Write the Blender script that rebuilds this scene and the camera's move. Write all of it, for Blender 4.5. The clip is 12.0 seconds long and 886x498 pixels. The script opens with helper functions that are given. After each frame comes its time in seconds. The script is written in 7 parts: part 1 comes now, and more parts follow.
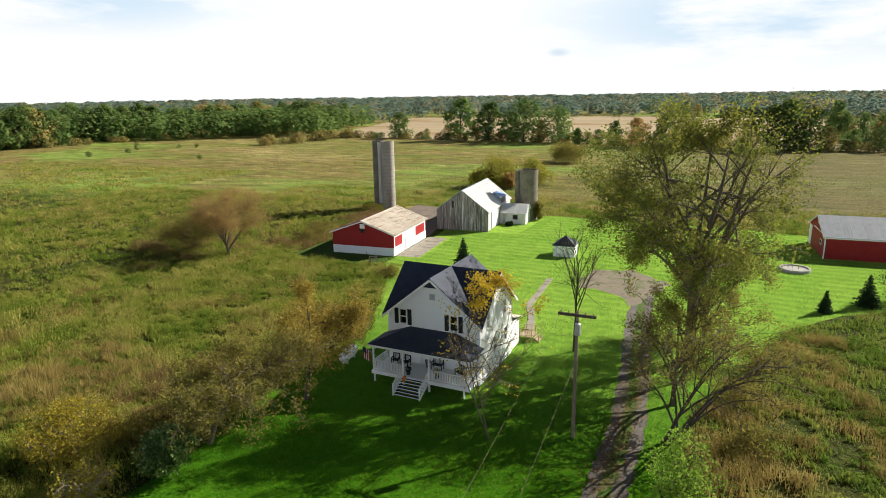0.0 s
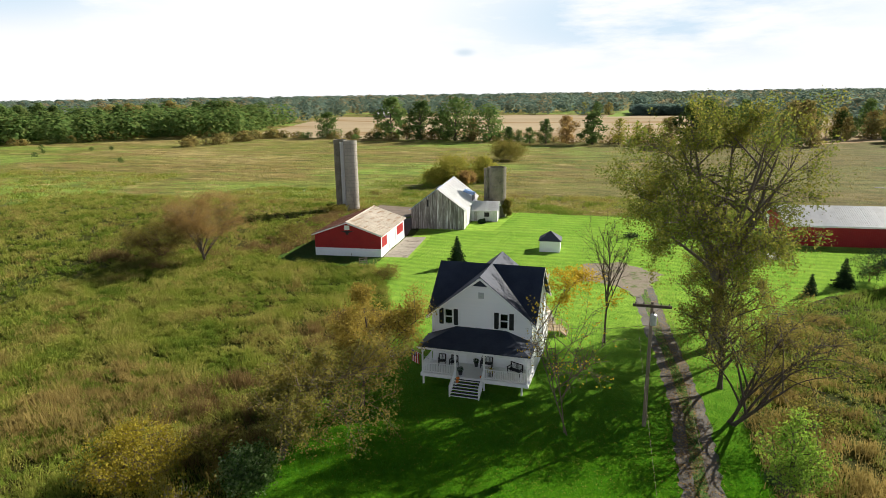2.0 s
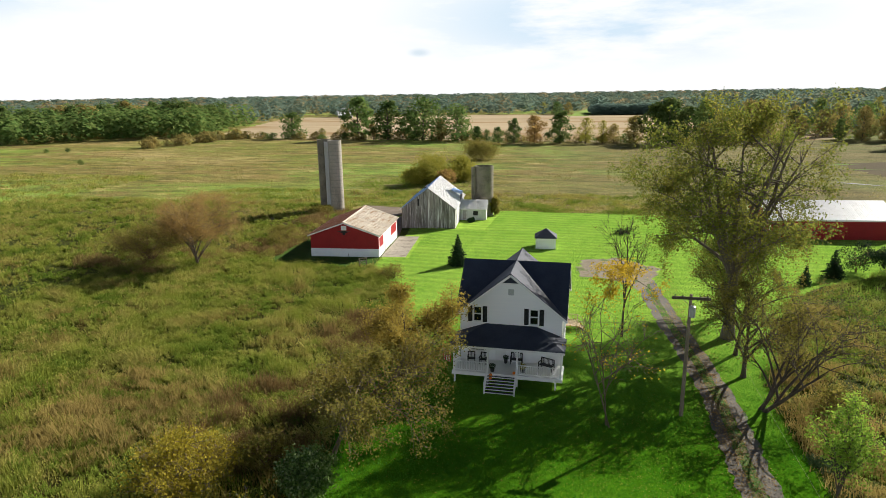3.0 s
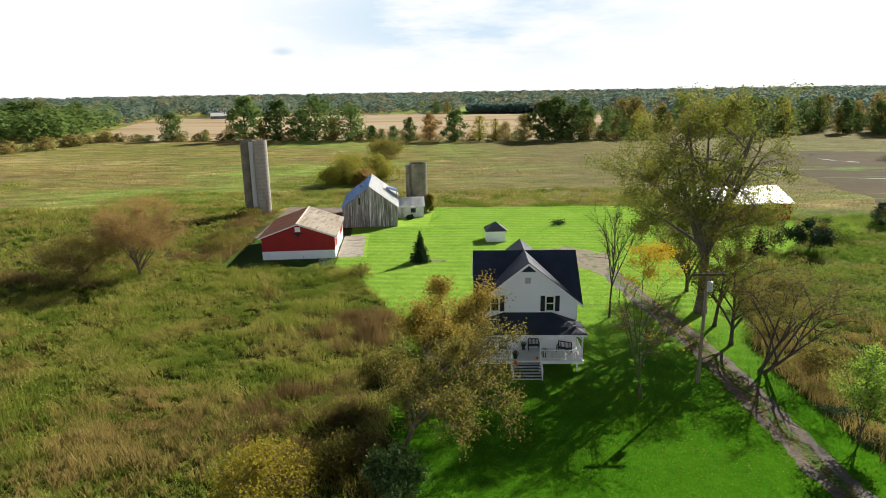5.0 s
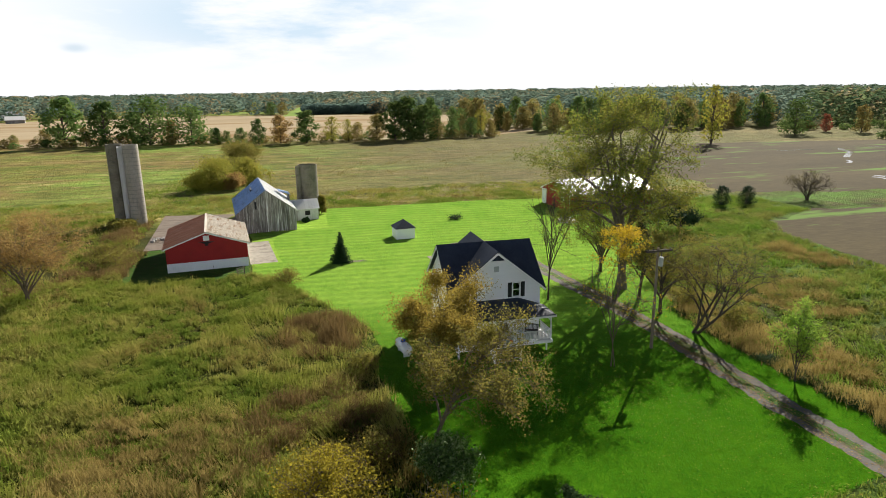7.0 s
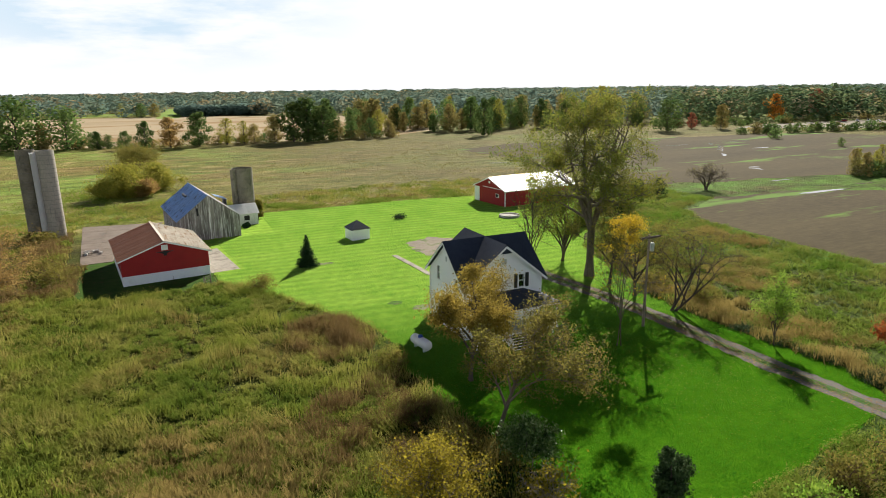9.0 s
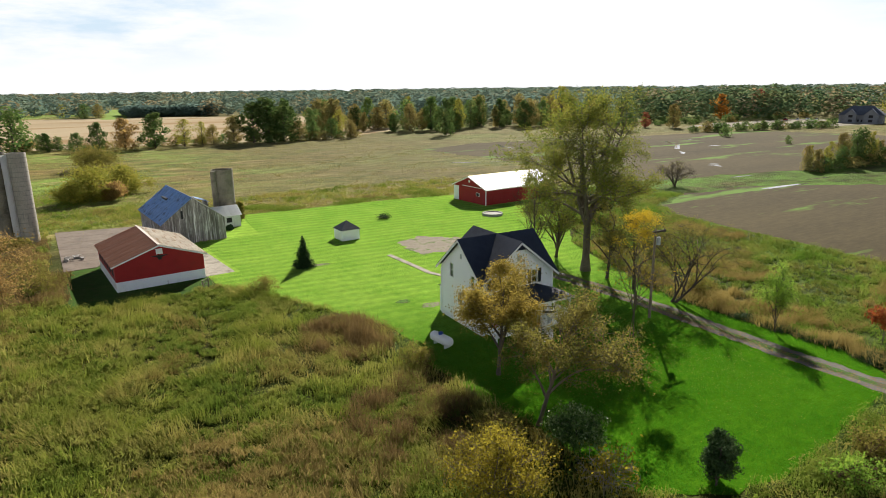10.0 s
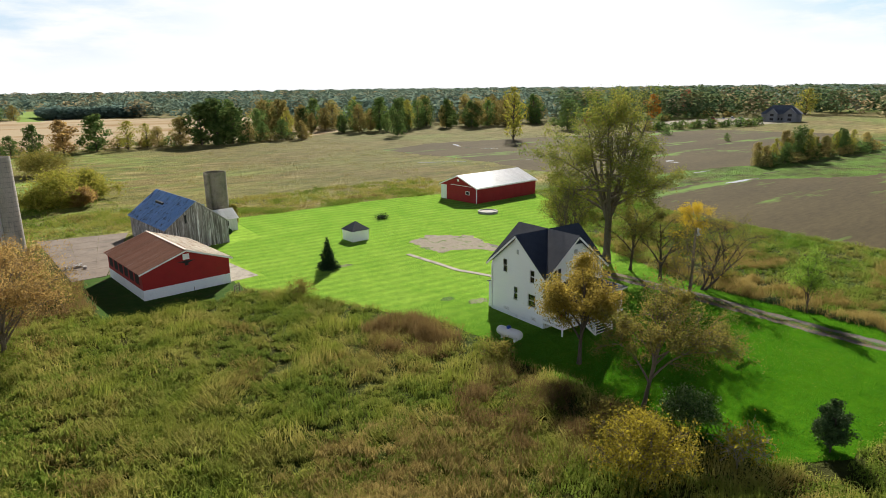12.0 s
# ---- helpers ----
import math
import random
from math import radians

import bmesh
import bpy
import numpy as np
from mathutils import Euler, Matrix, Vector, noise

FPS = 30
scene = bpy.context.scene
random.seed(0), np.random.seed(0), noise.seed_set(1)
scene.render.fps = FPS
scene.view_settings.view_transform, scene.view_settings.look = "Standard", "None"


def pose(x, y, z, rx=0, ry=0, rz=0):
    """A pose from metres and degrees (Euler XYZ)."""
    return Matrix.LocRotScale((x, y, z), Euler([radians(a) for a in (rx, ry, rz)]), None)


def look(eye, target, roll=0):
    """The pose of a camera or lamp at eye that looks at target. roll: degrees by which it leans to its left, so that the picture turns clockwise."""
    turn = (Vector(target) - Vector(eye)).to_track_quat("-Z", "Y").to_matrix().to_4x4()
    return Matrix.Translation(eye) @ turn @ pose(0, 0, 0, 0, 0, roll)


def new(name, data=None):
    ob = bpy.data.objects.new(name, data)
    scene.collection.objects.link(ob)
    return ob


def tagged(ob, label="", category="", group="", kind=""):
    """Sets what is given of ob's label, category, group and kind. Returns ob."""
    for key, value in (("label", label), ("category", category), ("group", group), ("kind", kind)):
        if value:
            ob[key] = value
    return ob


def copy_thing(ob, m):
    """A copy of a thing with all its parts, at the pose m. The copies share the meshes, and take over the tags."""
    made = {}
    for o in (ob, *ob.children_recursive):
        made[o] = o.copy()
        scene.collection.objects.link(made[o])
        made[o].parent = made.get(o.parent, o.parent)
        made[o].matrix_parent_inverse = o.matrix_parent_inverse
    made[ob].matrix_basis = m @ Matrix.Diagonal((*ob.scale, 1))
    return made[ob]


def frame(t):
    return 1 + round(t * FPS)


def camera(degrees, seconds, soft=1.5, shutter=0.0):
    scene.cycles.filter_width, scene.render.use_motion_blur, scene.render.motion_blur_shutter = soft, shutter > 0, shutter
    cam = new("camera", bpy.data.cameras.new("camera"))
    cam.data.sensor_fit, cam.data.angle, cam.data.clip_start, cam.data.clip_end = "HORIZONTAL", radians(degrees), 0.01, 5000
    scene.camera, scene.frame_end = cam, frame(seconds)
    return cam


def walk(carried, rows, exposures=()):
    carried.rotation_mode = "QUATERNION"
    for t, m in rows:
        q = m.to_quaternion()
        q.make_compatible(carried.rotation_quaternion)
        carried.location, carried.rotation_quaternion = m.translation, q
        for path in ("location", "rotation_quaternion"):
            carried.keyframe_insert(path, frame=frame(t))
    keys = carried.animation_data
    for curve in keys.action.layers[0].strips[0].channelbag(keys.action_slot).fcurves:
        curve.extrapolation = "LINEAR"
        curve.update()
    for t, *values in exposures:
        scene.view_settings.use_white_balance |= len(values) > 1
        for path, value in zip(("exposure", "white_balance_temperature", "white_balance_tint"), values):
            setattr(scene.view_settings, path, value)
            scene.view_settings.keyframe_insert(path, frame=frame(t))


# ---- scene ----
cam = camera(70.5, 12.0, soft=0.65)
METRES, EYE, TILT, LEAN, TURN = 76.45, 25.0, -0.85, 0.2, 24.4
ROWS = [
    (0.0, 0.0, 0.0, 0.0, -0.14, -13.01, 0.61),
    (0.5, -0.0348, 0.0037, -0.0003, -1.9, -13.01, 0.62),
    (1.0, -0.0727, 0.0077, -0.0003, -3.58, -13.07, 0.66),
    (1.5, -0.1119, 0.0122, -0.0002, -6.0, -13.13, 0.71),
    (2.0, -0.1521, 0.0178, -0.0007, -8.25, -13.16, 0.73),
    (2.5, -0.1923, 0.0245, -0.0015, -10.08, -13.18, 0.76),
    (3.0, -0.2328, 0.0321, -0.0025, -12.21, -13.19, 0.8),
    (5.0, -0.3924, 0.0758, -0.006, -23.9, -13.37, 0.97),
    (5.5, -0.4314, 0.0901, -0.0061, -27.22, -13.41, 1.02),
    (6.0, -0.4694, 0.1065, -0.0062, -31.02, -13.47, 1.07),
    (6.5, -0.5067, 0.125, -0.0064, -35.16, -13.51, 1.11),
    (7.0, -0.5431, 0.145, -0.0056, -39.41, -13.59, 1.14),
    (7.5, -0.5785, 0.1671, -0.0048, -42.66, -13.64, 1.16),
    (9.5, -0.7084, 0.2746, -0.0013, -53.03, -13.81, 1.22),
    (10.0, -0.7381, 0.3064, -0.0007, -55.22, -13.85, 1.23),
    (10.5, -0.7667, 0.3404, -0.0, -57.03, -13.88, 1.22),
    (11.0, -0.7931, 0.3767, 0.0005, -58.52, -13.9, 1.24),
    (11.5, -0.8185, 0.4138, 0.0009, -59.99, -13.91, 1.25),
    (12.0, -0.8428, 0.4515, 0.0011, -61.89, -13.93, 1.25),
]
walk(cam, [(t, pose(0, 0, EYE, TILT, LEAN, TURN) @ pose(METRES * x, METRES * y, METRES * z, 90 + pitch, roll, yaw)) for t, x, y, z, yaw, pitch, roll in ROWS])

# ---- world, sun and sky ----
SUN_AZ = math.atan2(0.67, 0.74)      # from +y towards +x
SUN_EL = radians(31)
world = bpy.data.worlds.new("sky")
scene.world = world
world.use_nodes = True
wn, wl = world.node_tree.nodes, world.node_tree.links
wn.clear()
sky = wn.new("ShaderNodeTexSky")
sky.sky_type, sky.sun_disc = "NISHITA", False
sky.sun_elevation, sky.sun_rotation = SUN_EL, SUN_AZ
sky.altitude, sky.air_density, sky.dust_density, sky.ozone_density = 200, 0.12, 0.3, 1.0
wco = wn.new("ShaderNodeTexCoord")
wmap = wn.new("ShaderNodeMapping")
wmap.inputs["Scale"].default_value = (1.0, 1.0, 4.5)
wl.new(wco.outputs["Generated"], wmap.inputs["Vector"])
wnoise = wn.new("ShaderNodeTexNoise")
wnoise.inputs["Scale"].default_value, wnoise.inputs["Detail"].default_value = 2.2, 6.0
wnoise.inputs["Roughness"].default_value = 0.55
wl.new(wmap.outputs["Vector"], wnoise.inputs["Vector"])
wramp = wn.new("ShaderNodeValToRGB")
wramp.color_ramp.elements[0].position, wramp.color_ramp.elements[1].position = 0.26, 0.5
wramp.color_ramp.elements[0].color = (0.94, 0.94, 0.94, 1)
wl.new(wnoise.outputs["Fac"], wramp.inputs["Fac"])
# thin bright cloud and haze low over the horizon, clear sky above
wsep = wn.new("ShaderNodeSeparateXYZ")
wl.new(wco.outputs["Generated"], wsep.inputs["Vector"])
whaze = wn.new("ShaderNodeMapRange")
whaze.interpolation_type = "SMOOTHSTEP"
whaze.inputs["From Min"].default_value, whaze.inputs["From Max"].default_value = 0.14, 0.5
whaze.inputs["To Min"].default_value, whaze.inputs["To Max"].default_value = 1.0, 0.0
wl.new(wsep.outputs["Z"], whaze.inputs["Value"])
wfac = wn.new("ShaderNodeMath")
wfac.operation = "MULTIPLY"
wl.new(wramp.outputs["Color"], wfac.inputs[0])
wl.new(whaze.outputs["Result"], wfac.inputs[1])
wmix = wn.new("ShaderNodeMix")
wmix.data_type = "RGBA"
wl.new(wfac.outputs[0], wmix.inputs["Factor"])
# brighter blue-white band above the visible sky, added to lift the shaded walls
wup = wn.new("ShaderNodeMapRange")
wup.inputs["From Min"].default_value, wup.inputs["From Max"].default_value = 0.14, 0.3
wl.new(wsep.outputs["Z"], wup.inputs["Value"])


def sky_mix(fac, a, b):
    """Mix of two sky colours by a socket."""
    m = wn.new("ShaderNodeMix")
    m.data_type = "RGBA"
    wl.new(fac, m.inputs["Factor"])
    for key, v in (("A", a), ("B", b)):
        if isinstance(v, tuple):
            m.inputs[key].default_value = (*v, 1)
        else:
            wl.new(v, m.inputs[key])
    return m.outputs["Result"]


def sky_spot(az, el, wide, tall, edge):
    """1 in a soft oval round a direction of the sky, 0 outside it."""
    d = Vector((math.sin(radians(az)) * math.cos(radians(el)), math.cos(radians(az)) * math.cos(radians(el)), math.sin(radians(el))))
    off = wn.new("ShaderNodeVectorMath")
    off.operation = "SUBTRACT"
    wl.new(wco.outputs["Generated"], off.inputs[0])
    off.inputs[1].default_value = d
    flat = wn.new("ShaderNodeVectorMath")
    flat.operation = "MULTIPLY"
    flat.inputs[1].default_value = (1 / wide, 1 / wide, 1 / tall)
    wl.new(off.outputs["Vector"], flat.inputs[0])
    size = wn.new("ShaderNodeVectorMath")
    size.operation = "LENGTH"
    wl.new(flat.outputs["Vector"], size.inputs[0])
    mr = wn.new("ShaderNodeMapRange")
    mr.interpolation_type = "SMOOTHSTEP"
    mr.inputs["From Min"].default_value, mr.inputs["From Max"].default_value = 1.0, edge
    wl.new(size.outputs["Value"], mr.inputs["Value"])
    return mr.outputs["Result"]


def sky_times(a, b):
    m = wn.new("ShaderNodeMath")
    m.operation = "MULTIPLY"
    wl.new(a, m.inputs[0])
    wl.new(b, m.inputs[1])
    return m.outputs[0]


# white overcast with thin places that let pale blue through, and one small grey cloud
wthin = wn.new("ShaderNodeTexNoise")
wthin.inputs["Scale"].default_value, wthin.inputs["Detail"].default_value, wthin.inputs["Roughness"].default_value = 5.5, 7.0, 0.6
wl.new(wmap.outputs["Vector"], wthin.inputs["Vector"])
wthin_r = wn.new("ShaderNodeMapRange")
wthin_r.inputs["From Min"].default_value, wthin_r.inputs["From Max"].default_value = 0.37, 0.57
wl.new(wthin.outputs["Fac"], wthin_r.inputs["Value"])
wlow = sky_mix(sky_times(wthin_r.outputs["Result"], sky_spot(1, 6, 0.4, 0.1, 0.2)), (11.2, 11.3, 11.5), (7.4, 9.0, 10.4))
wlow = sky_mix(sky_times(wthin_r.outputs["Result"], sky_spot(76, 7, 0.34, 0.1, 0.2)), wlow, (6.4, 8.9, 10.4))
wlow = sky_mix(sky_times(wthin_r.outputs["Result"], sky_spot(-52, 8, 0.3, 0.07, 0.2)), wlow, (7.4, 9.0, 10.4))
wlow = sky_mix(sky_spot(-14.2, 3.35, 0.024, 0.009, 0.1), wlow, (7.8, 8.9, 9.8))
wl.new(sky_mix(wup.outputs["Result"], wlow, (14.0, 17.4, 22.8)), wmix.inputs["B"])
wl.new(sky.outputs["Color"], wmix.inputs["A"])
wbg = wn.new("ShaderNodeBackground")
wbg.inputs["Strength"].default_value = 0.05
wl.new(wmix.outputs["Result"], wbg.inputs["Color"])
wout = wn.new("ShaderNodeOutputWorld")
wl.new(wbg.outputs["Background"], wout.inputs["Surface"])

sun_data = bpy.data.lights.new("sun", "SUN")
sun_data.energy, sun_data.angle, sun_data.color = 5.0, radians(0.55), (1.0, 0.93, 0.82)
sun = new("sun", sun_data)
sun.matrix_world = look((60, 60, 80), (60 - math.sin(SUN_AZ) * math.cos(SUN_EL), 60 - math.cos(SUN_AZ) * math.cos(SUN_EL), 80 - math.sin(SUN_EL)))
scene.view_settings.exposure = 0.9


# ---- materials ----
def nodes_of(name):
    m = bpy.data.materials.new(name)
    m.use_nodes = True
    nt = m.node_tree
    return m, nt.nodes, nt.links, nt.nodes["Principled BSDF"]


def noise_node(n, l, vec, scale, detail=4.0, rough=0.6, stretch=None):
    if stretch:
        mp = n.new("ShaderNodeMapping")
        mp.inputs["Scale"].default_value = stretch
        l.new(vec, mp.inputs["Vector"])
        vec = mp.outputs["Vector"]
    t = n.new("ShaderNodeTexNoise")
    t.inputs["Scale"].default_value, t.inputs["Detail"].default_value, t.inputs["Roughness"].default_value = scale, detail, rough
    l.new(vec, t.inputs["Vector"])
    return t.outputs["Fac"]


def ramp_node(n, l, fac, lo, hi, a=(0, 0, 0, 1), b=(1, 1, 1, 1)):
    r = n.new("ShaderNodeValToRGB")
    r.color_ramp.elements[0].position, r.color_ramp.elements[1].position = lo, hi
    r.color_ramp.elements[0].color, r.color_ramp.elements[1].color = a, b
    l.new(fac, r.inputs["Fac"])
    return r.outputs["Color"]


def mix_node(n, l, fac, a, b, blend="MIX"):
    m = n.new("ShaderNodeMix")
    m.data_type, m.blend_type = "RGBA", blend
    for key, v in (("Factor", fac), ("A", a), ("B", b)):
        if isinstance(v, (int, float)):
            m.inputs[key].default_value = v
        elif isinstance(v, tuple):
            m.inputs[key].default_value = (*v[:3], 1)
        else:
            l.new(v, m.inputs[key])
    return m.outputs["Result"]


def mat(name, c1, c2, scale=1.0, fine=12.0, rough=0.8, metal=0.0, bump=0.2, bump_scale=None, stretch=None,
        stain=None, stain_scale=0.4, stain_at=(0.5, 0.7), spec=0.3, per_object=0.0, depth=0.02):
    """Two-scale variation between two colours, an optional third for stains, and a bump."""
    m, n, l, bs = nodes_of(name)
    geo = n.new("ShaderNodeNewGeometry")
    vec = geo.outputs["Position"]
    big = noise_node(n, l, vec, scale, 3, 0.6, stretch)
    small = noise_node(n, l, vec, fine, 3, 0.7, stretch)
    fac = n.new("ShaderNodeMath")
    fac.operation = "ADD"
    l.new(big, fac.inputs[0])
    l.new(small, fac.inputs[1])
    half = n.new("ShaderNodeMath")
    half.operation = "MULTIPLY"
    half.inputs[1].default_value = 0.5
    l.new(fac.outputs[0], half.inputs[0])
    col = mix_node(n, l, ramp_node(n, l, half.outputs[0], 0.36, 0.64), c1, c2)
    if stain:
        st = noise_node(n, l, vec, stain_scale, 5, 0.65, stretch)
        col = mix_node(n, l, ramp_node(n, l, st, *stain_at), col, stain)
    if per_object:
        info = n.new("ShaderNodeObjectInfo")
        hsv = n.new("ShaderNodeHueSaturation")
        mr = n.new("ShaderNodeMapRange")
        mr.inputs["To Min"].default_value, mr.inputs["To Max"].default_value = 1 - per_object, 1 + per_object
        l.new(info.outputs["Random"], mr.inputs["Value"])
        l.new(mr.outputs["Result"], hsv.inputs["Value"])
        l.new(col, hsv.inputs["Color"])
        col = hsv.outputs["Color"]
    l.new(col, bs.inputs["Base Color"])
    bs.inputs["Roughness"].default_value, bs.inputs["Metallic"].default_value = rough, metal
    bs.inputs["Specular IOR Level"].default_value = spec
    if bump:
        b = n.new("ShaderNodeBump")
        b.inputs["Strength"].default_value, b.inputs["Distance"].default_value = bump, depth
        l.new(noise_node(n, l, vec, bump_scale or fine, 3, 0.6, stretch), b.inputs["Height"])
        l.new(b.outputs["Normal"], bs.inputs["Normal"])
    return m


def leaf_mat(name, cols, lucent=0.45, patch_scale=0.5, rough=0.75, per_object=0.0, patchy=0.5, spec=0.12, front=None):
    """Leaves: colour by leaf and by patch, part of the light passing through."""
    m, n, l, bs = nodes_of(name)
    geo = n.new("ShaderNodeNewGeometry")
    ramp = n.new("ShaderNodeValToRGB")
    els = ramp.color_ramp.elements
    els[0].color, els[1].color = (*cols[0], 1), (*cols[-1], 1)
    for i, c in enumerate(cols[1:-1], 1):
        els.new(i / (len(cols) - 1)).color = (*c, 1)
    big = noise_node(n, l, geo.outputs["Position"], patch_scale, 3, 0.6)
    stretch = n.new("ShaderNodeMapRange")
    stretch.inputs["From Min"].default_value, stretch.inputs["From Max"].default_value = 0.3, 0.7
    l.new(big, stretch.inputs["Value"])
    mix = n.new("ShaderNodeMix")
    mix.inputs["Factor"].default_value = patchy
    l.new(geo.outputs["Random Per Island"], mix.inputs["A"])
    l.new(stretch.outputs["Result"], mix.inputs["B"])
    l.new(mix.outputs["Result"], ramp.inputs["Fac"])
    col = ramp.outputs["Color"]
    if per_object:
        info = n.new("ShaderNodeObjectInfo")
        hsv = n.new("ShaderNodeHueSaturation")
        for key, lo, hi, src in (("Value", 1 - per_object, 1 + per_object, "Random"),):
            mr = n.new("ShaderNodeMapRange")
            mr.inputs["To Min"].default_value, mr.inputs["To Max"].default_value = lo, hi
            l.new(info.outputs[src], mr.inputs["Value"])
            l.new(mr.outputs["Result"], hsv.inputs[key])
        l.new(col, hsv.inputs["Color"])
        col = hsv.outputs["Color"]
    # front lawn tint, with shade worked into the darker blade colour
    if front:
        col = mix_node(n, l, 1.0, col, mix_node(n, l, turf(n, l, geo.outputs["Position"]), front, (1, 1, 1)), "MULTIPLY")
        col = mix_node(n, l, 1.0, col, swaths(n, l, geo.outputs["Position"]), "MULTIPLY")
    l.new(col, bs.inputs["Base Color"])
    bs.inputs["Roughness"].default_value = rough
    bs.inputs["Specular IOR Level"].default_value = spec
    tr = n.new("ShaderNodeBsdfTranslucent")
    l.new(col, tr.inputs["Color"])
    ms = n.new("ShaderNodeMixShader")
    ms.inputs["Fac"].default_value = lucent
    l.new(bs.outputs["BSDF"], ms.inputs[1])
    l.new(tr.outputs["BSDF"], ms.inputs[2])
    l.new(ms.outputs["Shader"], n["Material Output"].inputs["Surface"])
    return m


def meadow_mat(name):
    """Rough pasture: green, olive, straw and brown patches drawn out along x, browner towards the fields in the east."""
    m, n, l, bs = nodes_of(name)
    geo = n.new("ShaderNodeNewGeometry")
    vec = geo.outputs["Position"]
    a = noise_node(n, l, vec, 0.035, 6, 0.62, (0.55, 1.0, 1))
    b = noise_node(n, l, vec, 0.14, 6, 0.7, (0.5, 1.0, 1))
    c = noise_node(n, l, vec, 1.3, 4, 0.75)
    col = mix_node(n, l, ramp_node(n, l, a, 0.42, 0.6), (0.17, 0.19, 0.04), (0.23, 0.175, 0.065))
    broad = noise_node(n, l, vec, 0.011, 5, 0.6, (0.6, 1.0, 1))
    col = mix_node(n, l, ramp_node(n, l, broad, 0.54, 0.66), col, (0.36, 0.29, 0.125))
    col = mix_node(n, l, ramp_node(n, l, broad, 0.4, 0.48, (1, 1, 1, 1), (0, 0, 0, 1)), col, (0.2, 0.29, 0.055))
    russet = noise_node(n, l, vec, 0.019, 6, 0.65, (0.5, 1.0, 1))
    col = mix_node(n, l, ramp_node(n, l, russet, 0.56, 0.64), col, (0.21, 0.165, 0.06))
    col = mix_node(n, l, ramp_node(n, l, b, 0.55, 0.68), col, (0.42, 0.33, 0.15))
    col = mix_node(n, l, ramp_node(n, l, b, 0.3, 0.42, (1, 1, 1, 1), (0, 0, 0, 1)), col, (0.16, 0.29, 0.045))
    sep = n.new("ShaderNodeSeparateXYZ")
    l.new(vec, sep.inputs["Vector"])
    streak = noise_node(n, l, vec, 0.22, 6, 0.72, (0.4, 1.0, 1))
    col = mix_node(n, l, 1.0, col, ramp_node(n, l, streak, 0.36, 0.62, (0.55, 0.57, 0.5, 1), (1.3, 1.3, 1.25, 1)), "MULTIPLY")
    east = n.new("ShaderNodeMapRange")
    east.inputs["From Min"].default_value, east.inputs["From Max"].default_value = -60, 15
    l.new(sep.outputs["X"], east.inputs["Value"])
    far = n.new("ShaderNodeMapRange")
    far.inputs["From Min"].default_value, far.inputs["From Max"].default_value = 124, 150
    l.new(sep.outputs["Y"], far.inputs["Value"])
    both = n.new("ShaderNodeMath")
    both.operation = "MULTIPLY"
    l.new(east.outputs["Result"], both.inputs[0])
    l.new(far.outputs["Result"], both.inputs[1])
    soft = n.new("ShaderNodeMath")
    soft.operation = "MULTIPLY"
    fade = n.new("ShaderNodeMapRange")
    fade.inputs["From Min"].default_value, fade.inputs["From Max"].default_value = 900, 80
    fade.inputs["To Max"].default_value = 0.75
    l.new(sep.outputs["X"], fade.inputs["Value"])
    l.new(fade.outputs["Result"], soft.inputs[1])
    l.new(both.outputs[0], soft.inputs[0])
    col = mix_node(n, l, soft.outputs[0], col, mix_node(n, l, ramp_node(n, l, streak, 0.35, 0.65), (0.105, 0.1, 0.038), (0.18, 0.158, 0.07)))
    # near ground: litter and soil, darkened further for shade between the weeds
    litter_shade = n.new("ShaderNodeMapRange")
    litter_shade.inputs["From Min"].default_value, litter_shade.inputs["From Max"].default_value = 124, 106
    l.new(sep.outputs["Y"], litter_shade.inputs["Value"])
    col = mix_node(n, l, litter_shade.outputs["Result"], col, mix_node(n, l, 1.0, col, (0.3, 0.36, 0.24), "MULTIPLY"))
    verge = n.new("ShaderNodeMapRange")
    verge.inputs["From Min"].default_value, verge.inputs["From Max"].default_value = 12, 30
    l.new(sep.outputs["X"], verge.inputs["Value"])
    near = n.new("ShaderNodeMapRange")
    near.inputs["From Min"].default_value, near.inputs["From Max"].default_value = 124, 108
    l.new(sep.outputs["Y"], near.inputs["Value"])
    vm = n.new("ShaderNodeMath")
    vm.operation = "MULTIPLY"
    l.new(verge.outputs["Result"], vm.inputs[0])
    l.new(near.outputs["Result"], vm.inputs[1])
    patch = ramp_node(n, l, noise_node(n, l, vec, 0.09, 5, 0.65), 0.4, 0.6)
    vp = n.new("ShaderNodeMath")
    vp.operation = "MULTIPLY"
    l.new(vm.outputs[0], vp.inputs[0])
    l.new(patch, vp.inputs[1])
    col = mix_node(n, l, vp.outputs[0], col, (0.1, 0.2, 0.02))
    dark = ramp_node(n, l, c, 0.3, 0.7, (0.55, 0.55, 0.5, 1), (1.3, 1.3, 1.3, 1))
    col = mix_node(n, l, 1.0, col, dark, "MULTIPLY")
    l.new(col, bs.inputs["Base Color"])
    bs.inputs["Roughness"].default_value = 1.0
    bs.inputs["Specular IOR Level"].default_value = 0.1
    bp = n.new("ShaderNodeBump")
    bp.inputs["Strength"].default_value, bp.inputs["Distance"].default_value = 1.0, 0.6
    l.new(c, bp.inputs["Height"])
    l.new(bp.outputs["Normal"], bs.inputs["Normal"])
    return m


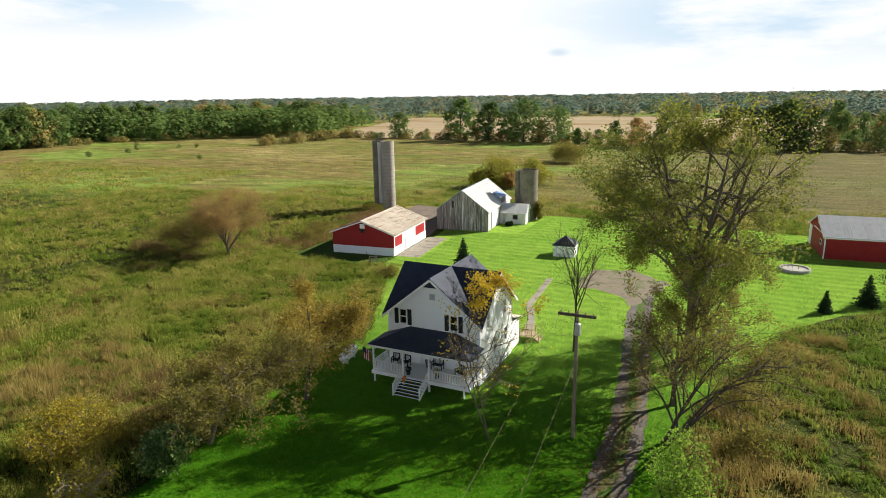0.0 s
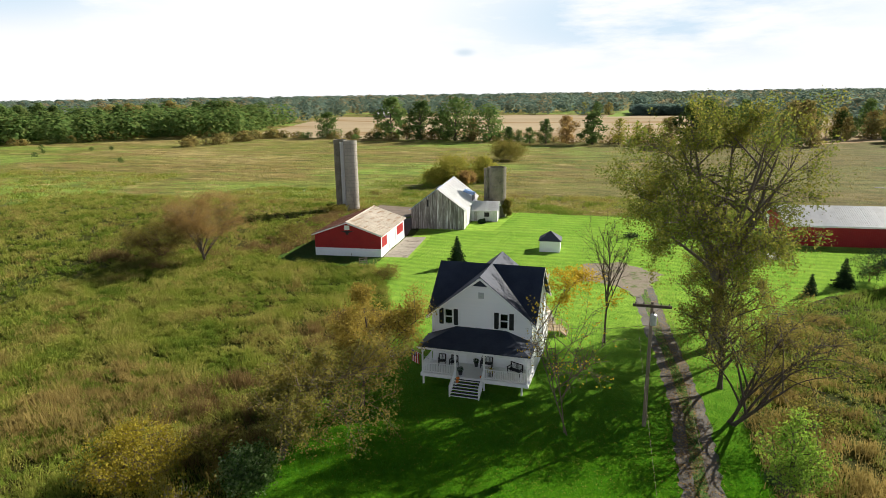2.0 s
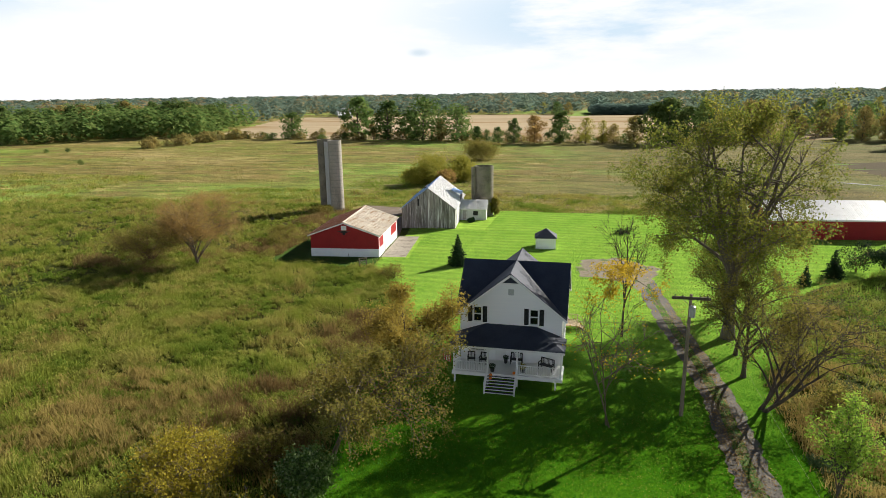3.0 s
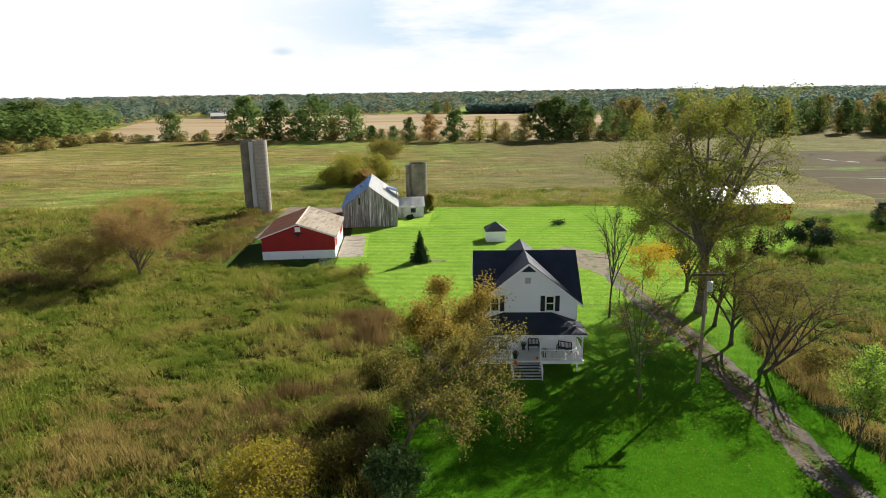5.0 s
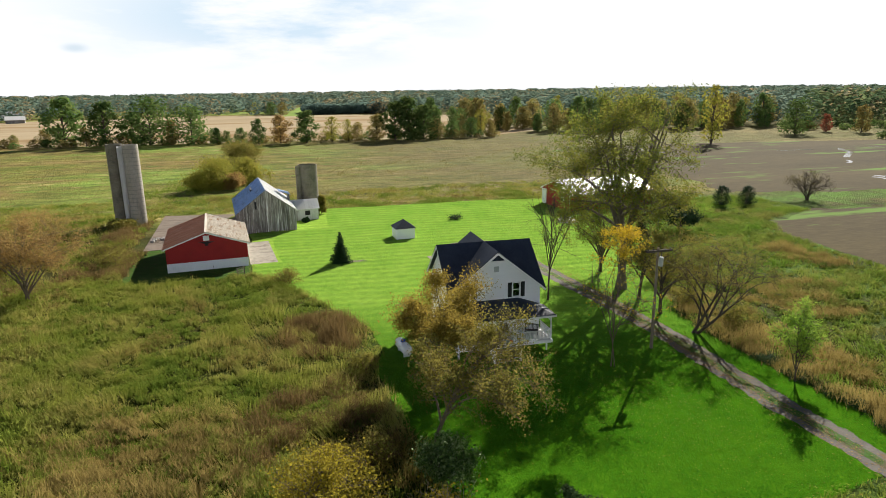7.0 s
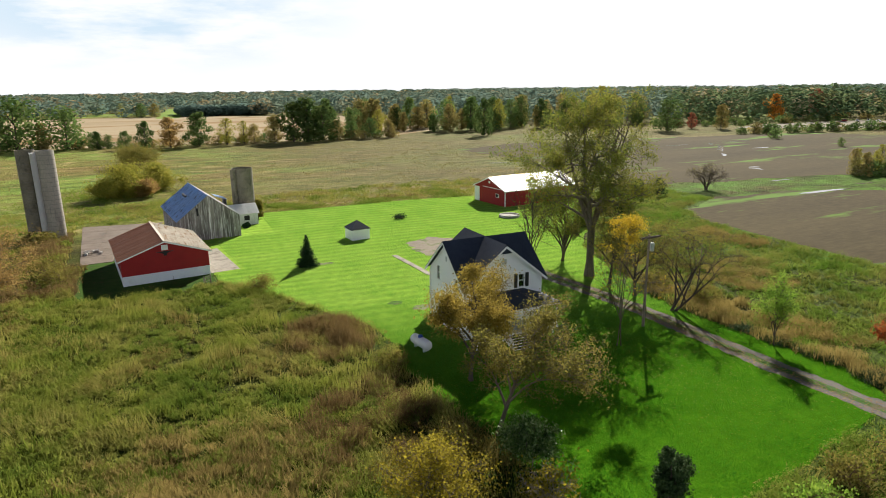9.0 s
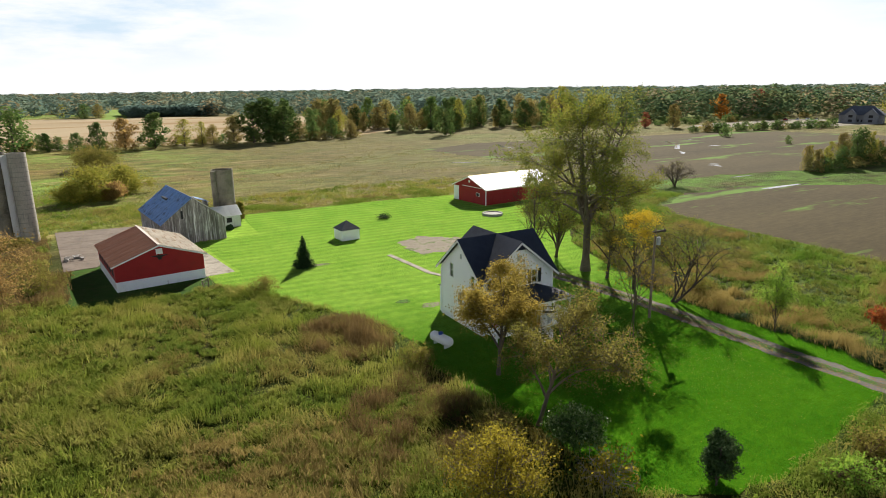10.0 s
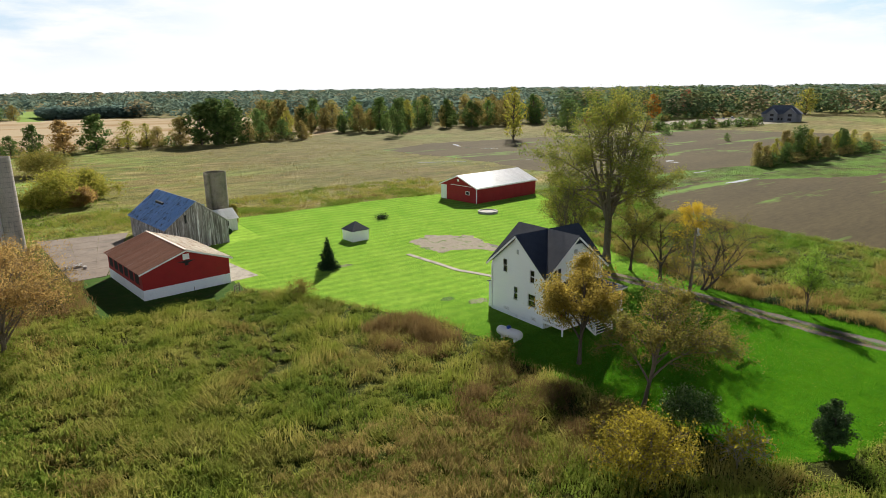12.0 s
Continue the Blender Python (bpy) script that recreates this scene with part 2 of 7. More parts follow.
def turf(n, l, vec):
    """How far a place belongs to the paler back lawn, 0 to 1."""
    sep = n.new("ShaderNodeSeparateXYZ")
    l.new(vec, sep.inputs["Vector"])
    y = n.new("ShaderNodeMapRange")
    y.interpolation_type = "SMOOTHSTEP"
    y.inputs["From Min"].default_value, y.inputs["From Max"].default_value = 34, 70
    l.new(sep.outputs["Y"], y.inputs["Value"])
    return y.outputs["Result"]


def swaths(n, l, vec):
    """Light and dark mowing stripes across the back lawn, fading towards the front."""
    wave = n.new("ShaderNodeTexWave")
    wave.bands_direction = "Y"
    wave.inputs["Scale"].default_value, wave.inputs["Distortion"].default_value = 0.15, 6.0
    wave.inputs["Detail"].default_value, wave.inputs["Detail Scale"].default_value = 2, 0.25
    mp = n.new("ShaderNodeMapping")
    mp.inputs["Rotation"].default_value = (0, 0, radians(4))
    l.new(vec, mp.inputs["Vector"])
    l.new(mp.outputs["Vector"], wave.inputs["Vector"])
    sw = ramp_node(n, l, wave.outputs["Fac"], 0.1, 0.9, (0.88, 0.91, 0.92, 1), (1.07, 1.06, 1.03, 1))
    return mix_node(n, l, turf(n, l, vec), (1, 1, 1), sw)


def lawn_mat(name):
    """Mown grass: bright, with mowing swaths across the far part and a fine tuft relief."""
    m, n, l, bs = nodes_of(name)
    geo = n.new("ShaderNodeNewGeometry")
    vec = geo.outputs["Position"]
    a = noise_node(n, l, vec, 0.16, 5, 0.65)
    b = noise_node(n, l, vec, 2.2, 4, 0.75)
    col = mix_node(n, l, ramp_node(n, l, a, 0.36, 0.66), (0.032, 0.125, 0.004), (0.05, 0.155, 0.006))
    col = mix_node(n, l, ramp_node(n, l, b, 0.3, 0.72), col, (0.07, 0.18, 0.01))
    # the back lawn is paler turf; the lush front's green is darkened further for shade
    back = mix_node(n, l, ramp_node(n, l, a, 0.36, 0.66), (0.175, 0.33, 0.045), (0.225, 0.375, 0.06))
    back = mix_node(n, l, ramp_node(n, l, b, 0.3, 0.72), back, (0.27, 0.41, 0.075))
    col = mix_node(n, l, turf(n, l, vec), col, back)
    sw = swaths(n, l, vec)
    col = mix_node(n, l, 1.0, col, sw, "MULTIPLY")
    blotch = noise_node(n, l, vec, 0.9, 5, 0.7)
    col = mix_node(n, l, 1.0, col, ramp_node(n, l, blotch, 0.32, 0.68, (0.72, 0.76, 0.7, 1), (1.22, 1.18, 1.1, 1)), "MULTIPLY")
    grain = noise_node(n, l, vec, 9.0, 3, 0.8)
    col = mix_node(n, l, 1.0, col, ramp_node(n, l, grain, 0.3, 0.7, (0.82, 0.84, 0.8, 1), (1.14, 1.12, 1.1, 1)), "MULTIPLY")
    l.new(col, bs.inputs["Base Color"])
    bs.inputs["Roughness"].default_value = 1.0
    bs.inputs["Specular IOR Level"].default_value = 0.0
    bs.inputs["Sheen Weight"].default_value, bs.inputs["Sheen Roughness"].default_value = 0.06, 0.5
    bs.inputs["Sheen Tint"].default_value = (0.5, 0.85, 0.08, 1)
    bp = n.new("ShaderNodeBump")
    bp.inputs["Strength"].default_value, bp.inputs["Distance"].default_value = 0.7, 0.12
    l.new(noise_node(n, l, vec, 5.0, 4, 0.75), bp.inputs["Height"])
    l.new(bp.outputs["Normal"], bs.inputs["Normal"])
    return m


def glass_mat(name):
    m, n, l, bs = nodes_of(name)
    bs.inputs["Base Color"].default_value = (0.75, 0.8, 0.82, 1)
    bs.inputs["Roughness"].default_value = 0.03
    bs.inputs["Transmission Weight"].default_value = 1.0
    bs.inputs["IOR"].default_value = 1.45
    return m


M_MEADOW = meadow_mat("rough_pasture")
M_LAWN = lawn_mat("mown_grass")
# short grass with the garage's shadow put into its dark colour
M_VERGE_SHADE = mat("shade_dark_short_grass", (0.03, 0.075, 0.012), (0.06, 0.11, 0.02), 0.6, 7.0, 1.0, bump=0.8, bump_scale=5, stain=(0.09, 0.085, 0.03), stain_scale=0.7, stain_at=(0.55, 0.7), spec=0.05, depth=0.1)
M_FIELD = mat("ploughed_soil", (0.045, 0.035, 0.0145), (0.09, 0.07, 0.031), 0.03, 0.9, 1.0, bump=0.6, bump_scale=1.6, stretch=(0.3, 1.4, 1), stain=(0.11, 0.2, 0.03), stain_scale=0.045, stain_at=(0.56, 0.62), spec=0.1, depth=0.1)
M_STUBBLE = mat("ripe_crop", (0.31, 0.245, 0.15), (0.4, 0.325, 0.215), 0.01, 0.4, 1.0, bump=0.4, stretch=(0.4, 1.5, 1), stain=(0.26, 0.17, 0.08), stain_scale=0.012, stain_at=(0.5, 0.62), spec=0.05, depth=0.2)
M_FARGREEN = mat("winter_crop", (0.16, 0.26, 0.05), (0.22, 0.3, 0.07), 0.02, 0.5, 1.0, spec=0.05)
M_GRAVEL = mat("gravel", (0.085, 0.078, 0.068), (0.165, 0.152, 0.132), 0.5, 9.0, 0.95, bump=0.8, bump_scale=14, stain=(0.17, 0.1, 0.045), stain_scale=0.9, stain_at=(0.58, 0.68), depth=0.05)
M_DRIVEMID = mat("leafy_dirt", (0.07, 0.062, 0.03), (0.15, 0.115, 0.06), 0.6, 7.0, 0.95, bump=0.5, stain=(0.045, 0.1, 0.012), stain_scale=0.8, stain_at=(0.44, 0.54), depth=0.04)
M_PATCH = mat("pale_gravel", (0.15, 0.125, 0.09), (0.27, 0.23, 0.17), 0.5, 7.0, 0.95, bump=0.8, bump_scale=14, stain=(0.09, 0.12, 0.03), stain_scale=0.5, stain_at=(0.52, 0.64), depth=0.05)
M_CONCRETE = mat("worn_concrete", (0.13, 0.1, 0.078), (0.21, 0.17, 0.135), 0.35, 8.0, 0.9, bump=0.3, stain=(0.12, 0.1, 0.08), stain_scale=0.5, stain_at=(0.5, 0.68))
M_PALECONC = mat("pale_concrete", (0.22, 0.2, 0.165), (0.34, 0.31, 0.26), 0.6, 9.0, 0.9, bump=0.2, stain=(0.15, 0.13, 0.1), stain_scale=0.7, stain_at=(0.52, 0.68))
# muddy water, its base paled to stand in for reflected sky
M_PUDDLE = mat("sky_paled_water", (0.22, 0.21, 0.19), (0.3, 0.29, 0.27), 1, 5, 0.06, bump=0.0, spec=0.9)
M_WHITE = mat("white_siding", (0.86, 0.87, 0.88), (0.9, 0.9, 0.9), 0.6, 6.0, 0.55, bump=0.15, stretch=(0.15, 0.15, 9.0), spec=0.4)
M_TRIM = mat("white_paint", (0.8, 0.8, 0.79), (0.86, 0.86, 0.85), 1.5, 14.0, 0.5, bump=0.08, spec=0.4)
M_SHINGLE = mat("charcoal_shingles", (0.016, 0.025, 0.046), (0.036, 0.046, 0.07), 0.8, 9.0, 0.7, bump=0.6, bump_scale=7, spec=0.35, depth=0.015)
M_BLACK = mat("black_paint", (0.012, 0.013, 0.016), (0.022, 0.023, 0.026), 2, 18, 0.45, bump=0.05)
M_TREAD = mat("dark_grey_deck_paint", (0.03, 0.033, 0.04), (0.055, 0.058, 0.066), 2, 14, 0.7, bump=0.1)
M_GLASS = glass_mat("window_glass")
M_DARK = mat("dark_interior", (0.02, 0.02, 0.022), (0.04, 0.038, 0.035), 1, 6, 0.9, bump=0)
M_RED = mat("red_paint", (0.27, 0.012, 0.014), (0.34, 0.018, 0.018), 0.7, 9.0, 0.6, bump=0.15, stain=(0.26, 0.02, 0.018), stain_scale=0.9, stain_at=(0.55, 0.75))
M_BLOCK = mat("whitewashed_block", (0.76, 0.79, 0.81), (0.84, 0.86, 0.87), 0.7, 6.0, 0.8, bump=0.25, stain=(0.5, 0.52, 0.53), stain_scale=1.2, stain_at=(0.6, 0.8))
M_RUST = mat("rusted_sheet", (0.27, 0.115, 0.068), (0.38, 0.2, 0.13), 0.5, 7.0, 0.6, 0.1, bump=0.2, stretch=(0.6, 3.0, 1), stain=(0.42, 0.3, 0.24), stain_scale=0.5, stain_at=(0.6, 0.8), per_object=0.12)
M_GALV = mat("galvanised_sheet", (0.58, 0.51, 0.41), (0.7, 0.65, 0.56), 0.5, 6.0, 0.55, 0.1, bump=0.15, stretch=(2.5, 0.35, 2.5), stain=(0.4, 0.26, 0.15), stain_scale=0.9, stain_at=(0.5, 0.66), per_object=0.06)
# the blue is reflected sky put into the tin's base colour
M_TIN_SKYBLUE = mat("sky_reflecting_blue_tin", (0.15, 0.3, 0.56), (0.27, 0.43, 0.68), 0.6, 5.0, 0.45, 0.2, bump=0.15, stain=(0.07, 0.1, 0.16), stain_scale=1.1, stain_at=(0.54, 0.66), per_object=0.1)
M_STEEL = mat("pale_steel_sheet", (0.5, 0.52, 0.55), (0.6, 0.61, 0.63), 0.4, 5.0, 0.36, 0.35, bump=0.05, per_object=0.05, stretch=(2.0, 2.0, 0.4), stain=(0.4, 0.4, 0.41), stain_scale=0.7, stain_at=(0.55, 0.75))
M_WHITESHEET = mat("white_roof_sheet", (0.72, 0.72, 0.72), (0.8, 0.8, 0.79), 0.4, 5.0, 0.45, 0.0, bump=0.05, stain=(0.5, 0.47, 0.43), stain_scale=0.9, stain_at=(0.6, 0.78), per_object=0.05)
M_BARNWOOD = mat("weathered_boards", (0.13, 0.12, 0.11), (0.36, 0.34, 0.32), 1.2, 9.0, 0.9, bump=0.4, stretch=(3.0, 3.0, 0.25), stain=(0.6, 0.6, 0.59), stain_scale=1.3, stain_at=(0.52, 0.64), per_object=0.35)
M_OLDWHITE = mat("peeling_white_paint", (0.5, 0.5, 0.49), (0.68, 0.68, 0.67), 1.0, 8.0, 0.8, bump=0.2, stretch=(3.0, 3.0, 0.4), stain=(0.22, 0.2, 0.18), stain_scale=1.4, stain_at=(0.62, 0.74))
M_STAVE = mat("concrete_staves", (0.28, 0.255, 0.21), (0.4, 0.37, 0.31), 0.4, 4.0, 0.9, bump=0.3, stretch=(1.6, 1.6, 0.5), stain=(0.2, 0.19, 0.17), stain_scale=0.8, stain_at=(0.52, 0.7))
M_OLDSTAVE = mat("dark_concrete_staves", (0.14, 0.125, 0.09), (0.22, 0.2, 0.15), 0.5, 4.0, 0.9, bump=0.3, stain=(0.09, 0.085, 0.06), stain_scale=0.7, stain_at=(0.5, 0.7))
M_HOOP = mat("steel_hoop", (0.13, 0.12, 0.11), (0.2, 0.18, 0.16), 2, 10, 0.6, 0.5, bump=0)
M_TANK = mat("white_tank_paint", (0.76, 0.77, 0.78), (0.82, 0.82, 0.83), 1, 8, 0.35, bump=0, spec=0.5)
M_BLUE = mat("blue_plastic", (0.03, 0.07, 0.3), (0.04, 0.09, 0.36), 2, 8, 0.4, bump=0)
M_POLE = mat("weathered_pole", (0.16, 0.125, 0.09), (0.27, 0.22, 0.165), 1, 8, 0.9, bump=0.3, stretch=(3, 3, 0.3))
M_METAL = mat("grey_metal", (0.4, 0.42, 0.44), (0.52, 0.54, 0.56), 2, 9, 0.4, 0.5, bump=0)
M_DECK = mat("raw_lumber", (0.36, 0.27, 0.17), (0.46, 0.36, 0.24), 2, 12, 0.85, bump=0.2)
M_ORANGE = mat("pumpkin_skin", (0.62, 0.16, 0.02), (0.75, 0.22, 0.03), 5, 30, 0.5, bump=0.1)
M_TERRA = mat("dark_pot", (0.03, 0.03, 0.035), (0.05, 0.05, 0.05), 5, 30, 0.6, bump=0)
M_STONE = mat("field_stone", (0.3, 0.29, 0.27), (0.46, 0.44, 0.41), 1.2, 6, 0.9, bump=0.5, per_object=0.15)
M_BARK = mat("grey_brown_bark", (0.055, 0.043, 0.032), (0.11, 0.088, 0.066), 1.2, 9.0, 0.95, bump=0.6, stretch=(2, 2, 0.5))
M_BARK_ELM = mat("furrowed_elm_bark", (0.085, 0.068, 0.05), (0.17, 0.14, 0.105), 1.2, 9.0, 0.95, bump=0.6, stretch=(2, 2, 0.5))
M_BARK_PALE = mat("pale_bark", (0.22, 0.185, 0.14), (0.36, 0.31, 0.25), 1.2, 9.0, 0.95, bump=0.5, stretch=(2, 2, 0.5))
M_BARK_TAN = mat("tan_bark", (0.1, 0.078, 0.052), (0.19, 0.15, 0.105), 1.2, 9.0, 0.95, bump=0.5, stretch=(2, 2, 0.5))
M_BARK_RED = mat("red_brown_twigs", (0.1, 0.055, 0.035), (0.17, 0.095, 0.06), 1.2, 9.0, 0.95, bump=0.4)

L_ELM = leaf_mat("elm_leaves", [(0.085, 0.125, 0.019), (0.145, 0.18, 0.029), (0.235, 0.235, 0.043), (0.36, 0.32, 0.065)], 0.55, patch_scale=0.25, patchy=0.6)
L_GOLD = leaf_mat("golden_leaves", [(0.3, 0.21, 0.02), (0.5, 0.36, 0.03), (0.6, 0.43, 0.035), (0.38, 0.3, 0.03)])
L_AMBER = leaf_mat("amber_leaves", [(0.19, 0.145, 0.03), (0.3, 0.23, 0.045), (0.41, 0.315, 0.065), (0.24, 0.205, 0.042)], 0.5, patchy=0.6)
L_OLIVE = leaf_mat("olive_leaves", [(0.1, 0.115, 0.023), (0.17, 0.165, 0.033), (0.27, 0.23, 0.052), (0.15, 0.13, 0.036)], 0.5, patchy=0.65)
L_OLIVEGOLD = leaf_mat("olive_gold_leaves", [(0.16, 0.19, 0.03), (0.26, 0.27, 0.04), (0.37, 0.33, 0.055), (0.22, 0.2, 0.05)])
L_LIME = leaf_mat("fresh_green_leaves", [(0.13, 0.24, 0.03), (0.22, 0.36, 0.045), (0.34, 0.43, 0.065)], 0.55)
L_YELLOWGREEN = leaf_mat("yellow_green_leaves", [(0.15, 0.13, 0.02), (0.28, 0.235, 0.028), (0.4, 0.33, 0.036), (0.2, 0.18, 0.028)])
L_SILVER = leaf_mat("glossy_green_leaves", [(0.045, 0.095, 0.018), (0.09, 0.17, 0.03), (0.17, 0.26, 0.06), (0.36, 0.43, 0.2)], 0.25, rough=0.5, spec=0.3, patchy=0.2)
L_RUSSET = leaf_mat("russet_leaves", [(0.2, 0.125, 0.045), (0.32, 0.205, 0.075), (0.42, 0.29, 0.1), (0.28, 0.21, 0.065)], 0.6)
# bluish paleness of distance haze is mixed into these needle colours
L_FARPINE_HAZED = leaf_mat("hazed_far_needles", [(0.12, 0.19, 0.165), (0.15, 0.22, 0.185), (0.18, 0.25, 0.2)], 0.6, 0.05, 1.0, patchy=0.8, spec=0.0)
L_RED = leaf_mat("scarlet_leaves", [(0.24, 0.05, 0.02), (0.36, 0.09, 0.03), (0.42, 0.18, 0.04)])
L_PINE = leaf_mat("dark_needles", [(0.012, 0.03, 0.012), (0.025, 0.055, 0.022), (0.04, 0.075, 0.03)], 0.15, 1.5)
L_JUNIPER = leaf_mat("juniper_needles", [(0.02, 0.045, 0.015), (0.05, 0.09, 0.03), (0.1, 0.15, 0.05)], 0.2, 1.5)
L_WOOD = leaf_mat("woodland_leaves", [(0.06, 0.115, 0.033), (0.095, 0.16, 0.045), (0.14, 0.195, 0.058), (0.2, 0.23, 0.07)], 0.45, 0.2, 1.0, per_object=0.3, patchy=0.85, spec=0.0)
L_WOOD_BROWN = leaf_mat("turning_leaves", [(0.17, 0.18, 0.065), (0.25, 0.23, 0.075), (0.34, 0.26, 0.09), (0.21, 0.205, 0.08)], 0.45, 0.2, 1.0, per_object=0.3, patchy=0.85, spec=0.0)
L_EASTWOOD = leaf_mat("eastern_wood_leaves", [(0.05, 0.1, 0.06), (0.085, 0.14, 0.07), (0.13, 0.175, 0.08), (0.2, 0.18, 0.075)], 0.5, 0.09, 1.0, patchy=0.97, spec=0.0)
L_ORANGE = leaf_mat("orange_leaves", [(0.32, 0.13, 0.03), (0.48, 0.2, 0.035), (0.52, 0.3, 0.05)], 0.5, 0.2, 1.0, spec=0.0)
# both far-wood palettes carry distance haze as paler, bluer leaf colours
L_FAR_HAZED = leaf_mat("hazed_far_woodland", [(0.105, 0.175, 0.155), (0.135, 0.2, 0.165), (0.17, 0.22, 0.16), (0.22, 0.235, 0.165)], 0.55, 0.05, 1.0, patchy=0.98, spec=0.0)
L_FARTURN_HAZED = leaf_mat("hazed_far_turning_woodland", [(0.2, 0.22, 0.15), (0.27, 0.25, 0.16), (0.34, 0.27, 0.15), (0.24, 0.24, 0.17)], 0.55, 0.05, 1.0, patchy=0.98, spec=0.0)
L_BLADE = leaf_mat("grass_blades", [(0.175, 0.375, 0.048), (0.22, 0.415, 0.064), (0.28, 0.455, 0.085)], 0.5, 0.16, 0.5, spec=0.25, patchy=0.85, front=(0.33, 0.62, 0.2))
L_SCRUB = leaf_mat("brown_stalks", [(0.1, 0.07, 0.028), (0.18, 0.125, 0.05), (0.28, 0.195, 0.08), (0.15, 0.125, 0.04)], 0.35, 0.3, 0.9, spec=0.05)
L_WEED = leaf_mat("meadow_weeds", [(0.08, 0.14, 0.017), (0.15, 0.21, 0.028), (0.25, 0.285, 0.046), (0.38, 0.35, 0.095), (0.26, 0.21, 0.06), (0.14, 0.115, 0.036)], 0.4, 0.12, 0.9, patchy=0.88, spec=0.05)
L_WEED_MIX = leaf_mat("mixed_green_weeds", [(0.08, 0.17, 0.016), (0.13, 0.24, 0.025), (0.21, 0.31, 0.045), (0.28, 0.28, 0.075), (0.15, 0.125, 0.04)], 0.4, 0.14, 0.9, patchy=0.8, spec=0.05)
L_STRAW = leaf_mat("straw_weeds", [(0.15, 0.145, 0.035), (0.26, 0.21, 0.06), (0.38, 0.295, 0.1), (0.23, 0.175, 0.055), (0.14, 0.115, 0.035)], 0.4, 0.12, 0.9, patchy=0.75, spec=0.05)
L_TUFT = leaf_mat("matted_grass", [(0.065, 0.12, 0.013), (0.125, 0.19, 0.024), (0.21, 0.26, 0.04), (0.3, 0.3, 0.07), (0.17, 0.155, 0.04)], 0.4, 0.14, 0.9, spec=0.05, patchy=0.7)
L_MAPLE = leaf_mat("dull_red_leaves", [(0.2, 0.06, 0.04), (0.3, 0.1, 0.06), (0.34, 0.17, 0.08)], 0.4, 0.3, 1.0, spec=0.0)
L_FARWEED = leaf_mat("far_pasture_weeds", [(0.17, 0.21, 0.04), (0.26, 0.25, 0.07), (0.34, 0.28, 0.11), (0.2, 0.165, 0.06)], 0.4, 0.05, 1.0, patchy=0.85, spec=0.0)
L_WEED_GREEN = leaf_mat("green_weeds", [(0.12, 0.19, 0.022), (0.2, 0.275, 0.04), (0.31, 0.36, 0.07)], 0.4, 0.2, 0.9, spec=0.05)


# ---- building tools ----
def part(name, bm, material, parent=None, label=""):
    me = bpy.data.meshes.new(name)
    bm.to_mesh(me)
    bm.free()
    me.materials.append(material)
    ob = new(name, me)
    ob.parent = parent
    return tagged(ob, label)


def part_np(name, verts, faces, material, parent=None, label=""):
    me = bpy.data.meshes.new(name)
    verts, faces = np.asarray(verts, np.float32), np.asarray(faces, np.int32)
    k = faces.shape[1]
    me.vertices.add(len(verts))
    me.vertices.foreach_set("co", verts.ravel())
    me.loops.add(faces.size)
    me.loops.foreach_set("vertex_index", faces.ravel())
    me.polygons.add(len(faces))
    me.polygons.foreach_set("loop_start", np.arange(0, faces.size, k, dtype=np.int32))
    me.update(calc_edges=True)
    me.materials.append(material)
    ob = new(name, me)
    ob.parent = parent
    return tagged(ob, label)


def thing(name, m, label, category, group="", kind=""):
    ob = new(name)
    ob.matrix_basis = m
    ob.empty_display_size = 0.3
    return tagged(ob, label, category, group, kind)


def box(x0, x1, y0, y1, z0, z1, bm=None, bevel=0.0):
    bm = bm or bmesh.new()
    made = bmesh.ops.create_cube(bm, size=1.0, matrix=Matrix.Translation(((x0 + x1) / 2, (y0 + y1) / 2, (z0 + z1) / 2)) @ Matrix.Diagonal((x1 - x0, y1 - y0, z1 - z0, 1)))
    if bevel:
        edges = {e for v in made["verts"] for e in v.link_edges}
        bmesh.ops.bevel(bm, geom=list(edges), offset=bevel, segments=1, affect="EDGES")
    return bm


def beam(p, q, w, h, bm=None):
    """A bar from p to q, w wide and h high."""
    bm = bm or bmesh.new()
    p, q = Vector(p), Vector(q)
    d = (q - p)
    rot = d.to_track_quat("X", "Z").to_matrix().to_4x4()
    bmesh.ops.create_cube(bm, size=1.0, matrix=Matrix.Translation((p + q) / 2) @ rot @ Matrix.Diagonal((d.length, w, h, 1)))
    return bm


def tube(p, q, r0, r1, sides=12, bm=None, caps=True):
    bm = bm or bmesh.new()
    p, q = Vector(p), Vector(q)
    d = q - p
    rot = d.to_track_quat("Z", "Y").to_matrix().to_4x4()
    bmesh.ops.create_cone(bm, cap_ends=caps, segments=sides, radius1=r0, radius2=r1, depth=d.length, matrix=Matrix.Translation((p + q) / 2) @ rot)
    return bm


def slab(pts, thick, bm=None):
    """A flat plate below the given corners, in order."""
    bm = bm or bmesh.new()
    top = [bm.verts.new(p) for p in pts]
    n = (Vector(pts[1]) - Vector(pts[0])).cross(Vector(pts[2]) - Vector(pts[0])).normalized()
    if n.z < 0:
        n = -n
    low = [bm.verts.new(Vector(p) - n * thick) for p in pts]
    bm.faces.new(top)
    bm.faces.new(low[::-1])
    for i in range(len(pts)):
        j = (i + 1) % len(pts)
        bm.faces.new((top[i], low[i], low[j], top[j]))
    bmesh.ops.recalc_face_normals(bm, faces=bm.faces[:])
    return bm


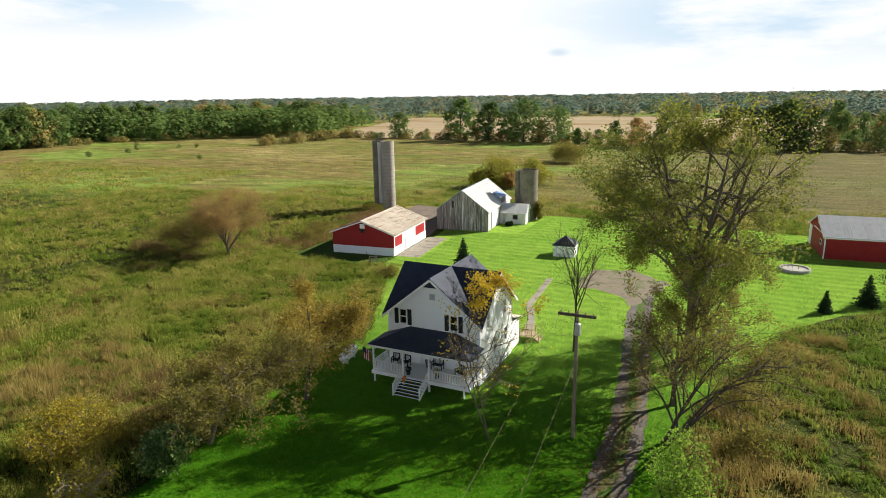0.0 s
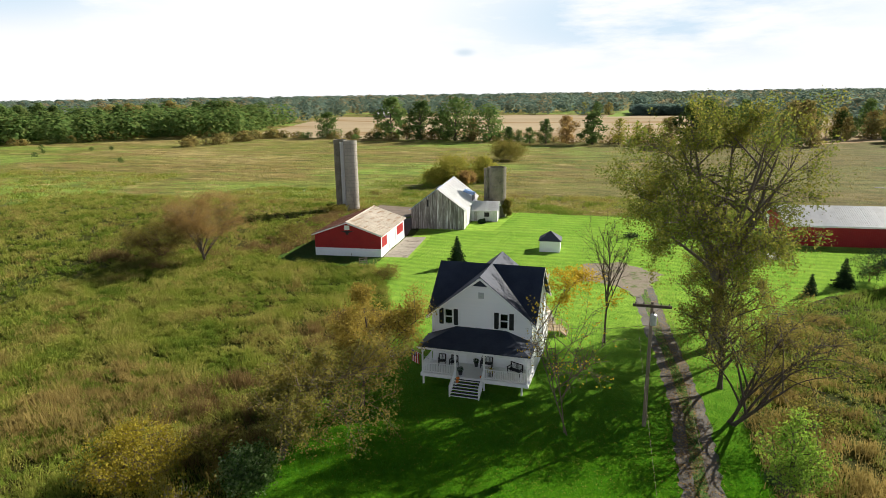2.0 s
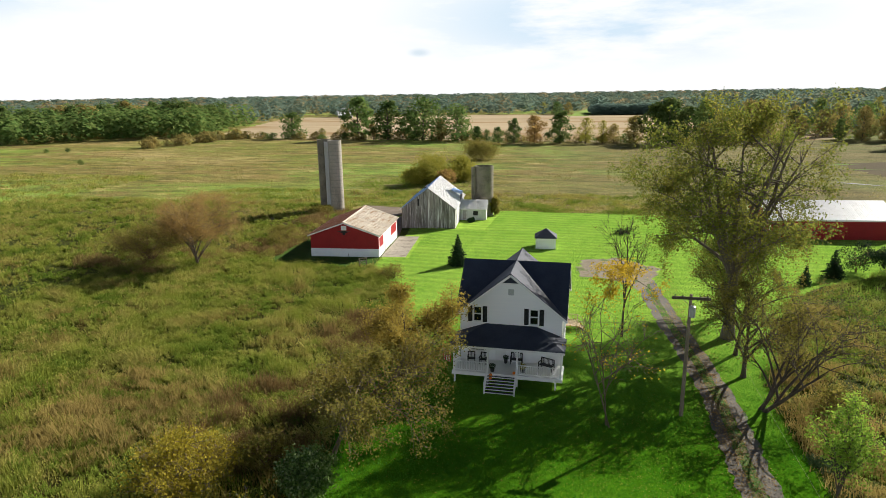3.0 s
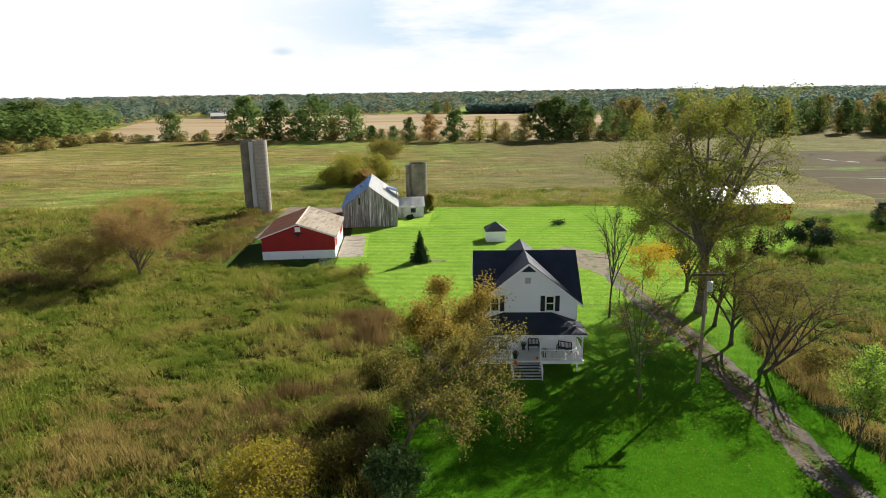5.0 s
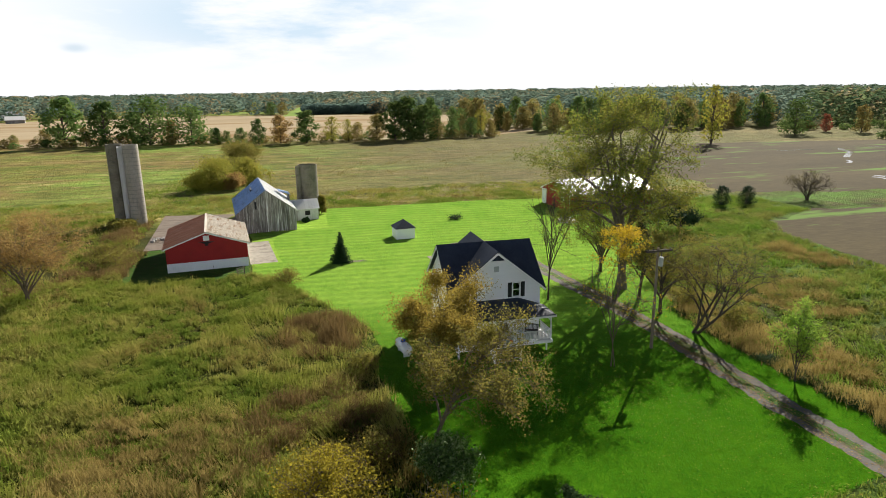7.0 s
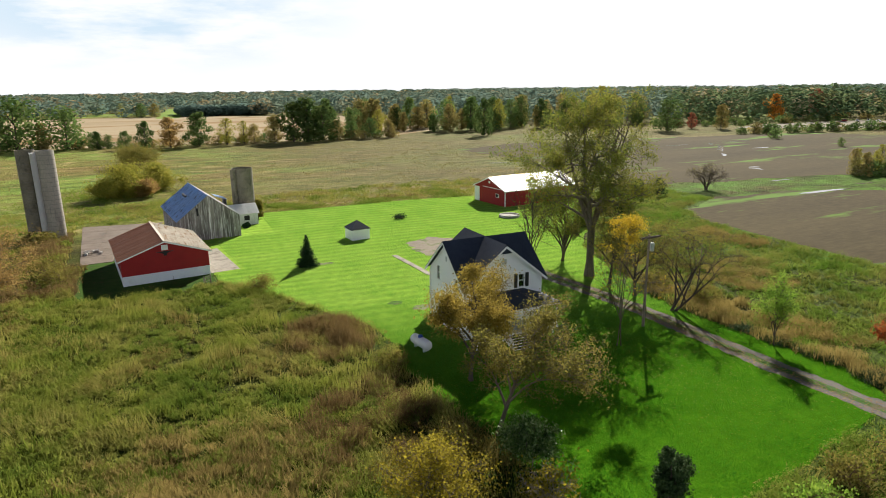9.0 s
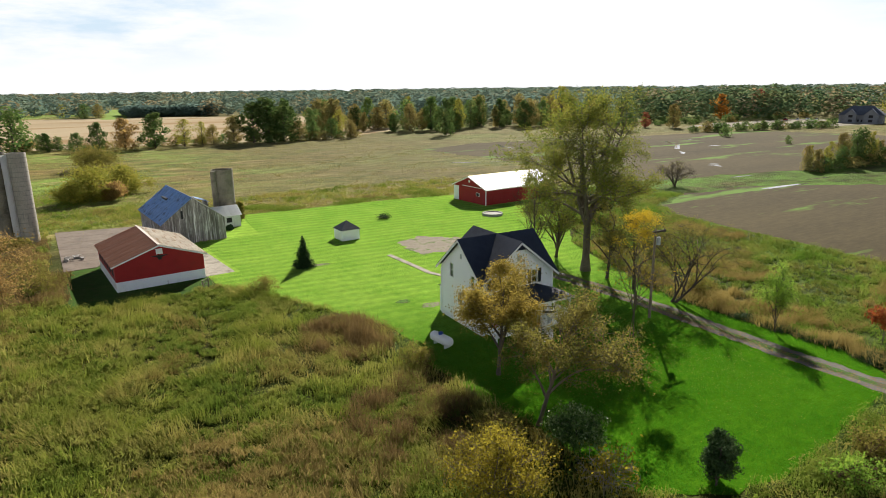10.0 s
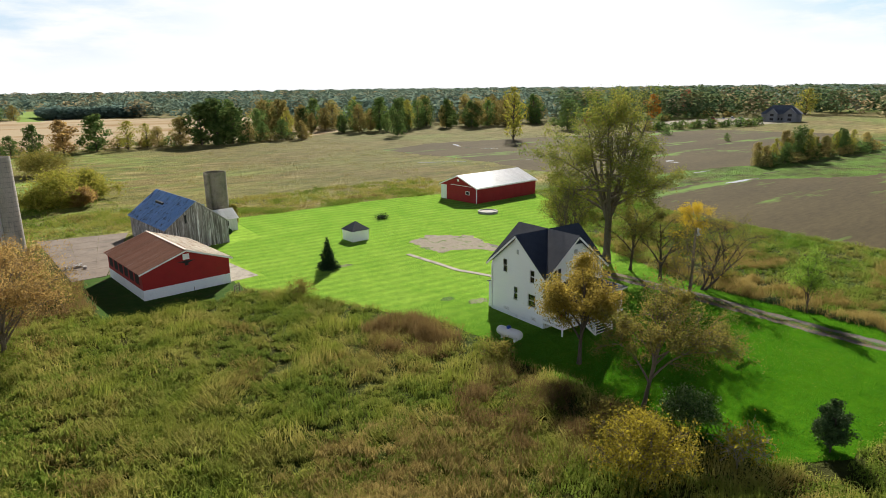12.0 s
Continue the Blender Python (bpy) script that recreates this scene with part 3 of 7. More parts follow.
def wall(u0, u1, z0, top, holes, axis, at, thick, bm=None, breaks=()):
    """A wall along x or y from u0 to u1, from z0 to top(u), with openings (u, u, z, z) that go through it.
    It fills at .. at + thick across."""
    bm = bm or bmesh.new()
    cuts = sorted({u0, u1, *breaks, *(h[0] for h in holes), *(h[1] for h in holes)})
    for a, b in zip(cuts, cuts[1:]):
        mid = (a + b) / 2
        inside = sorted((h[2], h[3]) for h in holes if h[0] <= mid <= h[1])
        lows = [z0] + [h[1] for h in inside]
        highs = [h[0] for h in inside] + [None]
        for lo, hi in zip(lows, highs):
            za, zb = (hi, hi) if hi is not None else (top(a), top(b))
            quad = [(a, lo), (b, lo), (b, zb), (a, za)]
            if zb - lo < 1e-3:
                quad.pop(2)
            if za - lo < 1e-3:
                quad.pop()
            if len(quad) < 3:
                continue
            place = (lambda u, w, z: (u, w, z)) if axis == "x" else (lambda u, w, z: (w, u, z))
            f = [bm.verts.new(place(u, at, z)) for u, z in quad]
            g = [bm.verts.new(place(u, at + thick, z)) for u, z in quad]
            bm.faces.new(f)
            bm.faces.new(g[::-1])
            for i in range(len(quad)):
                j = (i + 1) % len(quad)
                bm.faces.new((f[i], g[i], g[j], f[j]))
    bmesh.ops.recalc_face_normals(bm, faces=bm.faces[:])
    return bm


def flat_sheet(name, outline, z, material, label, category, ragged=0.0, step=1.2, seed=1):
    """A ground patch with a slightly uneven edge."""
    rnd = random.Random(seed)
    pts = []
    for (x0, y0), (x1, y1) in zip(outline, outline[1:] + outline[:1]):
        d = math.hypot(x1 - x0, y1 - y0)
        k = max(1, int(d / step))
        for i in range(k):
            u = i / k
            pts.append((x0 + (x1 - x0) * u + rnd.uniform(-ragged, ragged), y0 + (y1 - y0) * u + rnd.uniform(-ragged, ragged), z))
    bm = bmesh.new()
    face = bm.faces.new([bm.verts.new(p) for p in pts])
    bmesh.ops.triangulate(bm, faces=[face])
    bmesh.ops.recalc_face_normals(bm, faces=bm.faces[:])
    if sum(f.normal.z for f in bm.faces) < 0:
        bmesh.ops.reverse_faces(bm, faces=bm.faces[:])
    ob = part(name, bm, material)
    return tagged(ob, label, category, kind="structure")


def inside(outline, x, y):
    """Which of the points lie in the outline (numpy)."""
    hit = np.zeros(len(x), bool)
    for (x0, y0), (x1, y1) in zip(outline, outline[1:] + outline[:1]):
        if y0 == y1:
            continue
        hit ^= ((y0 > y) != (y1 > y)) & (x < (x1 - x0) * (y - y0) / (y1 - y0) + x0)
    return hit


def smooth_noise(x, y, scale, seed):
    """Cheap value noise on arrays, 0 to 1."""
    rng = np.random.RandomState(seed)
    grid = rng.rand(64, 64)
    fx, fy = x * scale, y * scale
    ix, iy = np.floor(fx).astype(int), np.floor(fy).astype(int)
    ux, uy = fx - ix, fy - iy
    ux, uy = ux * ux * (3 - 2 * ux), uy * uy * (3 - 2 * uy)
    a, b = grid[ix % 64, iy % 64], grid[(ix + 1) % 64, iy % 64]
    c, d = grid[ix % 64, (iy + 1) % 64], grid[(ix + 1) % 64, (iy + 1) % 64]
    return (a * (1 - ux) + b * ux) * (1 - uy) + (c * (1 - ux) + d * ux) * uy


# ---- ground ----
LAWN = [(-33.4, 21), (-28, 17.9), (-22, 17.5), (-9, 19.3), (-3, 20.5), (0.0, 26), (-0.9, 33), (-1.0, 43), (-0.2, 50), (2.2, 56.4), (5.2, 66),
        (7.8, 73), (13, 79), (20, 84), (27, 92), (31, 101), (34, 108), (30, 121), (14, 123.4), (0.6, 125.6), (-32, 126.4), (-37, 124.5), (-40, 121),
        (-40, 108), (-48, 106.5), (-47, 100), (-46.7, 84), (-46.7, 80.4), (-42.8, 75), (-39.8, 68.4), (-36, 60), (-34, 55), (-33.8, 49), (-35, 44.5), (-34.6, 34.5), (-33.6, 31), (-33.7, 25)]
FIELD_NEAR = [(30, -40), (34, 10), (36, 38), (37.5, 63), (39.5, 77), (45, 87), (52, 91), (66, 94), (84, 91), (124, 70), (420, 40), (420, -120), (60, -120)]
FIELD_FAR = [(60, 117), (64, 134), (68, 163), (64, 226), (100, 236), (150, 228), (260, 205), (280, 130), (130, 99), (102, 107), (76, 112)]
TANFIELD = [(-240, 346), (-150, 331), (-60, 322), (10, 312), (60, 305), (110, 340), (150, 560), (10, 660), (-110, 690), (-330, 640)]
GREENFIELD = [(-33, 634), (-11, 636), (14, 950), (-3, 965)]
DRIVE_C = [(-5.2, -60), (-4.8, 10), (-4.9, 20), (-5.4, 30), (-5.4, 38), (-5.3, 46), (-6.0, 54), (-6.9, 62), (-7.6, 70), (-8.3, 78), (-9.5, 84)]
PATCH = [(-16.9, 83), (-16.4, 88.1), (-10.9, 90.1), (-5.4, 85.2), (-6.6, 80.3), (-9.0, 74), (-10.2, 76.5), (-12.5, 78.6), (-16.5, 79.6)]

rng = np.random.RandomState(4)
gb = bmesh.new()
ring_r = [0, 60, 140, 260, 420, 700, 1100, 1800, 3000, 4800]
rings = []
for k, rr in enumerate(ring_r):
    cnt = 1 if k == 0 else 48
    rings.append([gb.verts.new((-20 + rr * math.cos(2 * math.pi * i / cnt), 60 + rr * math.sin(2 * math.pi * i / cnt), 0.0)) for i in range(cnt)])
for k in range(1, len(rings)):
    for i in range(48):
        j = (i + 1) % 48
        if k == 1:
            gb.faces.new((rings[0][0], rings[1][i], rings[1][j]))
        else:
            gb.faces.new((rings[k - 1][i], rings[k][i], rings[k][j], rings[k - 1][j]))
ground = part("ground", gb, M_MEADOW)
tagged(ground, "rough autumn pasture of green, olive and straw-coloured weeds", "ground", kind="structure")

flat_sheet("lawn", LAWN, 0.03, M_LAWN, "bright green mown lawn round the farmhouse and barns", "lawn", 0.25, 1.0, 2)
# outline follows the garage's cast shadow, filled with the darkened grass
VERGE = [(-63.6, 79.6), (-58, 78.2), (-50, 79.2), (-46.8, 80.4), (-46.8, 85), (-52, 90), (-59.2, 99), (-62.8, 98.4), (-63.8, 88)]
flat_sheet("verge", VERGE, 0.025, M_VERGE_SHADE, "short rough grass round the foot of the garage, darkened for its shadow", "verge", 0.4, 0.8, 12)
flat_sheet("field", FIELD_NEAR, 0.02, M_FIELD, "bare brown ploughed field with greenish patches", "field", 1.5, 3.4, 3)
flat_sheet("field", FIELD_FAR, 0.02, M_FIELD, "bare brown ploughed field with puddles beyond the pasture", "field", 1.6, 3.6, 4)
flat_sheet("field", TANFIELD, 0.02, M_STUBBLE, "pale tan field of ripe crop behind the hedgerow", "field", 1.5, 8, 5)
flat_sheet("field", GREENFIELD, 0.03, M_FARGREEN, "far strip of light green winter crop", "field", 1.5, 8, 6)


def strip(centre, w0, w1):
    """Outline between two offsets from a line of points."""
    left, right = [], []
    for i, (x, y) in enumerate(centre):
        a, b = centre[max(0, i - 1)], centre[min(len(centre) - 1, i + 1)]
        d = Vector((b[0] - a[0], b[1] - a[1])).normalized()
        left.append((x + d.y * w0, y - d.x * w0))
        right.append((x + d.y * w1, y - d.x * w1))
    return left + right[::-1]


flat_sheet("driveway", strip(DRIVE_C, -1.25, -0.3), 0.045, M_GRAVEL, "worn gravel wheel track of the farm driveway", "driveway", 0.2, 0.6, 7)
flat_sheet("driveway", strip(DRIVE_C, 0.4, 1.4), 0.045, M_GRAVEL, "worn gravel wheel track of the farm driveway", "driveway", 0.2, 0.6, 8)
flat_sheet("driveway", strip(DRIVE_C, -0.42, 0.5), 0.049, M_DRIVEMID, "dirt and leaf strip between the wheel tracks", "driveway", 0.1, 0.8, 18)
flat_sheet("gravel_patch", PATCH, 0.05, M_PATCH, "bare gravel turning place at the end of the driveway", "gravel patch", 0.55, 0.6, 9)
WALKWAY = [(-21.0, 81.8), (-20.6, 74), (-20.5, 70.2), (-19.6, 67.8), (-18.7, 65.0), (-18.0, 62.0)]


def slabs_path(centre, half, z, length, name):
    """Concrete paving stones laid end to end along a line."""
    root = thing(name, pose(0, 0, 0), "pale concrete garden path across the lawn", "path", kind="structure")
    for (x0, y0), (x1, y1) in zip(centre, centre[1:]):
        d = Vector((x1 - x0, y1 - y0))
        k = max(1, round(d.length / length))
        for i in range(k):
            a, b = d * (i / k), d * ((i + 1) / k)
            c = (a + b) / 2
            bm = box(-d.length / k / 2 + 0.012, d.length / k / 2 - 0.012, -half, half, 0, z, bevel=0.01)
            ob = part("paving_slab", bm, M_PALECONC, root)
            ob.matrix_basis = pose(x0 + c.x, y0 + c.y, 0.028 + random.uniform(0, 0.006), 0, 0, math.degrees(math.atan2(d.y, d.x)))
    return root


slabs_path(WALKWAY, 0.4, 0.06, 1.2, "garden_path")


def apron(name, corners, nx, ny, label, material=None):
    """A concrete yard poured in fields with open joints."""
    root = thing(name, pose(0, 0, 0), label, "concrete yard", kind="structure")
    p = [Vector((*c, 0)) for c in corners]
    at = lambda u, v: (p[0] * (1 - u) + p[1] * u) * (1 - v) + (p[3] * (1 - u) + p[2] * u) * v
    for i in range(nx):
        for j in range(ny):
            gap = 0.0015
            q = [at(i / nx + gap, j / ny + gap), at((i + 1) / nx - gap, j / ny + gap), at((i + 1) / nx - gap, (j + 1) / ny - gap), at(i / nx + gap, (j + 1) / ny - gap)]
            lift = random.uniform(0.046, 0.05)
            part("paving_slab", slab([(v.x, v.y, lift) for v in q], 0.05), material or M_CONCRETE, root)
    return root


apron("concrete_yard", [(-47.0, 85.2), (-43.1, 85.6), (-44.5, 99.8), (-48.1, 99.4)], 1, 4, "pale worn concrete apron beside the red garage", M_PALECONC)
apron("concrete_yard", [(-63.8, 98.6), (-59.6, 98.9), (-51.2, 126.5), (-65.0, 129)], 3, 6, "cracked concrete yard between the old silos and barn")
apron("concrete_yard", [(-59.4, 99.2), (-48.3, 100.2), (-49.5, 106.0), (-50.6, 124)], 2, 4, "cracked concrete yard behind the red garage")

for k, (px, py, a, b, mm, lab) in enumerate([(-28.9, 61.5, 1.1, 0.7, M_DRIVEMID, "small bare dirt spot in the lawn"), (-26.6, 58.6, 1.6, 1.0, M_PATCH, "patch of pale rubble behind the house corner"), (-31.9, 82.4, 1.6, 0.8, M_PATCH, "thin pale patch in the turf beside the fir")]):
    prnd = random.Random(40 + k)
    ring = [(px + a * math.cos(t) * prnd.uniform(0.55, 1.15), py + b * math.sin(t) * prnd.uniform(0.55, 1.15)) for t in [2 * math.pi * i / 16 for i in range(16)]]
    flat_sheet("bare_patch", ring, 0.045, mm, lab, "bare patch", 0.08, 0.5, 60 + k)

for k, (px, py, a, b) in enumerate([(90.4, 86.6, 9.5, 0.9), (110, 89.6, 5, 0.5), (115.5, 125.6, 1.6, 1.3), (98, 103.5, 5, 0.35), (150, 190, 9, 0.8), (170, 165, 5, 1.0), (84, 160, 6, 0.35), (190, 190, 8, 0.8)]):
    prnd = random.Random(k)
    ring = [(px + a * math.cos(t) * prnd.uniform(0.6, 1.1), py + b * math.sin(t) * prnd.uniform(0.6, 1.2) + 0.12 * a * math.sin(t * 0.5)) for t in [2 * math.pi * i / 22 for i in range(22)]]
    flat_sheet("puddle", ring, 0.04, M_PUDDLE, "shallow puddle of standing water in the field", "puddle", 0.05, 2.0, k + 20)

for k, (line, half) in enumerate([([(102, 226), (98, 216), (96.6, 209), (98.2, 202), (103, 197)], 0.9), ([(171, 191), (166, 186), (162, 178), (152, 170), (146, 165)], 1.0), ([(139, 158), (136, 154), (133, 152)], 0.6),
                                  ([(50, 179), (57, 175), (64, 171)], 0.5), ([(112, 125.4), (113, 123), (112, 120.5)], 0.7)]):
    flat_sheet("puddle", strip(line, -half, half), 0.04, M_PUDDLE, "winding thread of standing water in the field", "puddle", 0.3, 2.0, k + 70)


# ---- farmhouse ----
def window_unit(parent, axis, at, out, u, z, w, h, shutters=False, name="window"):
    """A double-hung window in an opening of the wall whose outer face is at `at`; out is +1 or -1 across."""
    P = (lambda a, b, c0, c1, z0, z1, bm=None: box(a, b, min(c0, c1), max(c0, c1), z0, z1, bm)) if axis == "x" else (lambda a, b, c0, c1, z0, z1, bm=None: box(min(c0, c1), max(c0, c1), a, b, z0, z1, bm))
    root = new(name)
    root.parent = parent
    f0, f1 = at - out * 0.12, at + out * 0.045
    t = 0.09
    fb = P(u - w / 2, u - w / 2 + t, f0, f1, z, z + h)
    P(u + w / 2 - t, u + w / 2, f0, f1, z, z + h, fb)
    P(u - w / 2 + t, u + w / 2 - t, f0, f1, z + h - t, z + h, fb)
    P(u - w / 2 + t, u + w / 2 - t, f0, f1 - out * 0.01, z + h / 2 - 0.035, z + h / 2 + 0.035, fb)
    part("window_frame", fb, M_TRIM, root)
    part("window_sill", P(u - w / 2 - 0.06, u + w / 2 + 0.06, f0, f1 + out * 0.05, z, z + t, None), M_TRIM, root)
    for z0, z1 in ((z + t, z + h / 2 - 0.035), (z + h / 2 + 0.035, z + h - t)):
        part("pane", P(u - w / 2 + t, u + w / 2 - t, at - out * 0.06, at - out * 0.05, z0, z1), M_GLASS, root)
    # dark sheet added behind the glass for the darkness of the room
    part("curtain", P(u - w / 2 + t, u + w / 2 - t, at - out * 0.3, at - out * 0.29, z, z + h), M_DARK, root, "dark sheet behind the glass standing in for the unlit room")
    if shutters:
        for s in (-1, 1):
            c = u + s * (w / 2 + 0.06 + 0.2)
            sb = P(c - 0.2, c + 0.2, at, at + out * 0.03, z, z + h)
            for k in range(12):
                zz = z + 0.08 + k * (h - 0.16) / 12
                P(c - 0.15, c + 0.15, at + out * 0.03, at + out * 0.045, zz, zz + 0.06, sb)
            part("shutter", sb, M_BLACK, root, "black louvred shutter")
    return root


HX, HF, HB = 4.5, -4.1, 4.2       # half width, front and back walls
EAVE, PEAK = 5.55, 9.42
house = thing("farmhouse", pose(-22.6, 51.55, 0, 0, 0, -1.2), "white two-storey farmhouse with charcoal cross-gable roof and porch", "house")
front_win = [(-3.0, 4.72, 0.82, 1.5), (2.05, 4.72, 0.82, 1.5)]
porch_win = [(-2.9, 1.9, 1.5, 1.5), (0.9, 2.6, 0.62, 0.5), (2.6, 2.6, 1.6, 0.45)]
side_win_w = [(1.95, 4.85, 0.75, 1.6), (-2.3, 4.55, 0.8, 1.5), (0.2, 2.1, 0.75, 1.55), (-2.3, 1.9, 1.3, 1.5)]
side_win_e = [(2.2, 4.7, 0.75, 1.5), (-2.1, 4.7, 0.75, 1.5), (2.4, 1.9, 0.8, 1.5), (-0.4, 1.9, 0.8, 1.5)]
hole = lambda ws: [(u - w / 2, u + w / 2, z, z + h) for u, z, w, h in ws]
rise = (PEAK - EAVE) / (HX + 0.42)
rise_y = (PEAK - EAVE) / 4.6
top_x = lambda u: PEAK - 0.16 - rise * abs(u)
top_y = lambda u: PEAK - 0.16 - rise_y * abs(u)
DOOR = (-1.35, -0.4, 1.1, 3.15)
part("wall", wall(-HX, HX, 0.0, top_x, hole(front_win) + hole(porch_win) + [DOOR], "x", HF, 0.18, breaks=(0,)), M_WHITE, house, "white clapboard front gable wall")
part("wall", wall(-HX, HX, 0.0, top_x, [], "x", HB - 0.18, 0.18, breaks=(0,)), M_WHITE, house)
CELLAR = [(1.7, 0.55, 0.7, 0.4), (-2.6, 0.5, 0.7, 0.4)]
part("wall", wall(HF + 0.18, HB - 0.18, 0.0, top_y, hole(side_win_w) + hole(CELLAR), "y", -HX, 0.18, breaks=(0,)), M_WHITE, house, "white clapboard side gable wall")
part("wall", wall(HF + 0.18, HB - 0.18, 0.0, top_y, hole(side_win_e), "y", HX - 0.18, 0.18, breaks=(0,)), M_WHITE, house, "white clapboard side gable wall")
part("floor", box(-HX + 0.2, HX - 0.2, HF + 0.2, HB - 0.2, 0.9, 1.05), M_DARK, house)
part("floor", box(-HX + 0.2, HX - 0.2, HF + 0.2, HB - 0.2, 4.0, 4.15), M_DARK, house)
for u, z, w, h in front_win:
    window_unit(house, "x", HF, -1, u, z, w, h, True)
for u, z, w, h in porch_win:
    window_unit(house, "x", HF, -1, u, z, w, h)
for u, z, w, h in side_win_w + CELLAR:
    window_unit(house, "y", -HX, -1, u, z, w, h)
for u, z, w, h in side_win_e:
    window_unit(house, "y", HX, 1, u, z, w, h)
# foundation band, corner boards
fnd = bmesh.new()
box(-HX - 0.03, HX + 0.03, HF - 0.03, HF, 0, 0.45, fnd)
box(-HX - 0.03, -HX, HF, HB, 0, 0.45, fnd)
box(HX, HX + 0.03, HF, HB, 0, 0.45, fnd)
part("foundation", fnd, M_BLOCK, house, "whitewashed foundation band")
for sx in (-1, 1):
    for yy in (HF, HB):
        part("corner_board", box(sx * HX - 0.08 if sx < 0 else HX - 0.06, sx * HX + 0.06 if sx < 0 else HX + 0.03, yy - 0.03 if yy < 0 else yy - 0.1, yy + 0.1 if yy < 0 else yy + 0.03, 0.45, EAVE - 0.15), M_TRIM, house)
# roof: eight slopes of the cross gable
OX, OF, OB = HX + 0.45, HF - 0.5, HB + 0.5
for sx in (-1, 1):
    for oy in (OF, OB):
        part("roof_slope", slab([(0, 0, PEAK + 0.1), (0, oy, PEAK + 0.1), (sx * OX, oy, EAVE)], 0.14), M_SHINGLE, house, "charcoal asphalt shingles")
        part("roof_slope", slab([(0, 0, PEAK + 0.06), (sx * OX, 0, PEAK + 0.06), (sx * OX, oy, EAVE)], 0.14), M_SHINGLE, house, "charcoal asphalt shingles")
        part("rake_board", beam((0, oy + (0.02 if oy < 0 else -0.02), PEAK - 0.1), (sx * OX, oy + (0.02 if oy < 0 else -0.02), EAVE - 0.2), 0.05, 0.2), M_TRIM, house, "white rake board")
        part("rake_board", beam((sx * (OX - 0.02), 0, PEAK - 0.13), (sx * (OX - 0.02), oy, EAVE - 0.2), 0.05, 0.2), M_TRIM, house, "white rake board")
# dark pent and a small louvre in the front gable
pent = bmesh.new()
pv = [pent.verts.new(p) for p in ((-0.95, HF - 0.04, 8.5), (0.95, HF - 0.04, 8.5), (0.0, HF - 0.04, 9.2), (-0.95, HF - 0.02, 8.5), (0.95, HF - 0.02, 8.5), (0.0, HF - 0.02, 9.2))]
for f in ((0, 1, 2), (5, 4, 3), (0, 3, 4, 1), (1, 4, 5, 2), (2, 5, 3, 0)):
    pent.faces.new([pv[i] for i in f])
bmesh.ops.recalc_face_normals(pent, faces=pent.faces[:])
part("gable_panel", pent, M_SHINGLE, house, "dark shingled triangle under the gable peak")
part("gable_trim", box(-0.98, 0.98, HF - 0.07, HF - 0.04, 8.38, 8.5), M_TRIM, house)
lv = box(-0.25, 0.25, HF - 0.04, HF, 7.4, 7.95)
for k in range(6):
    box(-0.2, 0.2, HF - 0.055, HF - 0.04, 7.46 + k * 0.08, 7.5 + k * 0.08, lv)
part("louvre", lv, M_METAL, house, "small grey gable louvre")
part("louvre", box(-HX - 0.04, -HX, -0.15, 0.15, 7.3, 7.8), M_METAL, house, "small grey gable louvre")
# downpipe on the west wall
part("downpipe", beam((-HX - 0.06, HB - 0.1, 0.3), (-HX - 0.06, HB - 0.1, EAVE - 0.3), 0.08, 0.08), M_TRIM, house)
# front door
part("door", box(DOOR[0], DOOR[1], HF + 0.04, HF + 0.09, DOOR[2], DOOR[3]), M_TRIM, house, "white front door")
part("wreath", tube((-0.88, HF + 0.04, 2.55), (-0.88, HF - 0.02, 2.55), 0.22, 0.22, 12), M_BLACK, house, "dark wreath on the door")

# porch
PF, PZ = -7.0, 1.12
deck = bmesh.new()
box(-4.75, 4.75, PF, HF - 0.035, PZ - 0.06, PZ, deck)
part("porch_floor", deck, M_TRIM, house, "white painted porch floor")
fb = bmesh.new()
box(-4.75, 4.75, PF - 0.03, PF + 0.02, PZ - 0.3, PZ - 0.06, fb)
box(-4.78, -4.72, PF + 0.02, HF - 0.035, PZ - 0.3, PZ - 0.06, fb)
box(4.72, 4.78, PF + 0.02, HF - 0.035, PZ - 0.3, PZ - 0.06, fb)
part("porch_skirt", fb, M_TRIM, house)
for px in (-4.55, -1.62, 0.92, 4.2):
    part("porch_leg", box(px - 0.07, px + 0.07, PF + 0.1, PF + 0.24, 0, PZ - 0.061), M_TRIM, house)
for px in (-4.6, -1.62, 0.92, 4.6):
    part("porch_post", box(px - 0.07, px + 0.07, PF + 0.08, PF + 0.22, PZ, 3.45, bevel=0.015), M_TRIM, house, "white turned porch post")
    for s in (-1, 1):
        if abs(px + s * 0.5) < 4.7:
            part("porch_brace", beam((px + s * 0.06, PF + 0.15, 3.05), (px + s * 0.45, PF + 0.15, 3.45), 0.06, 0.07), M_TRIM, house)
part("porch_beam", box(-4.7, 4.7, PF + 0.06, PF + 0.24, 3.45, 3.62), M_TRIM, house)
part("porch_beam", box(-4.7, -4.52, PF + 0.24, HF - 0.035, 3.45, 3.62), M_TRIM, house)
part("porch_beam", box(4.52, 4.7, PF + 0.24, HF - 0.035, 3.45, 3.62), M_TRIM, house)
RX, RF, RZ, RT = 4.95, PF - 0.25, 3.66, 4.62
part("porch_roof", slab([(-RX, RF, RZ), (RX, RF, RZ), (2.25, HF - 0.02, RT), (-2.25, HF - 0.02, RT)], 0.1), M_SHINGLE, house, "low charcoal shingled porch roof")
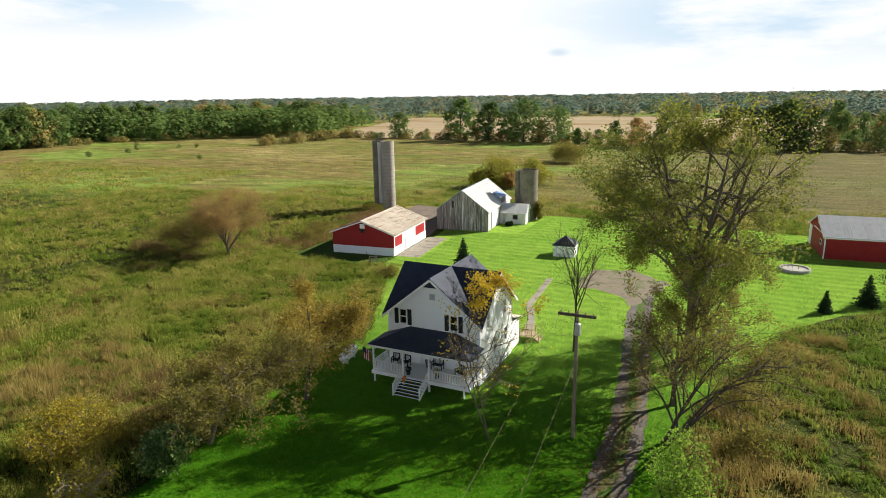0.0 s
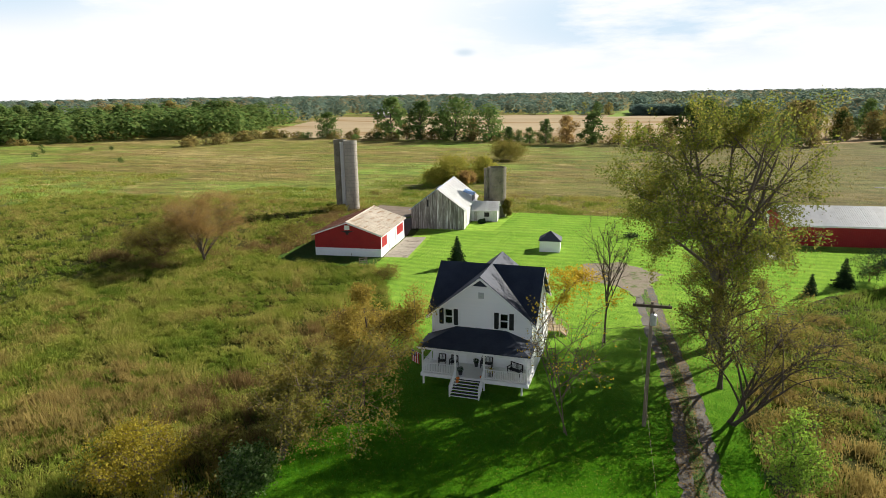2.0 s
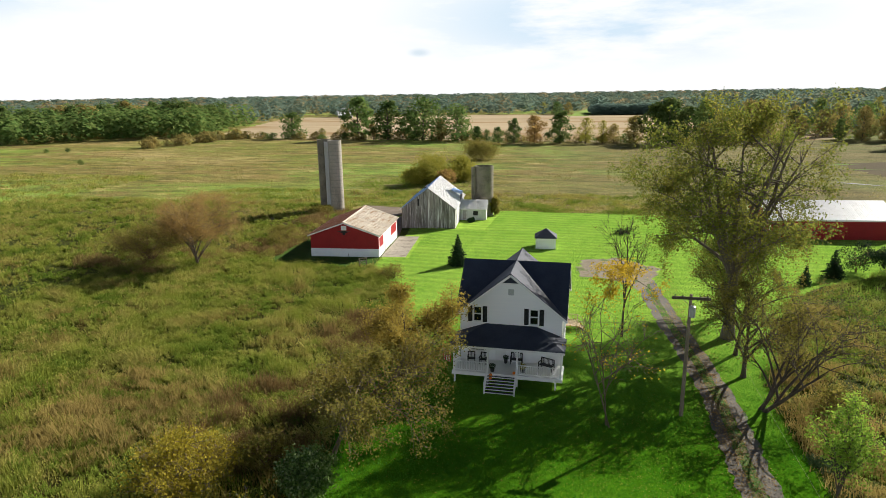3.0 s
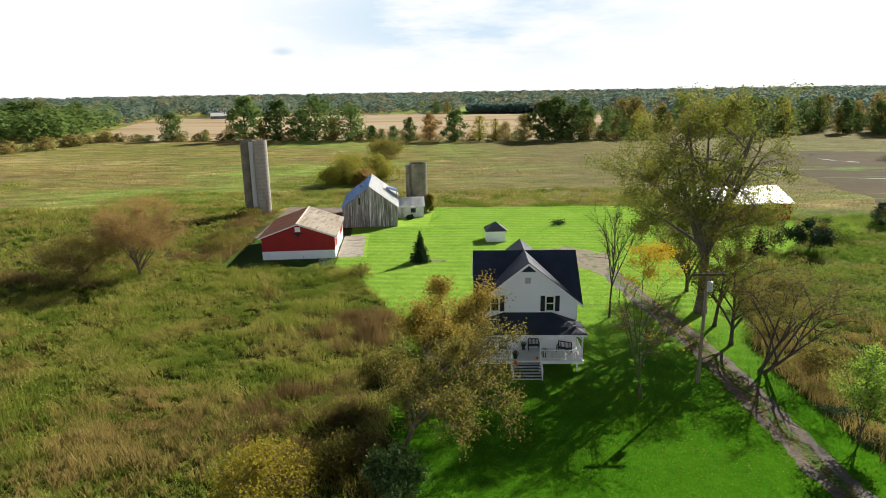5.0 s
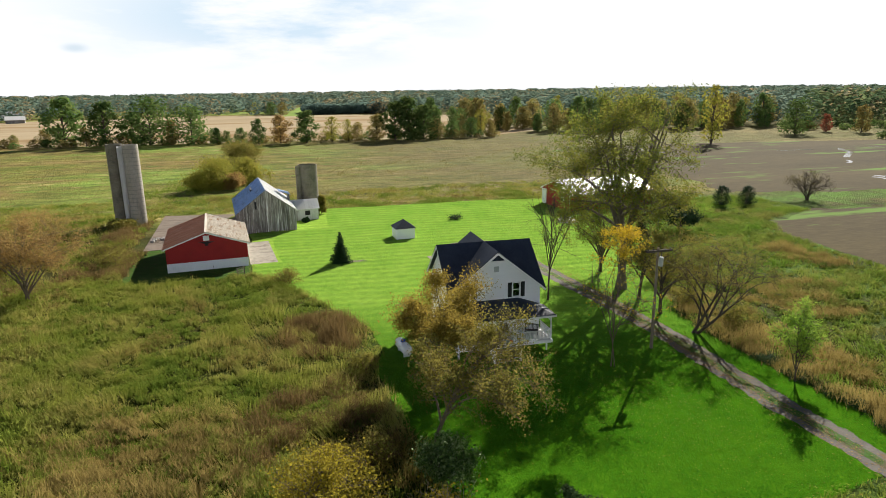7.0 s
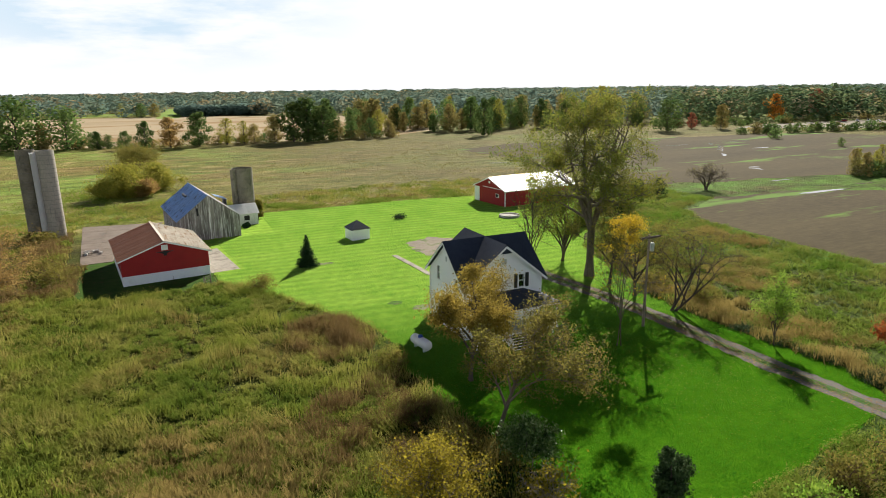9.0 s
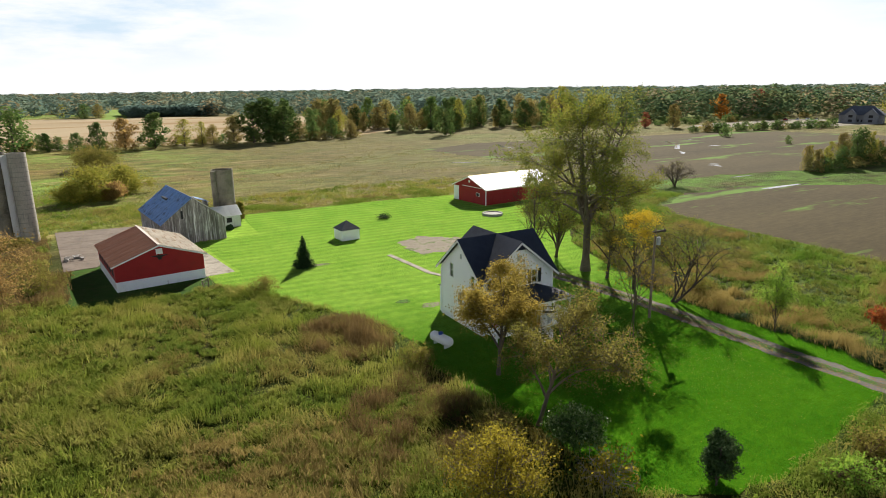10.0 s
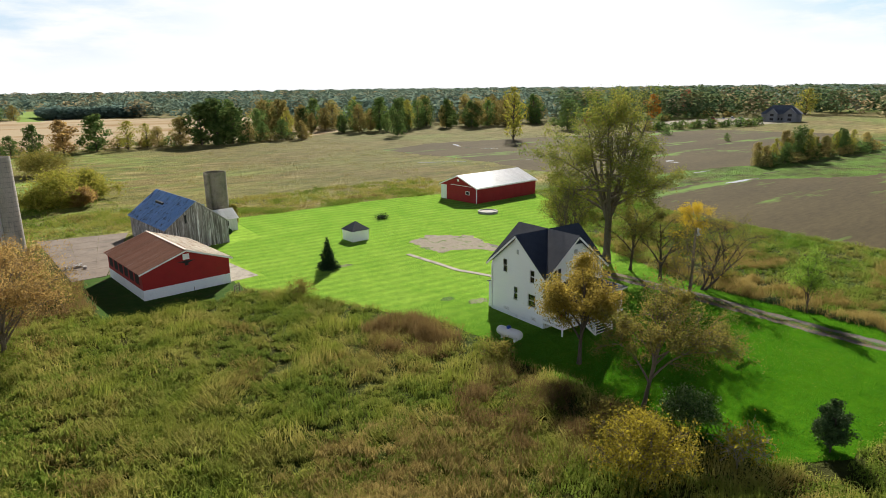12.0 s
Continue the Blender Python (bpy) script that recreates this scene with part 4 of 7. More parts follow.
for sx in (-1, 1):
    part("porch_roof", slab([(sx * RX, RF, RZ), (sx * RX, HF - 0.02, RZ), (sx * 2.25, HF - 0.02, RT)], 0.1), M_SHINGLE, house, "low charcoal shingled porch roof")
part("porch_fascia", box(-RX, RX, RF - 0.03, RF, RZ - 0.2, RZ - 0.02), M_TRIM, house)
part("porch_ceiling", box(-4.85, 4.85, RF + 0.06, HF - 0.03, 3.63, 3.65), M_TRIM, house)


def railing(p, q, name="railing"):
    root = new(name)
    root.parent = house
    p, q = Vector(p), Vector(q)
    d = q - p
    part("handrail", beam(p + Vector((0, 0, 0.92)), q + Vector((0, 0, 0.92)), 0.08, 0.06), M_TRIM, root)
    part("bottom_rail", beam(p + Vector((0, 0, 0.12)), q + Vector((0, 0, 0.12)), 0.06, 0.05), M_TRIM, root)
    k = max(2, int(d.length / 0.15))
    me = None
    for i in range(1, k):
        c = p + d * (i / k)
        if me is None:
            ob = part("baluster", box(-0.02, 0.02, -0.02, 0.02, 0.14, 0.9), M_TRIM, root)
            me = ob.data
        else:
            ob = new("baluster", me)
            ob.parent = root
        ob.location = c
    return root


railing((-4.55, PF + 0.15, PZ), (-1.69, PF + 0.15, PZ))
railing((0.99, PF + 0.15, PZ), (4.55, PF + 0.15, PZ))
railing((-4.6, PF + 0.2, PZ), (-4.6, HF - 0.06, PZ))
railing((4.6, PF + 0.2, PZ), (4.6, HF - 0.06, PZ))
# steps
NST = 6
for k in range(NST):
    z = PZ - (k + 1) * PZ / (NST + 1)
    y = PF - 0.04 - (k + 1) * 0.27
    part("tread", box(-1.6, 0.9, y + 0.045, y + 0.27, z - 0.04, z), M_TREAD, house, "dark grey tread")
    part("nosing", box(-1.6, 0.9, y, y + 0.043, z - 0.06, z + 0.004), M_TRIM, house, "white painted nosing")
for sx in (-1.62, 0.92):
    part("stringer", beam((sx, PF - 0.05, PZ - 0.25), (sx, PF - 1.75, 0.08), 0.05, 0.24), M_TRIM, house)
    rail_root = new("stair_railing")
    rail_root.parent = house
    part("newel_post", box(sx - 0.05, sx + 0.05, PF - 1.72, PF - 1.62, 0, 1.1), M_TRIM, rail_root)
    part("handrail", beam((sx, PF + 0.12, PZ + 0.92), (sx, PF - 1.72, 1.05), 0.08, 0.06), M_TRIM, rail_root)
    for k in range(1, 11):
        u = k / 11
        yb, zt = PF + 0.1 - 1.8 * u, PZ + 0.9 - (PZ + 0.9 - 1.02) * u
        part("baluster", box(sx - 0.02, sx + 0.02, yb - 0.02, yb + 0.02, zt - 0.8, zt), M_TRIM, rail_root)
# small rear entry, rear stoop
part("rear_entry", wall(-HX + 0.2, -2.2, 0, lambda u: 3.05, [], "x", HB + 0.02, 0.75), M_WHITE, house, "small white rear entry")
part("rear_entry_roof", slab([(-HX + 0.05, HB, 3.4), (-2.0, HB, 3.4), (-2.0, HB + 0.95, 3.08), (-HX + 0.05, HB + 0.95, 3.08)], 0.08), M_SHINGLE, house)
part("rear_addition", box(0.6, HX - 0.1, HB + 0.02, HB + 2.6, 0, 2.9), M_WHITE, house, "white single-storey rear addition")
part("rear_addition_roof", slab([(0.4, HB + 0.01, 3.75), (HX + 0.2, HB + 0.01, 3.75), (HX + 0.2, HB + 2.9, 2.92), (0.4, HB + 2.9, 2.92)], 0.1), M_GALV, house, "pale low roof of the rear addition")
stoop = thing("stoop", pose(-17.5, 58.7, 0, 0, 0, -1.2) @ Matrix.Scale(0.78, 4), "unpainted lumber back stoop with railings beside the house", "stoop")
part("platform", box(-0.95, 0.9, 0, 2.2, 0.72, 0.8), M_DECK, stoop)
for lx in (-0.8, 0.82):
    for ly in (0.08, 2.1):
        part("leg", box(lx - 0.05, lx + 0.05, ly - 0.05, ly + 0.05, 0, 1.7), M_DECK, stoop)
for ly in (0.08, 2.1):
    part("handrail", box(-0.9, 0.9, ly - 0.04, ly + 0.04, 1.7, 1.75), M_DECK, stoop)
    for k in range(9):
        part("baluster", box(-0.72 + k * 0.18, -0.69 + k * 0.18, ly - 0.02, ly + 0.02, 0.8, 1.7), M_DECK, stoop)
for k in range(3):
    part("tread", box(0.9 + k * 0.28, 1.2 + k * 0.28, 0.3, 1.9, 0.5 - k * 0.2, 0.56 - k * 0.2), M_DECK, stoop)
for ly in (0.28, 1.92):
    part("stringer", beam((0.9, ly, 0.66), (1.75, ly, 0.06), 0.05, 0.2), M_DECK, stoop)
    part("handrail", beam((0.9, ly, 1.7), (1.75, ly, 1.05), 0.06, 0.06), M_DECK, stoop)
    part("newel_post", box(1.7, 1.8, ly - 0.05, ly + 0.05, 0, 1.08), M_DECK, stoop)


# ---- sheet roofs ----
def sheet_roof(root, a, b, c, d, width, material, label, thick=0.03):
    """A slope from ridge a..b to eave d..c laid with ribbed metal sheets, each one a piece."""
    a, b, c, d = (Vector(v) for v in (a, b, c, d))
    along, down = b - a, d - a
    n = along.cross(down).normalized()
    if n.z < 0:
        n = -n
    k = max(1, round(along.length / width))
    slope = new("roof_slope")
    slope.parent = root
    tagged(slope, label)
    me = None
    w = along.length / k
    u, v = along.normalized(), down.normalized()
    rot = Matrix((u, v, n)).transposed().to_4x4()
    for i in range(k):
        if me is None:
            bm = box(0.005, w - 0.005, 0, down.length, 0, thick)
            for r in (0.06, 0.36, 0.66):
                box(w * r - 0.025, w * r + 0.025, 0, down.length, thick, thick + 0.035, bm)
            ob = part("roof_sheet", bm, material, slope)
            me = ob.data
        else:
            ob = new("roof_sheet", me)
            ob.parent = slope
        ob.matrix_basis = Matrix.Translation(a + u * w * i + n * random.uniform(0, 0.012)) @ rot
    return slope


# ---- red garage ----
gar = thing("garage", pose(-52.6, 84.45, 0, 0, 0, 4.8), "low red gabled garage on a whitewashed block base", "garage")
GX, GL, GZ, GP = 5.45, 14.1, 3.55, 5.45
gtop = lambda u: GP - (GP - GZ) * abs(u) / GX
part("base_wall", wall(-GX, GX, 0, lambda u: 1.32, [], "x", 0, 0.22), M_BLOCK, gar, "whitewashed concrete block base")
part("front_wall", wall(-GX, GX, 1.32, gtop, [], "x", 0.02, 0.18, breaks=(0,)), M_RED, gar, "red painted board gable")
part("base_wall", wall(-GX, GX, 0, lambda u: 1.32, [], "x", GL - 0.22, 0.22), M_BLOCK, gar)
part("rear_wall", wall(-GX, GX, 1.32, gtop, [], "x", GL - 0.2, 0.18, breaks=(0,)), M_RED, gar)
part("base_wall", wall(0.22, GL - 0.22, 0, lambda u: 1.32, [], "y", -GX, 0.2), M_BLOCK, gar)
wwin = [(1.2 + 2.15 * k, 2.9 + 2.15 * k, 1.75, 3.0) for k in range(6)]
part("side_wall", wall(0.22, GL - 0.22, 1.32, lambda u: GZ - 0.05, wwin, "y", -GX + 0.02, 0.16), M_RED, gar)
for h in wwin:
    part("window_panel", box(-GX + 0.05, -GX + 0.1, *h), M_DARK, gar, "dark boarded window opening")
gdoor = [(3.6, 4.8, 0.0, 2.3), (5.4, 8.6, 0.0, 3.0)]
part("side_wall", wall(0.22, GL - 0.22, 0, lambda u: GZ - 0.05, gdoor + [(9.2, 13.4, 1.4, 3.0), (0.5, 3.4, 1.4, 3.0)], "y", GX - 0.2, 0.2), M_BLOCK, gar, "whitewashed side wall")
part("door", box(GX - 0.14, GX - 0.08, *gdoor[0]), M_TRIM, gar, "white garage door")
part("door", box(GX - 0.14, GX - 0.08, *gdoor[1]), M_TRIM, gar, "white overhead garage door")
part("side_panel", box(GX - 0.12, GX - 0.03, 9.2, 13.4, 1.4, 3.0), M_RED, gar, "red painted wall panel")
part("side_panel", box(GX - 0.12, GX - 0.03, 0.5, 3.4, 1.4, 3.0), M_RED, gar, "red painted wall panel")
for s, m_, lab in ((-1, M_RUST, "rust-brown ribbed sheet metal"), (1, M_GALV, "pale galvanised ribbed sheet metal with rust")):
    sheet_roof(gar, (0, -0.35, GP + 0.06), (0, GL + 0.35, GP + 0.06), (s * (GX + 0.4), GL + 0.35, GZ - 0.1), (s * (GX + 0.4), -0.35, GZ - 0.1), 0.82, m_, lab)
    part("rake_board", beam((0, -0.34, GP - 0.04), (s * (GX + 0.4), -0.34, GZ - 0.2), 0.05, 0.18), M_TRIM, gar)
part("ridge_cap", beam((0, -0.36, GP + 0.12), (0, GL + 0.36, GP + 0.12), 0.3, 0.05), M_GALV, gar)
vent = bmesh.new()
box(-0.4, 0.4, -0.08, 0.02, 4.25, 4.95, vent)
for k in range(5):
    box(-0.32, 0.32, -0.1, -0.08, 4.34 + 0.11 * k, 4.39 + 0.11 * k, vent)
part("gable_vent", vent, M_TRIM, gar, "white louvred gable vent")
orn = bmesh.new()
ov = [(-1.1, 4.06), (-0.35, 4.08), (0, 4.16), (0.35, 4.08), (1.1, 4.06), (0.5, 3.9), (0.2, 3.75), (0.22, 3.5), (-0.22, 3.5), (-0.2, 3.75), (-0.5, 3.9)]
f0, f1 = [orn.verts.new((x, -0.06, z)) for x, z in ov], [orn.verts.new((x, 0.0, z)) for x, z in ov]
orn.faces.new(f0)
orn.faces.new(f1[::-1])
for i in range(len(ov)):
    j = (i + 1) % len(ov)
    orn.faces.new((f0[i], f1[i], f1[j], f0[j]))
bmesh.ops.recalc_face_normals(orn, faces=orn.faces[:])
part("wall_ornament", orn, M_BLACK, gar, "dark spread-winged wall ornament")
part("hydrant_pipe", tube((0.6, -0.12, 0), (0.6, -0.12, 0.55), 0.03, 0.03, 8), M_HOOP, gar)

# ---- old timber barn ----
barn = thing("barn", pose(-44.5, 106.9, 0, 0, 0, 5.0), "weathered grey board barn with a patched tin roof", "barn")
BX, BL, BZ, BP = 5.0, 17.4, 3.75, 7.55
btop = lambda u: BP - (BP - BZ) * abs(u) / BX
brnd = random.Random(11)


def board_wall(u0, u1, top, axis, at, out, material, label, low=0.0, skip=()):
    """A wall of upright boards with open joints, each one a piece."""
    root = new("wall")
    root.parent = barn
    tagged(root, label)
    u = u0
    while u < u1 - 0.05:
        w = min(brnd.uniform(0.2, 0.31), u1 - u)
        a, b = u + 0.008, u + w - 0.008
        z0 = low + max(0, brnd.gauss(0.03, 0.06))
        za, zb = top(a), top(b)
        if not any(s0 < (a + b) / 2 < s1 for s0, s1 in skip):
            off = brnd.uniform(0, 0.025) * out
            bm = wall(a, b, z0, lambda q, a=a, b=b, za=za, zb=zb: za if q < (a + b) / 2 else zb, [], axis, at + off, 0.03 * out)
            part("board", bm, material, root)
        u += w
    return root


board_wall(-BX, BX, btop, "x", 0, -1, M_BARNWOOD, "weathered grey upright boards")
# solid black box on the boards paints the darkness inside the opening
part("loft_opening", box(-2.0, -1.68, -0.09, -0.05, 4.3, 5.6), M_BLACK, barn, "black box standing in for the dark of a narrow loft opening")
board_wall(-BX, BX, btop, "x", BL, 1, M_BARNWOOD, "weathered grey upright boards")
board_wall(0, BL, lambda u: BZ, "y", -BX, -1, M_BARNWOOD, "weathered grey upright boards")
board_wall(0, BL, lambda u: BZ, "y", BX, 1, M_OLDWHITE, "peeling white upright boards", skip=((2.0, 2.5),))
for yy in (0.1, BL - 0.25):
    part("tie_beam", box(-BX + 0.1, BX - 0.1, yy, yy + 0.15, 2.9, 3.1), M_BARNWOOD, barn)
for xx in (-4.8, -1.6, 1.6, 4.65):
    for yy in (0.1, 5.8, 11.6, BL - 0.25):
        part("timber_post", box(xx, xx + 0.16, yy, yy + 0.15, 0, 2.9), M_BARNWOOD, barn)
part("loft_floor", box(-BX + 0.1, BX - 0.1, 0.3, BL - 0.3, 3.1, 3.2), M_DARK, barn)
for s, mm in ((-1, M_TIN_SKYBLUE), (1, M_WHITESHEET)):
    sheet_roof(barn, (0, -0.3, BP + 0.08), (0, BL + 0.3, BP + 0.08), (s * (BX + 0.35), BL + 0.3, BZ - 0.18), (s * (BX + 0.35), -0.3, BZ - 0.18), 0.75, mm, "tin sheets tinted blue for the sky they reflect" if s < 0 else "pale tin sheets")
# solid black box on the slope paints the darkness under a missing sheet
part("roof_hole", box(-2.1, -1.75, 9.0, 12.4, 6.0, 6.36), M_BLACK, barn, "black box standing in for the dark gap of a missing tin sheet").matrix_basis = pose(0, 0, 0.12)
dorm = slab([(3.2, 9.6, 5.8), (3.2, 13.2, 5.8), (5.3, 13.2, 5.05), (5.3, 9.6, 5.05)], 0.06)
part("dormer_roof", dorm, M_TIN_SKYBLUE, barn, "low shed dormer roof")
part("dormer_wall", box(5.0, 5.12, 9.7, 13.1, 3.55, 4.98), M_BARNWOOD, barn)
# lean-to milk house
LX0, LX1 = BX + 0.12, BX + 5.3
lt = thing("milk_house", pose(-44.5, 106.9, 0, 0, 0, 5.0), "small white milk house with a tin roof against the barn", "shed")
part("wall", wall(LX0, LX1, 0, lambda u: 2.3, [(LX0 + 2.6, LX0 + 3.6, 0.95, 1.85), (LX0 + 0.6, LX0 + 1.4, 0.1, 2.0)], "x", 8.2, 0.16), M_OLDWHITE, lt)
part("door", box(LX0 + 0.6, LX0 + 1.4, 8.26, 8.3, 0.1, 2.0), M_BARNWOOD, lt)
part("window_panel", box(LX0 + 2.6, LX0 + 3.6, 8.26, 8.3, 0.95, 1.85), M_DARK, lt)
part("wall", wall(8.36, 12.6, 0, lambda u: 2.3, [], "y", LX1 - 0.16, 0.16), M_OLDWHITE, lt)
part("wall", wall(LX0, LX1, 0, lambda u: 2.3, [], "x", 12.6, 0.16), M_OLDWHITE, lt)
for y0, y1 in ((10.4, 7.9), (10.4, 12.95)):
    sheet_roof(lt, (LX0, y0, 3.75), (LX1 + 0.25, y0, 3.75), (LX1 + 0.25, y1, 2.18), (LX0, y1, 2.18), 0.7, M_WHITESHEET, "pale tin sheets")
gbl = bmesh.new()
tri = [(LX1 - 0.1, 8.2, 2.3), (LX1 - 0.1, 12.76, 2.3), (LX1 - 0.1, 10.4, 3.7)]
g0, g1 = [gbl.verts.new(p) for p in tri], [gbl.verts.new((p[0] + 0.08, p[1], p[2])) for p in tri]
gbl.faces.new(g0)
gbl.faces.new(g1[::-1])
for i in range(3):
    gbl.faces.new((g0[i], g1[i], g1[(i + 1) % 3], g0[(i + 1) % 3]))
bmesh.ops.recalc_face_normals(gbl, faces=gbl.faces[:])
part("gable", gbl, M_OLDWHITE, lt)


# ---- silos ----
def silo(name, x, y, r, h, material, label, rough_top=0.0):
    root = thing(name, pose(x, y, 0), label, "silo", "silos")
    seg = 40
    bm = bmesh.new()
    rings_ = []
    for z, rr in ((0, r), (h, r), (h, r - 0.16), (h - 2.5, r - 0.16)):
        rings_.append([bm.verts.new((rr * math.cos(2 * math.pi * i / seg), rr * math.sin(2 * math.pi * i / seg), z + (rough_top * math.sin(i * 1.7) if z >= h else 0))) for i in range(seg)])
    for p, q in zip(rings_, rings_[1:]):
        for i in range(seg):
            bm.faces.new((p[i], p[(i + 1) % seg], q[(i + 1) % seg], q[i]))
    bm.faces.new(rings_[-1])
    body = part("body", bm, material, root)
    me = None
    k = int(h / 0.75)
    for i in range(1, k):
        if me is None:
            hb = bmesh.new()
            ra = [[hb.verts.new((rr * math.cos(2 * math.pi * j / seg), rr * math.sin(2 * math.pi * j / seg), z)) for j in range(seg)] for rr, z in ((r + 0.002, -0.02), (r + 0.03, -0.012), (r + 0.03, 0.012), (r + 0.002, 0.02))]
            for p, q in zip(ra, ra[1:]):
                for j in range(seg):
                    hb.faces.new((p[j], p[(j + 1) % seg], q[(j + 1) % seg], q[j]))
            ob = part("hoop", hb, M_HOOP, root)
            me = ob.data
        else:
            ob = new("hoop", me)
            ob.parent = root
        ob.location = (0, 0, i * h / k)
    return root


s1 = silo("silo", -68.35, 121.6, 1.45, 15.2, M_STAVE, "tall pale concrete stave silo with steel hoops and no roof")
s2 = silo("silo", -71.3, 123.0, 1.45, 15.3, M_OLDSTAVE, "tall dark concrete stave silo beside its twin")
chute = bmesh.new()
seg = 14
ca = [[chute.verts.new((-69.95 + 0.55 * math.cos(math.pi + math.pi * j / seg * 1.0 + 0.35) , 121.15 + 0.62 * math.sin(math.pi + math.pi * j / seg + 0.35), z)) for j in range(seg + 1)] for z in (1.5, 15.0)]
for j in range(seg):
    chute.faces.new((ca[0][j], ca[0][j + 1], ca[1][j + 1], ca[1][j]))
bmesh.ops.solidify(chute, geom=chute.faces[:], thickness=0.05)
ch = thing("silo_chute", pose(0, 0, 0), "white half-round metal chute running up between the silos", "chute")
part("shell", chute, M_WHITESHEET, ch)
part("support", beam((-69.95, 121.2, 0), (-69.95, 121.2, 1.6), 0.3, 0.3), M_HOOP, ch)
part("pipe", beam((-69.4, 121.4, 15.1), (-70.6, 121.0, 16.6), 0.07, 0.07), M_HOOP, ch, "bent filler pipe above the rim")
s3 = silo("silo", -36.3, 121.9, 1.95, 10.1, M_OLDSTAVE, "squat dark stave silo behind the barn, overgrown at its foot", 0.05)
part("chute", tube((-1.9, -1.2, 0), (-1.9, -1.2, 10.0), 0.5, 0.5, 14), M_OLDSTAVE, s3, "dark chute down its side")

# ---- well house on the lawn ----
wh = thing("well_house", pose(-22.1, 94.3, 0, 0, 0, 3), "small white shed with a dark pyramid roof on the lawn", "shed")
part("wall", wall(-1.6, 1.6, 0, lambda u: 1.9, [], "x", -0.3, 0.12), M_WHITE, wh)
part("wall", wall(-1.6, 1.6, 0, lambda u: 1.9, [], "x", 2.7, 0.12), M_WHITE, wh)
part("wall", wall(-0.18, 2.7, 0, lambda u: 1.9, [(0.9, 1.7, 0.05, 1.8)], "y", 1.48, 0.12), M_WHITE, wh)
part("wall", wall(-0.18, 2.7, 0, lambda u: 1.9, [], "y", -1.6, 0.12), M_WHITE, wh)
part("door", box(1.5, 1.55, 0.9, 1.7, 0.05, 1.8), M_TRIM, wh)
for c in (((-1.8, -0.5), (1.8, -0.5)), ((1.8, -0.5), (1.8, 3.0)), ((1.8, 3.0), (-1.8, 3.0)), ((-1.8, 3.0), (-1.8, -0.5))):
    part("roof_slope", slab([(*c[0], 1.86), (*c[1], 1.86), (0, 1.25, 3.2)], 0.07), M_SHINGLE, wh)

# ---- long red pole barn ----
pb = thing("pole_barn", pose(14.4, 107.1, 0, 0, 0, 4.3), "long red steel pole barn with a pale ribbed roof", "barn")
QL, QD, QZ, QP = 19.6, 11.6, 3.45, 5.65
qtop = lambda v: QP - (QP - QZ) * abs(v - QD / 2) / (QD / 2)
part("gable_wall", wall(0, QD, 0, qtop, [(2.2, 3.4, 1.7, 2.5)], "y", 0, 0.15, breaks=(QD / 2,)), M_RED, pb, "red steel gable wall")
part("window_frame", box(-0.04, 0.06, 2.2, 3.4, 1.7, 2.5), M_TRIM, pb)
part("pane", box(-0.06, -0.045, 2.35, 3.25, 1.8, 2.4), M_DARK, pb)
part("gable_wall", wall(0, QD, 0, qtop, [], "y", QL - 0.15, 0.15, breaks=(QD / 2,)), M_RED, pb)
for vv in (0, QD - 0.15):
    part("side_wall", wall(0.15, QL - 0.15, 0, lambda u: QZ - 0.02, [], "x", vv, 0.15), M_RED, pb, "red ribbed steel side wall")
ribs = bmesh.new()
for k in range(63):
    box(0.3 + k * 0.305, 0.34 + k * 0.305, -0.03, 0.0, 0.05, QZ - 0.2, ribs)
part("wall_ribs", ribs, M_RED, pb)
for (a, b) in (((0, QD / 2), (0, -0.3)), ((0, QD / 2), (0, QD + 0.3))):
    sheet_roof(pb, (-0.3, a[1], QP + 0.06), (QL + 0.3, a[1], QP + 0.06), (QL + 0.3, b[1], QZ - 0.05), (-0.3, b[1], QZ - 0.05), 0.95, M_STEEL, "pale ribbed steel roofing")
    part("rake_trim", beam((-0.3, a[1], QP - 0.05), (-0.3, b[1], QZ - 0.15), 0.05, 0.2), M_TRIM, pb)
part("corner_trim", box(-0.06, 0.1, -0.06, -0.005, 0, QZ), M_TRIM, pb, "white corner trim")
part("corner_trim", box(-0.06, -0.005, -0.005, 0.12, 0, QZ), M_TRIM, pb, "white corner trim")
part("eave_trim", box(-0.3, QL + 0.3, -0.36, -0.3, QZ - 0.25, QZ - 0.06), M_TRIM, pb)
part("door_rail", box(-0.1, -0.04, 1.5, 8.2, 3.5, 3.62), M_TRIM, pb, "white sliding-door rail")
part("sliding_door", box(-0.08, -0.02, 9.6, 11.5, 0.1, 3.3), M_TRIM, pb, "white door at the corner")
part("louvre", box(-0.05, 0.0, 5.5, 6.1, 4.4, 4.9), M_TRIM, pb)

# ---- stone ring on the lawn ----
ring_ = thing("stone_ring", pose(10.0, 98.4, 0), "low round stone-walled fire ring on the lawn", "stone ring")
part("core", tube((0, 0, 0), (0, 0, 0.3), 1.7, 1.7, 24), M_STONE, ring_)
sme = None
for k in range(26):
    t = 2 * math.pi * k / 26
    for lay in range(2):
        if sme is None:
            ob = part("stone", box(-0.23, 0.23, -0.17, 0.17, 0, 0.24, bevel=0.05), M_STONE, ring_)
            sme = ob.data
        else:
            ob = new("stone", sme)
            ob.parent = ring_
        ob.matrix_basis = pose(1.85 * math.cos(t + lay * 0.12), 1.85 * math.sin(t + lay * 0.12), lay * 0.23, 0, 0, math.degrees(t + lay * 0.12) + 90)

